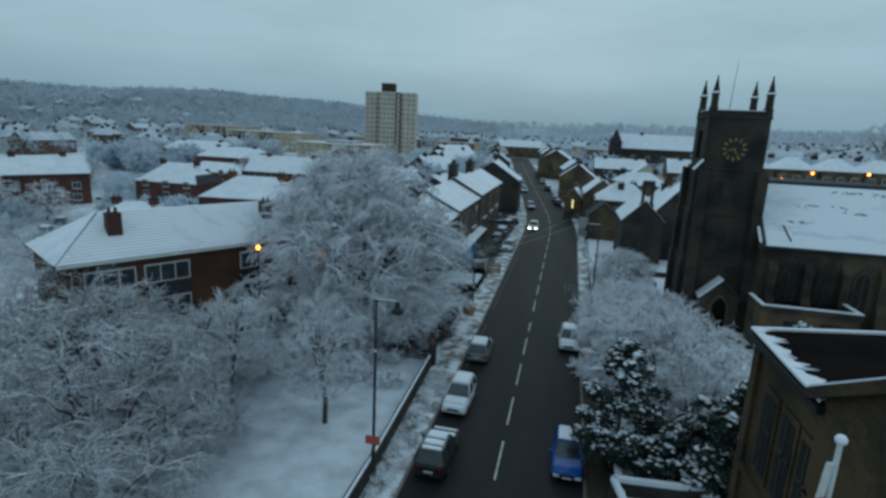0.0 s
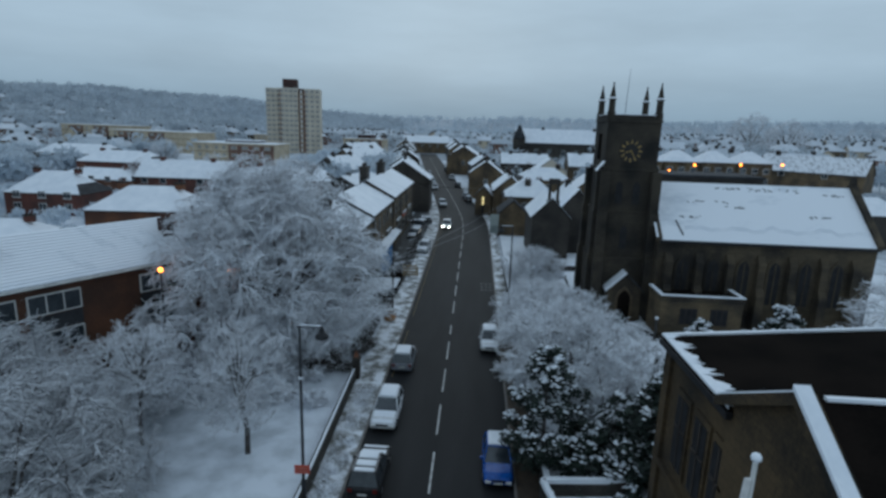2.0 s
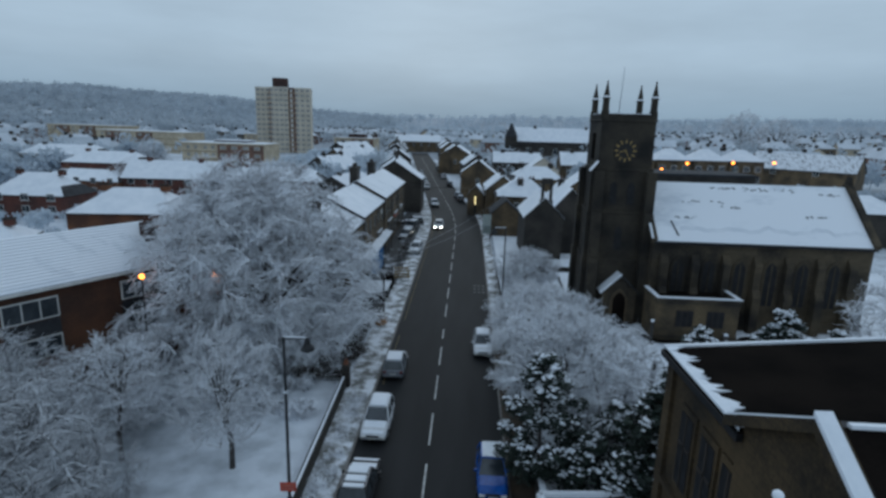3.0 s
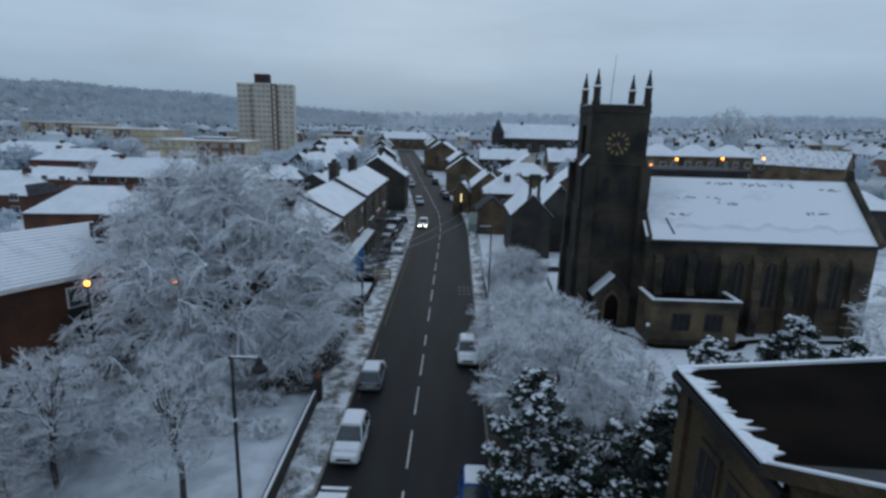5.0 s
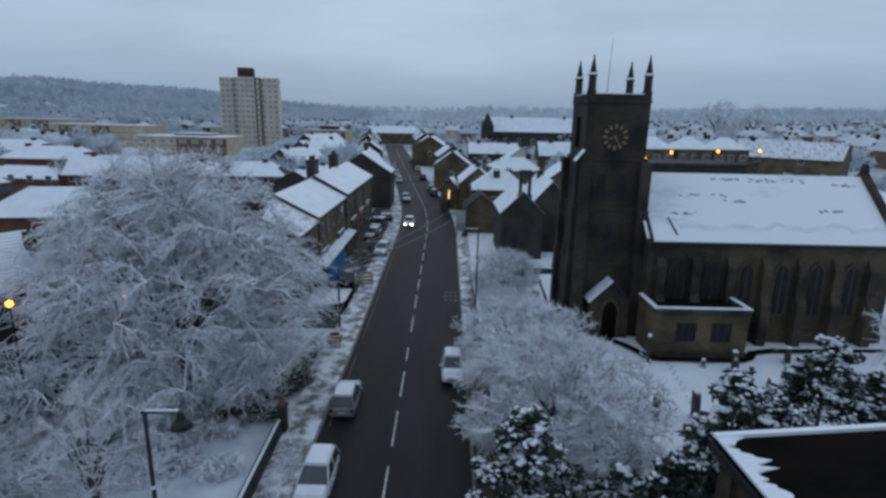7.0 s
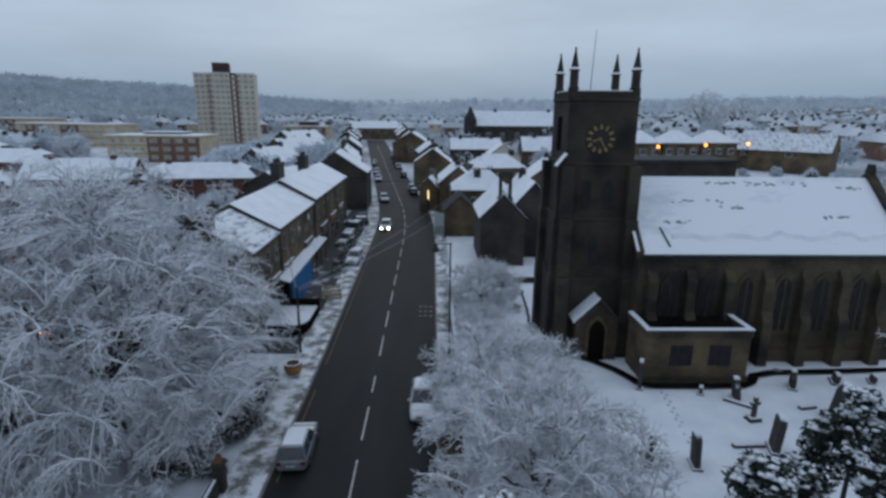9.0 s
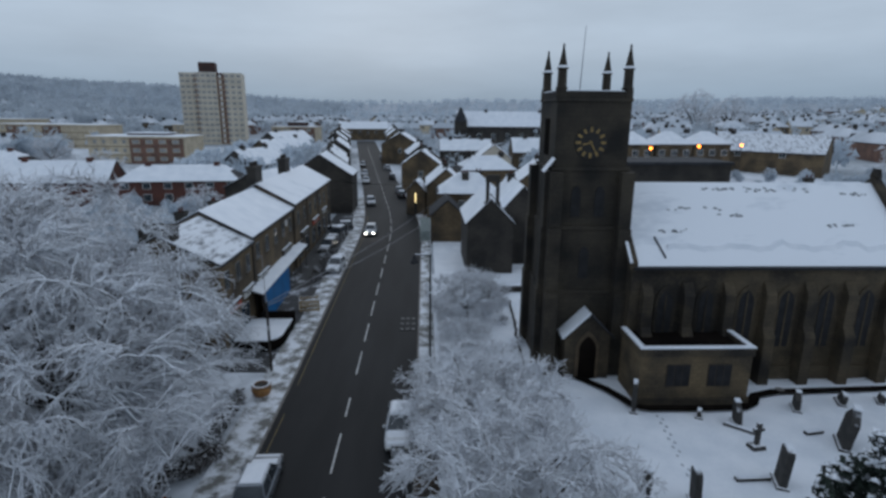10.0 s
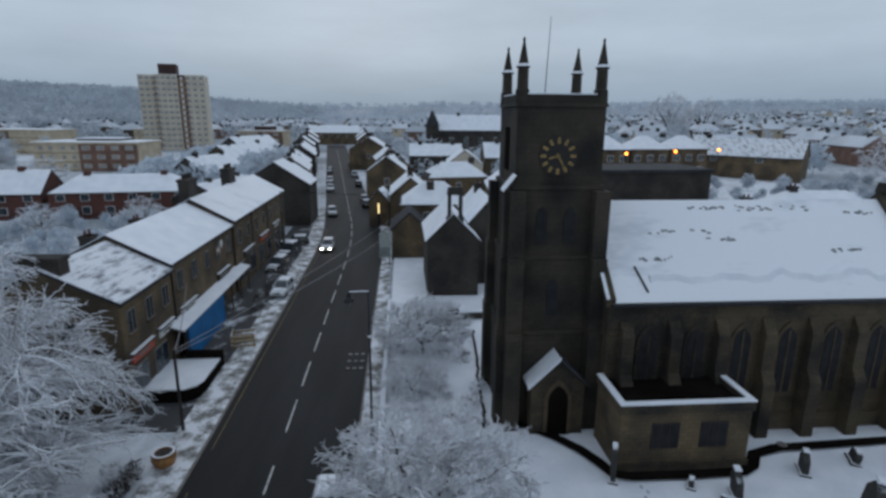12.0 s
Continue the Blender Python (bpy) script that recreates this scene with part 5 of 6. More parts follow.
house("outbuilding", (6.8, 100.0, rise(6, 100)), 90, 7.0, 5.0, 4.4, 6.6, TAN_STONE, "low brown stone outbuilding with a bare dark roof", "outbuilding", snow=SLATE)
board = thing("notice_board", (3.4, 93.5, rise(3, 93)), 12, "tall pale sign board on two posts", "sign")
part("board", cube(-0.75, 0.75, -0.05, 0.05, 1.2, 4.6, bev=0.02), mat("pale_board", (0.42, 0.47, 0.45)), board)
for x in (-0.6, 0.6):
    part("post", cube(x - 0.05, x + 0.05, 0.05, 0.15, -0.2, 4.6), IRON, board)
part("lower_panel", cube(-0.7, 0.7, -0.08, -0.04, 1.3, 2.6), mat("grey_board", (0.25, 0.29, 0.28)), board)
for i, (x, y, rz, L, D, e, r, w, rf) in enumerate(((2.6, 147, 88, 10, 9, 6.6, 9.9, TAN_STONE, "gable"), (-4.5, 206, 85, 12, 12.5, 6.6, 10.4, TAN_STONE, "gable"), (17, 140, 10, 13, 8, 6, 9.0, TAN_STONE, "hip"), (27, 128, 85, 14, 9, 5.6, 9.0, TAN_STONE, "gable"), (22, 165, 85, 18, 9, 6.5, 10.0, CREAM, "gable"), (16, 185, 0, 16, 8, 6.5, 9.6, DARK_STONE, "gable"), (36, 165, 0, 18, 8, 6.5, 10, TAN_STONE, "gable"), (-38, 150, 75, 16, 9, 6, 9.5, DARK_STONE, "gable"), (-40, 185, 75, 26, 9, 6, 9.5, TAN_STONE, "gable"), (-48, 222, 75, 26, 9, 6, 9.5, DARK_STONE, "gable"))):
    house("street_house", (x, y, rise(x, y)), rz, L, D, e, r, w, ("cream rendered" if w is CREAM else "stone") + " house with a snow-covered roof on the far street", "house", roof=rf, chimneys=((-L * 0.3, 0, 0.8), (L * 0.3, 0, 0.8)), windows=wins(max(2, int(L / 4)), L, 3.6, 1.1, 1.5) + [(0, 3.6, 1.1, 1.5, "l")], group="houses on the far street", plain=y > 160)
for k, y in enumerate((139, 156, 174, 192, 211, 231, 252, 274)):
    x = road_mid(y) - 12.0 - (k % 3) * 0.6
    house("street_house", (x, y, rise(0, y)), 97, 15.5, 8.5, 5.6 + 0.5 * (k % 2), 8.6 + 0.5 * (k % 2), (DARK_STONE, TAN_STONE, DARK_STONE)[k % 3], "dark stone terrace house with a snowy roof up the street", "house", chimneys=((-6.5, 0, 0.9, 1.6), (6.0, 0, 0.8, 1.6)), windows=wins(4, 15.5, 3.3, 1.1, 1.5), group="houses up the street", plain=True)
for k, y in enumerate((162, 186, 228, 248, 270, 292)):
    x = road_mid(y) + 13.0 + (k % 2) * 0.8
    house("street_house", (x, y, rise(0, y)), 97, 14.0, 8.0, 5.4, 8.4, (TAN_STONE, DARK_STONE)[k % 2], "stone house with a snowy roof up the street", "house", chimneys=((-5.0, 0, 0.9), (5.0, 0, 0.9)), windows=wins(3, 14.0, 3.3, 1.1, 1.5) + [(0, 3.2, 1.2, 1.4, "l")], group="houses up the street", plain=True)
house("street_house", (road_mid(312) - 1, 316, rise(0, 316)), 5, 26, 10, 6, 9.6, TAN_STONE, "long stone house closing the end of the street", "house", chimneys=((-8, 0, 0.9), (8, 0, 0.9)), windows=wins(6, 26, 3.3, 1.1, 1.5), group="houses up the street", plain=True)
# stone mill-like hall far behind
g = rise(40, 236)
house("long_hall", (42, 240, g), 2, 52, 12, 9.0, 15.0, DARK_STONE, "long dark stone hall under a snowy roof", "hall", chimneys=((-14, 0, 0.6), (8, 0, 0.6)), windows=wins(9, 52, 3.5, 1.6, 3.0))
spire = thing("hall_turret", (17.5, 234, g), 0, "dark pointed turret at the end of the long hall", "turret")
part("shaft", cube(-2.4, 2.4, -2.4, 2.4, -1, 11), DARK_STONE, spire)
part("cap", cube(-2.6, 2.6, -2.6, 2.6, 11, 16.5, taper=2.3), SLATE, spire)

DULL_ORANGE = masonry("weathered_orange_brick", (0.115, 0.050, 0.027), (0.055, 0.029, 0.020), (1.2, 1.3, 1.4), 0.225, 0.075)
# brick house on the west side with deep snow-lined tile courses
HA, HB = Vector((-33.2, 28.0, 0)), Vector((-23.6, 45.0, 0))
hd = (HB - HA).normalized()
ang = math.degrees(math.atan2(hd.y, hd.x))
mid = (HA + HB) / 2
HL, HE, HR, HD = (HB - HA).length, 8.5, 11.4, 9.0
brick_house = thing("brick_house", (mid.x, mid.y, 0), ang, "orange brick house with white windows and ribbed snowy roof tiles", "house")
part("wall", cube(-HL / 2 + 0.4, HL / 2 - 0.4, 0.35, HD, -0.5, HE - 0.15), DULL_ORANGE, brick_house)
hr = part("roof", slab([(-HL / 2, 0, HE - 0.05), (HL / 2, 0, HE - 0.05), (HL / 2 - 1.6, HD / 2, HR), (-HL / 2 + 4.0, HD / 2, HR)], 0.2), SLATE, brick_house)
part("roof_back", slab([(-HL / 2, HD + 0.3, HE - 0.05), (-HL / 2 + 4.0, HD / 2, HR), (HL / 2 - 1.6, HD / 2, HR), (HL / 2, HD + 0.3, HE - 0.05)], 0.2), SLATE, brick_house)
part("roof_hip", slab([(-HL / 2, 0, HE - 0.05), (-HL / 2 + 4.0, HD / 2, HR), (-HL / 2, HD + 0.3, HE - 0.05)], 0.15), SLATE, brick_house)
part("hip_snow", slab([(-HL / 2 - 0.04, 0.1, HE + 0.03), (-HL / 2 + 3.9, HD / 2, HR + 0.06), (-HL / 2 - 0.04, HD + 0.2, HE + 0.03)], 0.06), SNOW, brick_house)
for k in range(17):
    t0, t1 = k / 17, (k + 0.86) / 17
    z = lambda t: HE + (HR - HE) * t
    e0, e1 = -HL / 2 + 4.0 * t0 + 0.05, HL / 2 - 1.6 * t0 - 0.05
    f0, f1 = -HL / 2 + 4.0 * t1 + 0.05, HL / 2 - 1.6 * t1 - 0.05
    part("tile_course", slab([(e0, HD / 2 * t0, z(t0) + 0.10), (e1, HD / 2 * t0, z(t0) + 0.10), (f1, HD / 2 * t1, z(t1) + 0.05), (f0, HD / 2 * t1, z(t1) + 0.05)], 0.12), SNOW_RAGGED if k > 1 else SNOW, brick_house)
for x, y in ((-HL / 2 + 4.4, HD * 0.27), (HL / 2 - 2.3, HD * 0.30)):
    ch = part("chimney", cube(x - 0.5, x + 0.5, y - 0.42, y + 0.42, HE + 0.6, HR + 0.2), DARK_BRICK, brick_house)
    for k in (-0.22, 0.22):
        part("chimney_pot", rod((x + k, y, HR + 0.2), (x + k, y, HR + 0.6), 0.14, 0.1), BRICK, ch)
part("gutter", cube(-HL / 2, HL / 2, -0.12, 0.02, HE - 0.22, HE - 0.05), PAINT_W, brick_house)
for x, w in ((-6.4, 3.4), (-2.4, 3.4), (5.2, 3.2)):
    for z in (6.2, 3.4):
        wd = part("window", cube(x - w / 2, x + w / 2, 0.26, 0.4, z, z + 1.5), PAINT_W, brick_house)
        for k in range(3):
            part("pane", cube(x - w / 2 + 0.1 + k * (w - 0.1) / 3, x - w / 2 + (k + 1) * (w - 0.1) / 3, 0.23, 0.3, z + 0.1, z + 1.4), GLASS, wd)
    part("cladding", cube(x - w / 2, x + w / 2, 0.29, 0.38, 4.95, 6.1), SLATE, brick_house)

# red-brick and pale houses west of the terrace, blocks of flats and the tower block
for i, (x, y, rz, L, D, e, r, w, rf) in enumerate(((-47, 131, 8, 24, 9, 4.6, 7.6, BRICK, "hip"), (-71, 129, 4, 22, 9, 4.8, 8.6, BRICK, "gable"), (-46, 73, 8, 14, 9, 7.2, 10.2, ORANGE_BRICK, "hip"), (-60, 64, 20, 9, 7, 4.6, 6.6, BRICK, "hip"), (-84, 103, 2, 15, 10, 4.0, 8.0, BRICK, "hip"), (-103, 86, 62, 15, 9, 6.4, 9.6, BRICK, "gable"), (-92, 128, -6, 22, 9, 3.6, 6.0, ORANGE_BRICK, "hip"), (-98, 145, 0, 22, 9, 6, 9, BRICK, "hip"), (-125, 165, 0, 26, 9, 6, 9, TAN_STONE, "hip"), (-30, 134, 80, 20, 10, 3.8, 6.4, DARK_STONE, "gable"))):
    house("suburban_house", (x, y, rise(x, y)), rz, L, D, e, r, w, ("red brick" if w in (BRICK, ORANGE_BRICK) else "stone") + " house under a snow-covered roof", "house", roof=rf, chimneys=((-L * 0.28, 0, 0.6), (L * 0.28, 0, 0.6)), windows=wins(max(3, int(L / 4)), L, 3.2, 1.5, 1.3) + wins(max(3, int(L / 4)), L, 0.8, 1.5, 1.4), group="suburban houses", wz=PAINT_W, plain=y > 110)


def flats(at, rz, L, D, storeys, label, step=0.0):
    """A low block of flats: pale wall, brick bays with paired windows and balconies, flat snowy roof; step: a rear part that stands higher."""
    ob = thing("block_of_flats", at, rz, label, "flats", "low blocks of flats")
    h = 2.75 * storeys
    part("wall", cube(-L / 2, L / 2, -D / 2, D / 2, -4, h), PALE_BRICK, ob)
    r = part("roof", cube(-L / 2 - 0.4, L / 2 + 0.4, -D / 2 - 0.4, D / 2 + 0.4, h, h + 0.45), PALE_BRICK, ob)
    part("roof_snow", cube(-L / 2 - 0.3, L / 2 + 0.3, -D / 2 - 0.3, D / 2 + 0.3, h + 0.45, h + 0.62), SNOW, r)
    if step:
        up = part("rear_stage", cube(-L * 0.22, L * 0.2, 0, D / 2 - 0.5, h + 0.3, h + step), DARK_BRICK, ob)
        part("stage_snow", cube(-L * 0.23, L * 0.21, -0.3, D / 2, h + step, h + step + 0.25), SNOW, up)
    for k in range(max(1, int(L / 19))):
        x0 = -L / 2 + L * (0.44 if L < 45 else 0.12 + 0.36 * k)
        x1 = min(x0 + (L * 0.55 if L < 45 else 9), L / 2 - 0.3)
        bay = part("brick_bay", cube(x0, x1, -D / 2 - 0.5, -D / 2 + 0.1, -4, h - 0.2), DULL_BRICK, ob)
        n = max(2, int((x1 - x0) / 4.2))
        for st in range(storeys):
            z = st * 2.75
            for j in range(n):
                xc = x0 + (x1 - x0) * (j + 0.5) / n
                wd = part("window", cube(xc - 1.2, xc + 1.2, -D / 2 - 0.58, -D / 2 - 0.46, z + 0.85, z + 2.25), PALE_BRICK, bay)
                part("pane", cube(xc - 1.05, xc + 1.05, -D / 2 - 0.62, -D / 2 - 0.55, z + 0.98, z + 2.12), WINBAND, wd)
    for st in range(storeys):
        for f in (0.06, 0.15, 0.27, 0.36):
            x = -L / 2 + L * f
            part("window", cube(x, x + 1.1, -D / 2 - 0.06, -D / 2 + 0.02, st * 2.75 + 0.95, st * 2.75 + 2.1), WINBAND, ob)
        part("floor_band", cube(-L / 2 - 0.03, L / 2 + 0.03, -D / 2 - 0.05, -D / 2 + 0.02, st * 2.75 - 0.12, st * 2.75 + 0.1), TAN_STONE, ob)
    return ob


FL = "buff and brick block of flats with a flat snowy roof"
flats((-91, 206, rise(-91, 206) - 2.9), 0, 31, 16, 4, FL, step=1.2)
flats((-157, 263, rise(-157, 263) - 2.0), -14, 52, 14, 4, FL)
flats((-206, 292, rise(-206, 292) - 1), -10, 46, 14, 4, FL)
flats((-62, 300, rise(-62, 300) - 4), -5, 22, 12, 4, FL, step=2.6)
flats((-118, 330, rise(-118, 330) - 2), 4, 34, 14, 3, FL)
tb = thing("tower_block", (-95.5, 284, rise(-95, 284)), 13, "pale concrete tower block with brick bands and a dark plant room", "tower block")
TH = 37.2 - rise(-95, 284)
wings = (("west_wing", -14.6, -7.4, -4.5, CREAM, 3), ("main_shaft", -7.4, 1.6, -8.0, CREAM, 4), ("brick_stair", 1.6, 4.6, -7.0, DULL_BRICK, 1), ("east_wing", 4.6, 12.6, -8.0, CREAM, 3))
for nm, xa, xb, yf, mt, cols in wings:
    wing = part(nm, cube(xa, xb, yf, 8.5, -4, TH - (0.8 if mt is DULL_BRICK else 0)), mt, tb)
    part("parapet", cube(xa - 0.1, xb + 0.1, yf - 0.12, 8.6, TH - 0.1, TH + 0.45), mt, wing)
    part("roof_snow", cube(xa + 0.15, xb - 0.15, yf + 0.15, 8.3, TH + 0.45, TH + 0.58), SNOW, wing)
    if cols > 1:
        strip_x = xb - 0.9 if nm == "west_wing" else xa + 0.5
        part("brick_strip", cube(strip_x - 0.5, strip_x + 0.5, yf - 0.06, yf + 0.02, -4, TH - 0.4), DULL_BRICK, wing)
    for st in range(13):
        z = st * TH / 13 + 0.75
        part("floor_band", cube(xa - 0.04, xb + 0.04, yf - 0.09, yf + 0.02, z - 0.75, z - 0.52), PALE_BRICK, wing)
        for c in range(cols):
            xc = xa + (xb - xa) * (c + 0.5) / cols
            w = 0.82 if cols > 1 else 0.5
            wd = part("window", cube(xc - w, xc + w, yf - 0.12, yf + 0.04, z + 0.25, z + 1.3), PAINT_W if cols == 1 else WINBAND, wing)
            part("spandrel", cube(xc - w, xc + w, yf - 0.11, yf + 0.03, z - 0.4, z + 0.2), CREAM, wing)
part("plant_room", cube(-6.2, 1.0, -4, 4, TH + 0.4, TH + 5.2), DARK_BRICK, tb)

# dark building and row of semis beyond the church roof
house("dark_workshop", (41, 104, rise(41, 104)), 3, 20, 10, 9.7, 10.2, DARK_STONE, "long dark workshop with an almost bare roof", "workshop", roof="flat", snow=SLATE)
for i in range(4):
    x, y = 41 + i * 9.2, 140 + i * 0.8
    house("semi_house", (x, y, 8.0 + 0.06 * i), 5, 8.8, 7.5, 5.8, 8.6, TAN_STONE, "semi-detached stone house with hipped snowy roof", "house", roof="hip", chimneys=((-4.5, 0, 0.5),), windows=wins(3, 8.8, 3.3, 1.4, 1.4) + wins(3, 8.8, 0.7, 1.4, 1.4), group="row of semis")
house("gabled_stone_house", (91, 152, 7.0), -45, 25, 11, 5.0, 9.0, TAN_STONE, "large tan stone house with a wide gable and thin roof snow", "house", snow=SNOW_THIN, chimneys=((-9, 0, 0.6),), windows=[(0, 3.5, 1.4, 1.6, "l"), (-6, 3.5, 1.4, 1.6), (4, 3.5, 1.4, 1.6)])
house("low_house", (46, 88, rise(46, 88) - 1.2), 4, 12, 8, 6.6, 9.0, DARK_STONE, "low dark house with a snowy roof behind the church", "house", roof="hip", chimneys=((3.5, 0, 0.6),))
house("low_house", (62, 92, rise(62, 92) - 1.6), -3, 15, 8, 6.2, 8.8, DARK_STONE, "low dark house with a snowy roof behind the church", "house", roof="hip", chimneys=((-3.5, 0, 0.6),))

# ---- far town, woods and hills ----
protos = []
# Walls kept pale or dull and roof snow greyed: mist painted as colour.
for k, (L, D, e, r, w, rf) in enumerate(((10, 8, 5.5, 8.5, PALE_BRICK, "gable"), (16, 8, 5.5, 8.6, DULL_BRICK, "hip"), (12, 9, 5.6, 9.0, TAN_STONE, "hip"), (22, 8, 5.5, 8.4, DULL_BRICK, "gable"))):
    protos.append(house("town_house", (-200 + 30 * k, 420, rise(-200 + 30 * k, 420)), 10 * k, L, D, e, r, w, ("brick" if w is DULL_BRICK else "stone") + " house far off under a snowy roof", "house", roof=rf, snow=FAR_ROOF, chimneys=((-L * 0.3, 0, 0.9), (L * 0.25, 0, 0.9)), windows=wins(int(L / 5), L, 3.2, 1.4, 1.3), group="far town houses", plain=True))
rt = random.Random(77)
spots = []
for i in range(250):
    for _ in range(30):
        y = rt.uniform(165, 620)
        x = rt.uniform(-1.35 * y, 0.95 * y)
        if (x < -170 and y > 330 and (y > 560 or rt.random() < 0.6)) or abs(x - road_mid(y)) < 14 or (x > 30 and y < 175) or (-130 < x < -50 and y < 330) or (-220 < x < -120 and 235 < y < 310) or (-60 < x < 75 and y < 330):
            continue
        if all((x - a) ** 2 + (y - b) ** 2 > 22 ** 2 for a, b in spots):
            spots.append((x, y))
            copy_thing(protos[i % 4], pose(x, y, rise(x, y), 0, 0, rt.choice((0, 8, 90, 80, -12, 15))))
            break


def far_wood(name, places, label, size=(6, 9), tris=46, seed=1, wood=None):
    """Distant frosted trees as clouds of small twig blades on short stems, in haze-paled colours."""
    r = np.random.default_rng(seed)
    vs = []
    for x, y in places:
        h = r.uniform(*size)
        n = tris
        rad = h * r.uniform(0.34, 0.55)
        d = r.normal(size=(n, 3))
        d /= np.linalg.norm(d, axis=1, keepdims=True)
        c = d * (r.random((n, 1)) ** 0.45) * [rad, rad, h * 0.42] + [x, y, rise(x, y) + h * 0.56]
        u = r.normal(size=(n, 3)) * h * 0.075
        w = r.normal(size=(n, 3)) * h * 0.075
        vs.append(np.stack([c - u, c + u, c + w], axis=1).reshape(-1, 3))
        s = h * 0.03
        b = np.array([x, y, rise(x, y)])
        vs.append(np.array([b + [-s, 0, -1], b + [s, 0, -1], b + [0, 0, h * 0.6], b + [0, -s, -1], b + [0, s, -1], b + [0, 0, h * 0.6]]))
    v = np.concatenate(vs)
    f = np.arange(len(v)).reshape(-1, 3)
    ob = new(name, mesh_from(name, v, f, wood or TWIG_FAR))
    return tagged(ob, label, "trees", kind="stuff")


def scatter(n, box_, ok, seed):
    r = random.Random(seed)
    out = []
    while len(out) < n:
        x, y = r.uniform(box_[0], box_[1]), r.uniform(box_[2], box_[3])
        if ok(x, y):
            out.append((x, y))
    return out


clear = lambda x, y: all((x - a) ** 2 + (y - b) ** 2 > 10 ** 2 for a, b in spots) and abs(x - road_mid(y)) > 13
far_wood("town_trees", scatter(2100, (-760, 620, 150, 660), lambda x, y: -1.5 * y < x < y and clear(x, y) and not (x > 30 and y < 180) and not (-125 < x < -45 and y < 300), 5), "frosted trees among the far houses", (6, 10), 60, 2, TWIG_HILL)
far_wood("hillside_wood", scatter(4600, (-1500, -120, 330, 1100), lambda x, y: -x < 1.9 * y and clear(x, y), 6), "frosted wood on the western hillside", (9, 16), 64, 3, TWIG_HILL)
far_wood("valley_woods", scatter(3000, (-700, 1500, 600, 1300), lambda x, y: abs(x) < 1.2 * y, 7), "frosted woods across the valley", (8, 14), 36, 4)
far_wood("west_gardens", scatter(170, (-150, -28, 60, 205), lambda x, y: y > 136 and not (-118 < x < -58 and y > 142) and all(abs(x - a) > 11 or abs(y - b) > 9 for a, b in ((-46, 130), (-72, 134), (-46, 73), (-60, 64), (-84, 103), (-103, 86), (-92, 131), (-98, 145), (-125, 165), (-28, 132), (-34, 132))), 8), "frosted garden trees between the houses", (4, 9), 300, 5)
on_lane = lambda x, y: abs((x + 68) * 0.714 + (y - 59) * 0.70) < 4.2
far_wood("garden_shrubs", scatter(330, (-120, -26, 58, 124), lambda x, y: not on_lane(x, y) and all(abs(x - a) > 9 or abs(y - b) > 7 for a, b in ((-46, 73), (-60, 64), (-84, 103), (-103, 86))), 18), "low frosted shrubs and hedges in the gardens", (1.6, 3.4), 170, 15)
far_wood("behind_church_trees", scatter(26, (24, 110, 100, 185), lambda x, y: y > 152 or x > 100, 9), "frosted trees behind the row of houses", (6, 10), 220, 6)
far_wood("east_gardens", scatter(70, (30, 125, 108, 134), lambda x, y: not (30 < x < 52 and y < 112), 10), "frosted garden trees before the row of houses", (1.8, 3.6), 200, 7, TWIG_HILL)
for i, (x, y, s) in enumerate(((159, 330, 2.6), (184, 338, 2.3), (96, 322, 1.9), (-84, 130, 0.95), (-88, 74, 0.75), (-98, 72, 0.85), (-74, 52, 0.7), (-62, 50, 0.6), (-110, 104, 0.9), (-24, 150, 0.75), (-80, 160, 0.9), (-113, 190, 1.1), (-56, 150, 0.7), (-36, 112, 0.7), (-52, 112, 0.6), (110, 130, 1.3), (100, 112, 1.1))):
    bare_tree("garden_tree", "garden", (x, y, rise(x, y)), 37 * i, "bare frosted tree among the houses", dict(MID, seed=61, clumps=150, twigs=8, length=1.1, twig_r=0.04), s, "garden trees")


# low frosted brambles, hedges and tufts
def thicket(name, places, material, label, seed, blades=60, size=0.5, blade=0.16, category="shrubs", kind="stuff"):
    r = np.random.default_rng(seed)
    vs = []
    for x, y, z, rad, h in places:
        n = blades
        d = r.normal(size=(n, 3))
        d /= np.linalg.norm(d, axis=1, keepdims=True)
        c = d * (r.random((n, 1)) ** 0.4) * [rad, rad, h * 0.5] + [x, y, z + h * 0.45]
        u = r.normal(size=(n, 3)) * blade
        w = r.normal(size=(n, 3)) * blade * 0.4
        vs.append(np.stack([c - u, c + u, c + w], axis=1).reshape(-1, 3))
    v = np.concatenate(vs)
    return tagged(new(name, mesh_from(name, v, np.arange(len(v)).reshape(-1, 3), material)), label, category, kind=kind)


rr = random.Random(9)
thicket("frosted_brambles", [(rr.uniform(-24, -10), rr.uniform(34, 52), 0, rr.uniform(0.6, 1.4), rr.uniform(0.5, 1.3)) for _ in range(60)], TWIG, "frosted brambles under the spreading tree", 3, 150, blade=0.20)
thicket("dark_hedge", [(-12.0 + 0.22 * k + rr.uniform(-0.3, 0.3), 42.2 + 0.28 * k + rr.uniform(-0.4, 0.4), 0, 0.8, 1.0) for k in range(14)] + [(-13.4 + 0.3 * k, 40.6 + 0.1 * rr.random(), 0, 0.6, 0.9) for k in range(13)] + [(-10.0, 46 + 0.5 * k, 0, 0.6, 1.1) for k in range(13)], HEDGE, "low brown hedge beds dusted with snow by the park gate", 4, 170, blade=0.12, category="hedge")
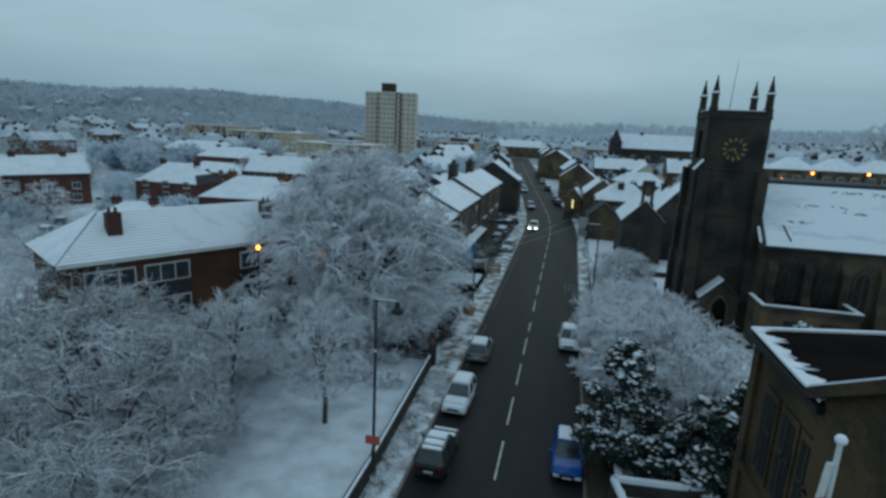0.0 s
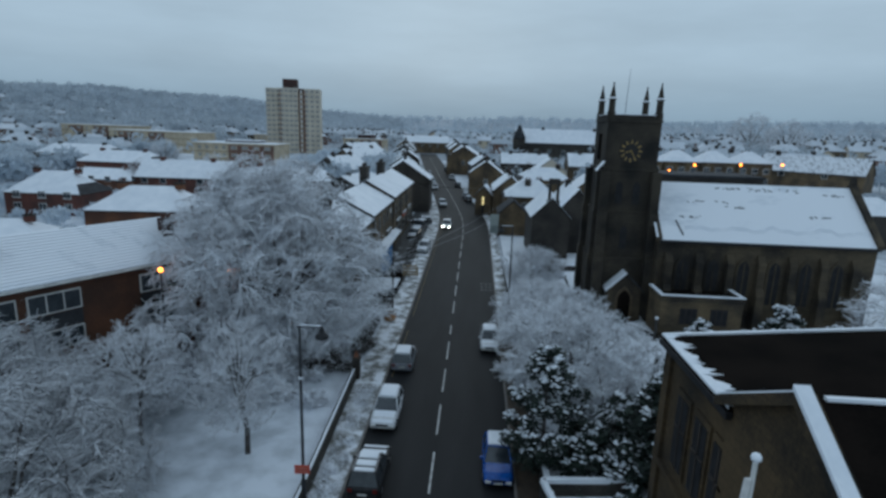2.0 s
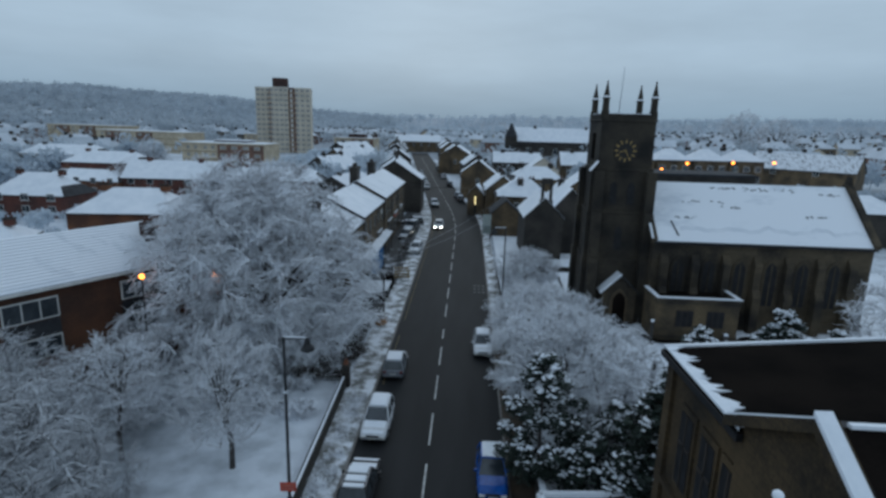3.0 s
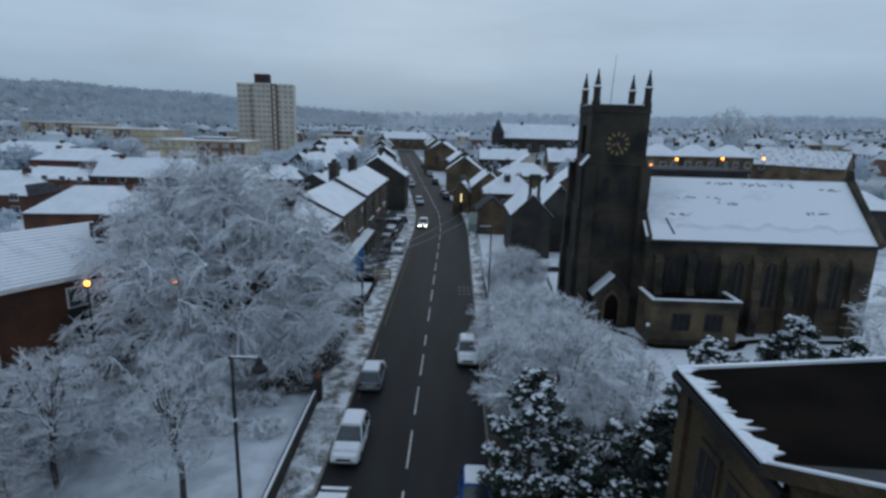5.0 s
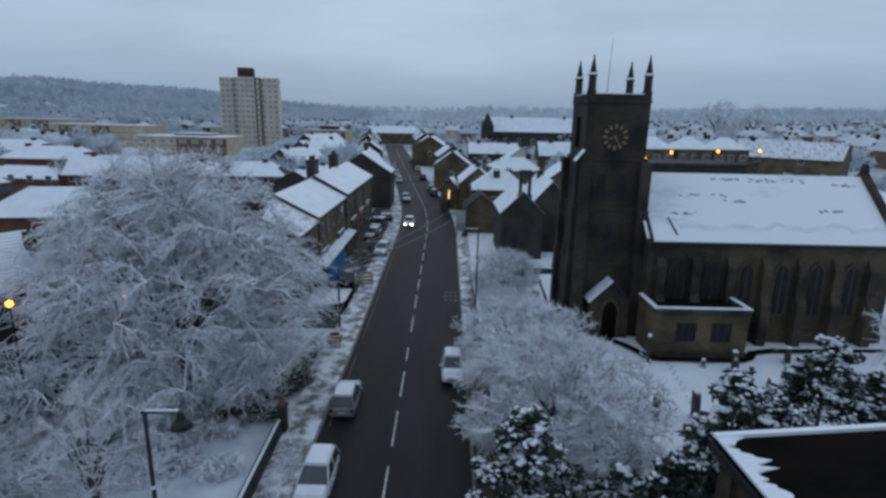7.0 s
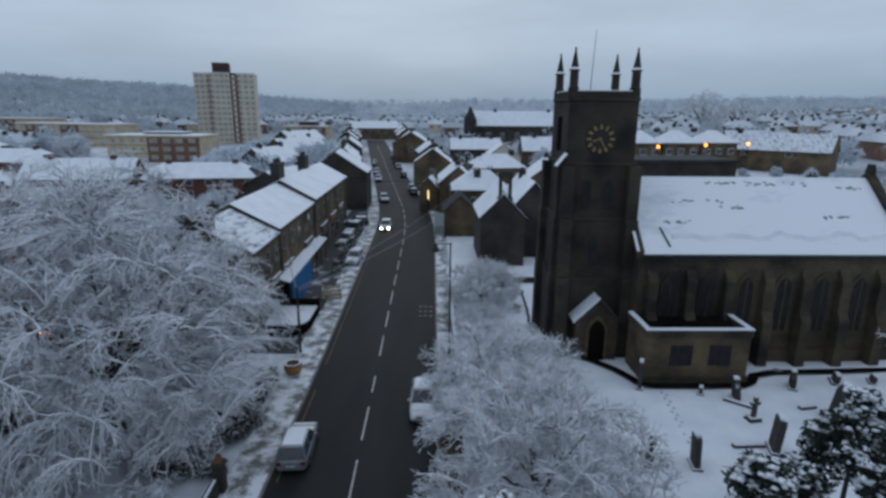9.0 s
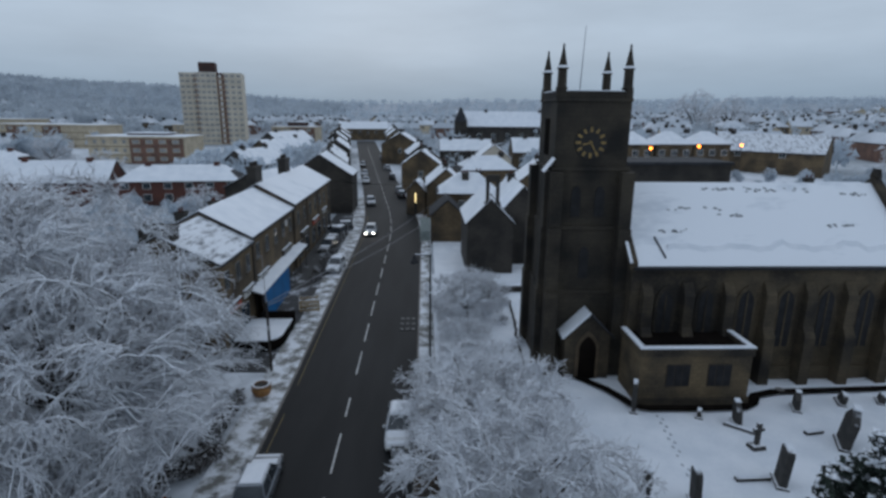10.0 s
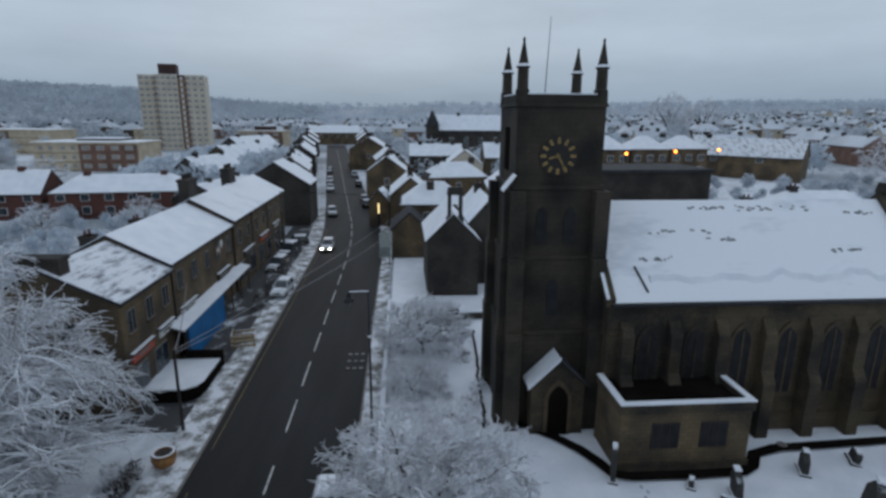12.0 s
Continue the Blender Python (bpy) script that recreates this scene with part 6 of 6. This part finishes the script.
thicket("forecourt_hedge", [(-9.7 + rr.uniform(-0.3, 0.3), 76.5 + 0.7 * k, rise(0, 76 + 0.7 * k) + 0.1, 0.55, rr.uniform(0.7, 1.3)) for k in range(46) if k % 9 > 1], HEDGE, "scrubby brown hedge along the shop forecourt", 14, 120, blade=0.12, category="hedge")
thicket("verge_tufts", [(rr.uniform(-8.5, -7.3), rr.uniform(12, 38), 0.1, 0.35, 0.35) for _ in range(150)], TWIG, "frosted grass tufts along the park wall", 6, 26, blade=0.09, category="grass")
thicket("churchyard_brambles", [(rr.uniform(5.0, 12.0), rr.uniform(26, 70), ZC - 0.3, rr.uniform(0.4, 1.0), rr.uniform(0.4, 1.2)) for _ in range(70)], TWIG, "frosted brambles on the churchyard bank", 7, 110, blade=0.17)

# ---- street lamps, signs, signals ----
def street_lamp(at, rz, h, reach, label, head="bell"):
    ob = thing("street_lamp", at, rz, label, "street lamp", "tall street lamps")
    part("base", rod((0, 0, -0.2), (0, 0, 1.6), 0.13, 0.12, 10), IRON_FROST, ob)
    part("column", rod((0, 0, 1.6), (0, 0, h), 0.085, 0.065, 10), IRON_FROST, ob)
    part("collar", rod((0, 0, h * 0.72), (0, 0, h * 0.72 + 0.12), 0.10, 0.10, 10), SNOW, ob)
    part("arm", rod((-0.12, 0, h - 0.08), (reach, 0, h - 0.04), 0.045, 0.04, 8), IRON_FROST, ob)
    part("arm_snow", cube(0, reach - 0.05, -0.035, 0.035, h - 0.01, h + 0.035), SNOW, ob)
    rg = lambda r, z: [(reach + r * math.cos(i * math.pi / 6), r * math.sin(i * math.pi / 6), z) for i in range(12)]
    part("lantern", hull([rg(0.05, h), rg(0.11, h - 0.1), rg(0.15, h - 0.3), rg(0.30, h - 0.46), rg(0.34, h - 0.60)]), IRON, ob)
    part("lens", hull([rg(0.24, h - 0.61), rg(0.12, h - 0.72)]), GLASS, ob)
    return ob


lamp = street_lamp((-8.62, 24.3, 0.05), 2, 10.2, 1.12, "tall black street lamp with a bell lantern, frosted on one side")
sign = thing("red_notice", (-8.62, 24.15, 0.05), 4, "small red notice board on the lamp column", "sign")
part("plate", cube(-0.40, 0.40, -0.03, 0.01, 2.05, 2.55, bev=0.01), RED_SIGN, sign)
for z in (2.18, 2.36):
    part("lettering_bar", cube(-0.28, 0.28, -0.036, -0.028, z, z + 0.05), mat("faded_lettering", (0.50, 0.22, 0.18)), sign)
street_lamp((3.75, 54.0, 0.1), 182, 10.4, 1.15, "tall black street lamp by the churchyard wall")
wp = thing("telegraph_pole", (-8.9, 56.5, 0), 0, "dark wooden pole carrying overhead cables across the street", "pole")
part("mast", rod((0, 0, -0.3), (0, 0, 6.0), 0.12, 0.09), TIMBER, wp)
FROSTWIRE = mat("frosted_wire", (0.30, 0.31, 0.33), (0.18, 0.18, 0.19))
cable = thing("overhead_cable", (-9, 56.5, 5.9), 0, "thin frosted cables strung across the street", "cable")
for k, (a, b) in enumerate((((-8.9, 56.5, 5.9), (6.4, 116, 5.2)), ((-8.9, 56.5, 5.7), (5.9, 104, 4.6)), ((-8.9, 56.5, 5.8), (-13.2, 70, 6.2)), ((-12.8, 117, 8.0), (6.5, 117, 8.2)))):
    rings = []
    for i in range(11):
        t = i / 10
        q = Vector(a).lerp(Vector(b), t) - Vector((0, 0, 4 * t * (1 - t) * 0.7))
        rings.append([(q.x + 0.035 * math.cos(s), q.y, q.z + 0.035 * math.sin(s)) for s in (0.0, 1.57, 3.14, 4.71)])
    bm = hull(rings)
    part("wire", bm, FROSTWIRE, cable, shift=(-9, 56.5, 5.9))


def sodium(at, h, label, lamp_r=0.2):
    ob = thing("sodium_lamp", (at[0], at[1], at[2]), 0, label, "street lamp", "lit orange street lamps")
    part("column", rod((0, 0, -8), (0, 0, h), 0.08, 0.06, 6), IRON, ob)
    bm = bmesh.new()
    bmesh.ops.create_icosphere(bm, subdivisions=1, radius=lamp_r, matrix=Matrix.Translation((0, 0, h + 0.2)))
    part("lamp", bm, SODIUM, ob)


sodium((-22.25, 45.7, 1.0), 5.5, "lit orange street lamp among the frosted branches")
sodium((-23.6, 37.4, 1.0), 7.7, "lit orange street lamp beside the brick house")
for x, y, z in ((49.6, 126.7, 13.8), (61.8, 131, 14.0), (73.4, 135, 14.1), (42, 121, 12.6)):
    sodium((x, y, rise(x, y)), z - rise(x, y) - 0.2, "lit orange street lamp before the row of houses", 0.32)
for x, y, green in ((-10.6, 122.0, True), (-11.3, 131, True)):
    sg = thing("traffic_signal", (x, y, rise(0, y)), 0, "traffic signal showing green at the far junction", "traffic light")
    part("post", rod((0, 0, 0), (0, 0, 2.6), 0.06), IRON, sg)
    hd2 = part("head", cube(-0.2, 0.2, -0.1, 0.15, 2.4, 3.5), IRON, sg)
    for z, m in ((2.62, GREEN_SIG), (2.95, FELT), (3.28, FELT)):
        part("lamp", rod((0, -0.12, z), (0, -0.2, z), 0.14, 0.14, 10), m, hd2)

# ---- gravestones ----
GR = mat("sooty_gravestone", (0.060, 0.056, 0.052), (0.032, 0.031, 0.030), rough=0.85, scale=2, fine=18, snow=(1.2, 1.4))


def grave(x, y, w, h, t, rz, tilt, style="round"):
    ob = thing("gravestone", (x, y, ZC - 0.05), rz, {"round": "dark upright headstone with a rounded top in snow", "point": "dark pointed headstone in snow", "cross": "dark stone cross on a stepped base in snow"}[style], "gravestone", "gravestones")
    ob.matrix_basis = ob.matrix_basis @ pose(0, 0, 0, tilt, 0, 0)
    w, h, t = w * 1.2, h * 1.12, t * 1.25
    if style == "cross":
        part("step", cube(-0.45, 0.45, -0.35, 0.35, 0, 0.28, taper=0.08), GR, ob)
        part("shaft", cube(-0.12, 0.12, -0.10, 0.10, 0.28, h), GR, ob)
        part("arm", cube(-0.34, 0.34, -0.09, 0.09, h * 0.68, h * 0.68 + 0.2), GR, ob)
    else:
        n = 9
        pr = [(-w / 2, -0.1), (w / 2, -0.1)] + [((w / 2) * math.cos(math.pi * i / n), h - (0.28 if style == "round" else 0.5) * w + (w * (0.34 if style == "round" else 0.5)) * (math.sin(math.pi * i / n) if style == "round" else 1 - abs(math.cos(math.pi * i / n)))) for i in range(n + 1)]
        part("slab", hull([[(px, -t / 2, pz) for px, pz in pr], [(px, t / 2, pz) for px, pz in pr]]), GR, ob)
        part("base", cube(-w / 2 - 0.12, w / 2 + 0.12, -t / 2 - 0.12, t / 2 + 0.12, -0.05, 0.15), GR, ob)
        part("snow_cap", cube(-w * 0.22, w * 0.22, -t / 2 - 0.01, t / 2 + 0.01, h - 0.02, h + 0.07, taper=0.02), SNOW, ob)


for a in ((17.2, 48.4, 0.75, 1.9, 0.22, 70, 0, "round"), (23.2, 46.6, 0.9, 1.5, 0.25, 75, -5, "point"), (22.9, 44.1, 0.7, 1.5, 0.2, 10, 0, "cross"), (22.3, 41.0, 0.9, 2.0, 0.3, 70, 4, "round"), (28.2, 48.3, 0.8, 1.2, 0.25, 65, 0, "point"), (31.8, 49.0, 0.8, 0.7, 0.25, 65, 12, "round"), (28.3, 44.3, 1.3, 2.3, 0.35, 62, 8, "point"), (14.5, 39.9, 0.7, 1.6, 0.25, 75, 4, "point"), (17.0, 39.6, 0.75, 1.8, 0.25, 80, -3, "round"), (34.6, 49.0, 0.7, 0.6, 0.25, 60, 10, "round"), (21.2, 47.5, 0.5, 0.5, 0.2, 60, 0, "round")):
    grave(*a)
for x, y, l, rz in ((21.0, 41.3, 1.9, 2), (23.0, 46.0, 1.8, -40), (27.4, 45.5, 1.2, 10)):
    ls = thing("ledger_stone", (x, y, ZC), rz, "dark fallen grave slab edged with snow", "grave slab", "gravestones")
    part("slab", cube(-l / 2, l / 2, -0.16, 0.16, -0.05, 0.18), GR, ls)
    part("snow", cube(-l / 2 + 0.05, l / 2 - 0.05, -0.05, 0.13, 0.18, 0.23), SNOW, ls)
vent = thing("path_cover", (28.6, 50.6, ZC + 0.05), 0, "round dark cover on the snowy path", "cover")
part("disc", rod((0, 0, 0), (0, 0, 0.12), 0.32, 0.3, 12), KERB, vent)

# ---- cars ----
def car(at, rz, paint, label, l=4.4, w=1.8, h=1.5, estate=True, snow=0.9, bonnet=True, lit=False, rails=False):
    """A car that faces local +y: lofted body, glazed cabin, wheels, lamps and lying snow."""
    ob = thing("car", at, rz, label, "car", "cars in the street")
    a, b = l / 2, w / 2

    def ring(y, hw, z0, z1, r=0.12):
        return [(-hw, y, z0), (hw, y, z0), (hw, y, z1 - r), (hw - r, y, z1), (-hw + r, y, z1), (-hw, y, z1 - r)]

    zb = 0.58 * h
    body_bm = hull([ring(-a, b * 0.86, 0.42, zb - 0.05), ring(-a + 0.12, b * 0.95, 0.28, zb), ring(-a * 0.5, b, 0.22, zb + 0.03), ring(a * 0.30, b, 0.22, zb), ring(a * 0.72, b * 0.97, 0.24, zb - 0.06), ring(a - 0.12, b * 0.90, 0.30, zb - 0.20), ring(a, b * 0.78, 0.42, zb - 0.30)])
    bmesh.ops.recalc_face_normals(body_bm, faces=body_bm.faces)
    bmesh.ops.bevel(body_bm, geom=[e for e in body_bm.edges if e.calc_face_angle(0) > 0.3], offset=0.05, segments=2, affect="EDGES")
    part("body", body_bm, paint, ob)
    yb, yf = (-a + 0.12, a * 0.34) if estate else (-a * 0.62, a * 0.30)
    tb_, tf = yb + (0.28 if estate else 0.55), yf - 0.75
    base, topr = [(-b * 0.93, yb, zb), (b * 0.93, yb, zb), (b * 0.93, yf, zb - 0.02), (-b * 0.93, yf, zb - 0.02)], [(-b * 0.74, tb_, h - 0.05), (b * 0.74, tb_, h - 0.05), (b * 0.74, tf, h - 0.05), (-b * 0.74, tf, h - 0.05)]
    part("cabin_glass", hull([base, topr]), GLASS, ob)
    part("roof", hull([[(x * 1.03, y * 1.0, z) for x, y, z in topr], [(x * 0.95, y * 0.97, h) for x, y, z in topr]]), paint, ob)
    for sx in (-1, 1):
        for (pb, pt) in ((base[0], topr[0]), (base[3], topr[3])):
            part("pillar", rod((sx * abs(pb[0]), pb[1], pb[2]), (sx * abs(pt[0]), pt[1], pt[2]), 0.05, 0.05, 5), paint, ob)
        ym = (yb + yf) / 2 - 0.1
        part("pillar", rod((sx * b * 0.93, ym, zb), (sx * b * 0.755, ym - 0.02, h - 0.05), 0.045, 0.045, 5), paint, ob)
        part("mirror", cube(sx * b + (0 if sx > 0 else -0.18), sx * b + (0.18 if sx > 0 else 0), yf - 0.45, yf - 0.3, zb - 0.02, zb + 0.14, bev=0.03), paint, ob)
        for y in (-a * 0.62, a * 0.62):
            wh = part("wheel", rod((sx * (b - 0.2), y, 0.32), (sx * (b + 0.01), y, 0.32), 0.32, 0.31, 16), TYRE, ob)
            part("rim", rod((sx * (b + 0.005), y, 0.32), (sx * (b + 0.02), y, 0.32), 0.21, 0.19, 10), RIM, wh)
        part("tail_lamp", cube(sx * b * 0.74 - 0.13, sx * b * 0.74 + 0.13, -a - 0.02, -a + 0.12, zb - 0.28, zb - 0.08, bev=0.02), RED_LAMP, ob)
        part("headlamp", cube(sx * b * 0.66 - 0.17, sx * b * 0.66 + 0.17, a - 0.14, a + 0.01, zb - 0.42, zb - 0.28, bev=0.02), HEADLIGHT if lit else PAINT_W, ob)
        if rails:
            part("roof_rail", rod((sx * b * 0.68, tb_ + 0.1, h + 0.04), (sx * b * 0.68, tf - 0.1, h + 0.04), 0.025, 0.025, 6), RIM, ob)
    part("bumper", cube(-b * 0.84, b * 0.84, -a - 0.05, -a + 0.1, 0.34, 0.56, bev=0.04), TYRE if paint is CAR_BLACK else paint, ob)
    part("number_plate", cube(-0.26, 0.26, -a - 0.065, -a - 0.045, 0.58, 0.69), PAINT_W, ob)
    part("number_plate", cube(-0.26, 0.26, a - 0.01, a + 0.02, 0.42, 0.52), PAINT_W, ob)
    part("grille", cube(-b * 0.45, b * 0.45, a - 0.03, a + 0.012, 0.56, 0.68), TYRE, ob)
    if snow:
        k = snow
        if not rails:
            part("roof_snow", hull([[(x * k, y * k + (1 - k) * (tb_ + tf) / 2, h) for x, y, z in topr], [(x * k * 0.88, y * 0.93 + 0.07 * (tb_ + tf) / 2, h + 0.09) for x, y, z in topr]]), SNOW, ob, "snow lying on the roof")
        else:
            for y0, y1 in ((tb_ + 0.05, tb_ + 0.35), (tb_ + 0.55, tb_ + 1.05), (tb_ + 1.25, tf)):
                part("roof_snow", cube(-b * 0.6, b * 0.6, y0, y1, h, h + 0.07, taper=0.03), SNOW, ob)
        if not bonnet:
            return ob
        part("bonnet_snow", slab([(-b * 0.8, yf + 0.05, zb + 0.05), (-b * 0.75, a - 0.22, zb - 0.14), (b * 0.75, a - 0.22, zb - 0.14), (b * 0.8, yf + 0.05, zb + 0.05)][::-1], 0.05), SNOW, ob, "thin snow on the bonnet")
    return ob


car((-5.6, 27.0, 0), 0, CAR_BLACK, "parked black SUV with a striped snowy roof", 4.5, 1.85, 1.72, rails=True)
car((-5.75, 33.9, 0), 180, CAR_WHITE, "parked pale estate car with snow on roof and bonnet", 4.5, 1.8, 1.5)
car((-5.75, 42.8, 0), 2, CAR_SILVER, "parked silver estate car with a snow-covered roof", 4.4, 1.8, 1.62)
car((1.78, 28.7, 0), 180, CAR_BLUE, "parked bright blue hatchback with snow on its roof", 4.1, 1.75, 1.5, bonnet=False)
car((1.72, 47.7, 0), 180, CAR_WHITE, "parked white car with snow all over", 4.3, 1.75, 1.5)
car((-5.45, 102.5, rise(0, 102)), 180, CAR_WHITE, "oncoming pale car with its headlights on", 4.3, 1.75, 1.5, lit=True, snow=0)
car((-8.0, 83.0, rise(0, 83) + 0.1), 175, CAR_WHITE, "snow-covered car parked on the forecourt", 4.2, 1.75, 1.5)
car((-7.9, 128.0, rise(0, 128)), 190, CAR_SILVER, "grey car waiting at the far junction", 4.4, 1.8, 1.5)
car((-10.6, 92.5, rise(0, 92)), 170, CAR_BLACK, "dark snow-dusted car on the forecourt", 4.4, 1.8, 1.6)
car((-10.4, 98.5, rise(0, 98)), 165, CAR_BLACK, "dark snow-dusted van on the forecourt", 4.8, 1.9, 2.0)
car((-10.8, 105.0, rise(0, 105)), 100, CAR_BLACK, "dark parked car with snow on its roof", 4.4, 1.8, 1.5)
car((16.5, 73.8, ZC + 0.1), 90, CAR_SILVER, "grey car with a snowy roof behind the churchyard wall", 4.3, 1.8, 1.5)
for k, (y, side) in enumerate(((137, 1), (143, 1), (158, -1), (166, 1), (172, -1), (186, 1), (194, -1), (214, 1))):
    car((road_mid(y) + side * 3.7, y, rise(0, y)), 5 + (0 if side > 0 else 180), (CAR_BLACK, CAR_SILVER, CAR_WHITE)[k % 3], "parked snow-dusted car up the street", 4.3, 1.8, 1.5)
for x, y, rz in ((-79, 66, 44), (-84, 73, 44), (-92, 79, 44), (-99, 96, 44)):
    car((x, y, 0), rz, CAR_SILVER, "snow-covered parked car in a side street", 4.3, 1.8, 1.5)
bench = thing("park_bench", (-11.2, 45.4, 0), -28, "dark wooden bench with snow on its seat", "bench")
for k in range(3):
    part("seat_slat", cube(-0.9, 0.9, -0.25 + k * 0.17, -0.11 + k * 0.17, 0.42, 0.46), TIMBER, bench)
part("seat_snow", cube(-0.88, 0.88, -0.24, 0.22, 0.46, 0.52), SNOW, bench)
for k in range(2):
    part("back_slat", cube(-0.9, 0.9, 0.26, 0.30, 0.6 + k * 0.17, 0.73 + k * 0.17), TIMBER, bench)
for x in (-0.8, 0.8):
    part("leg", cube(x - 0.04, x + 0.04, -0.24, 0.3, 0, 0.42), IRON, bench)
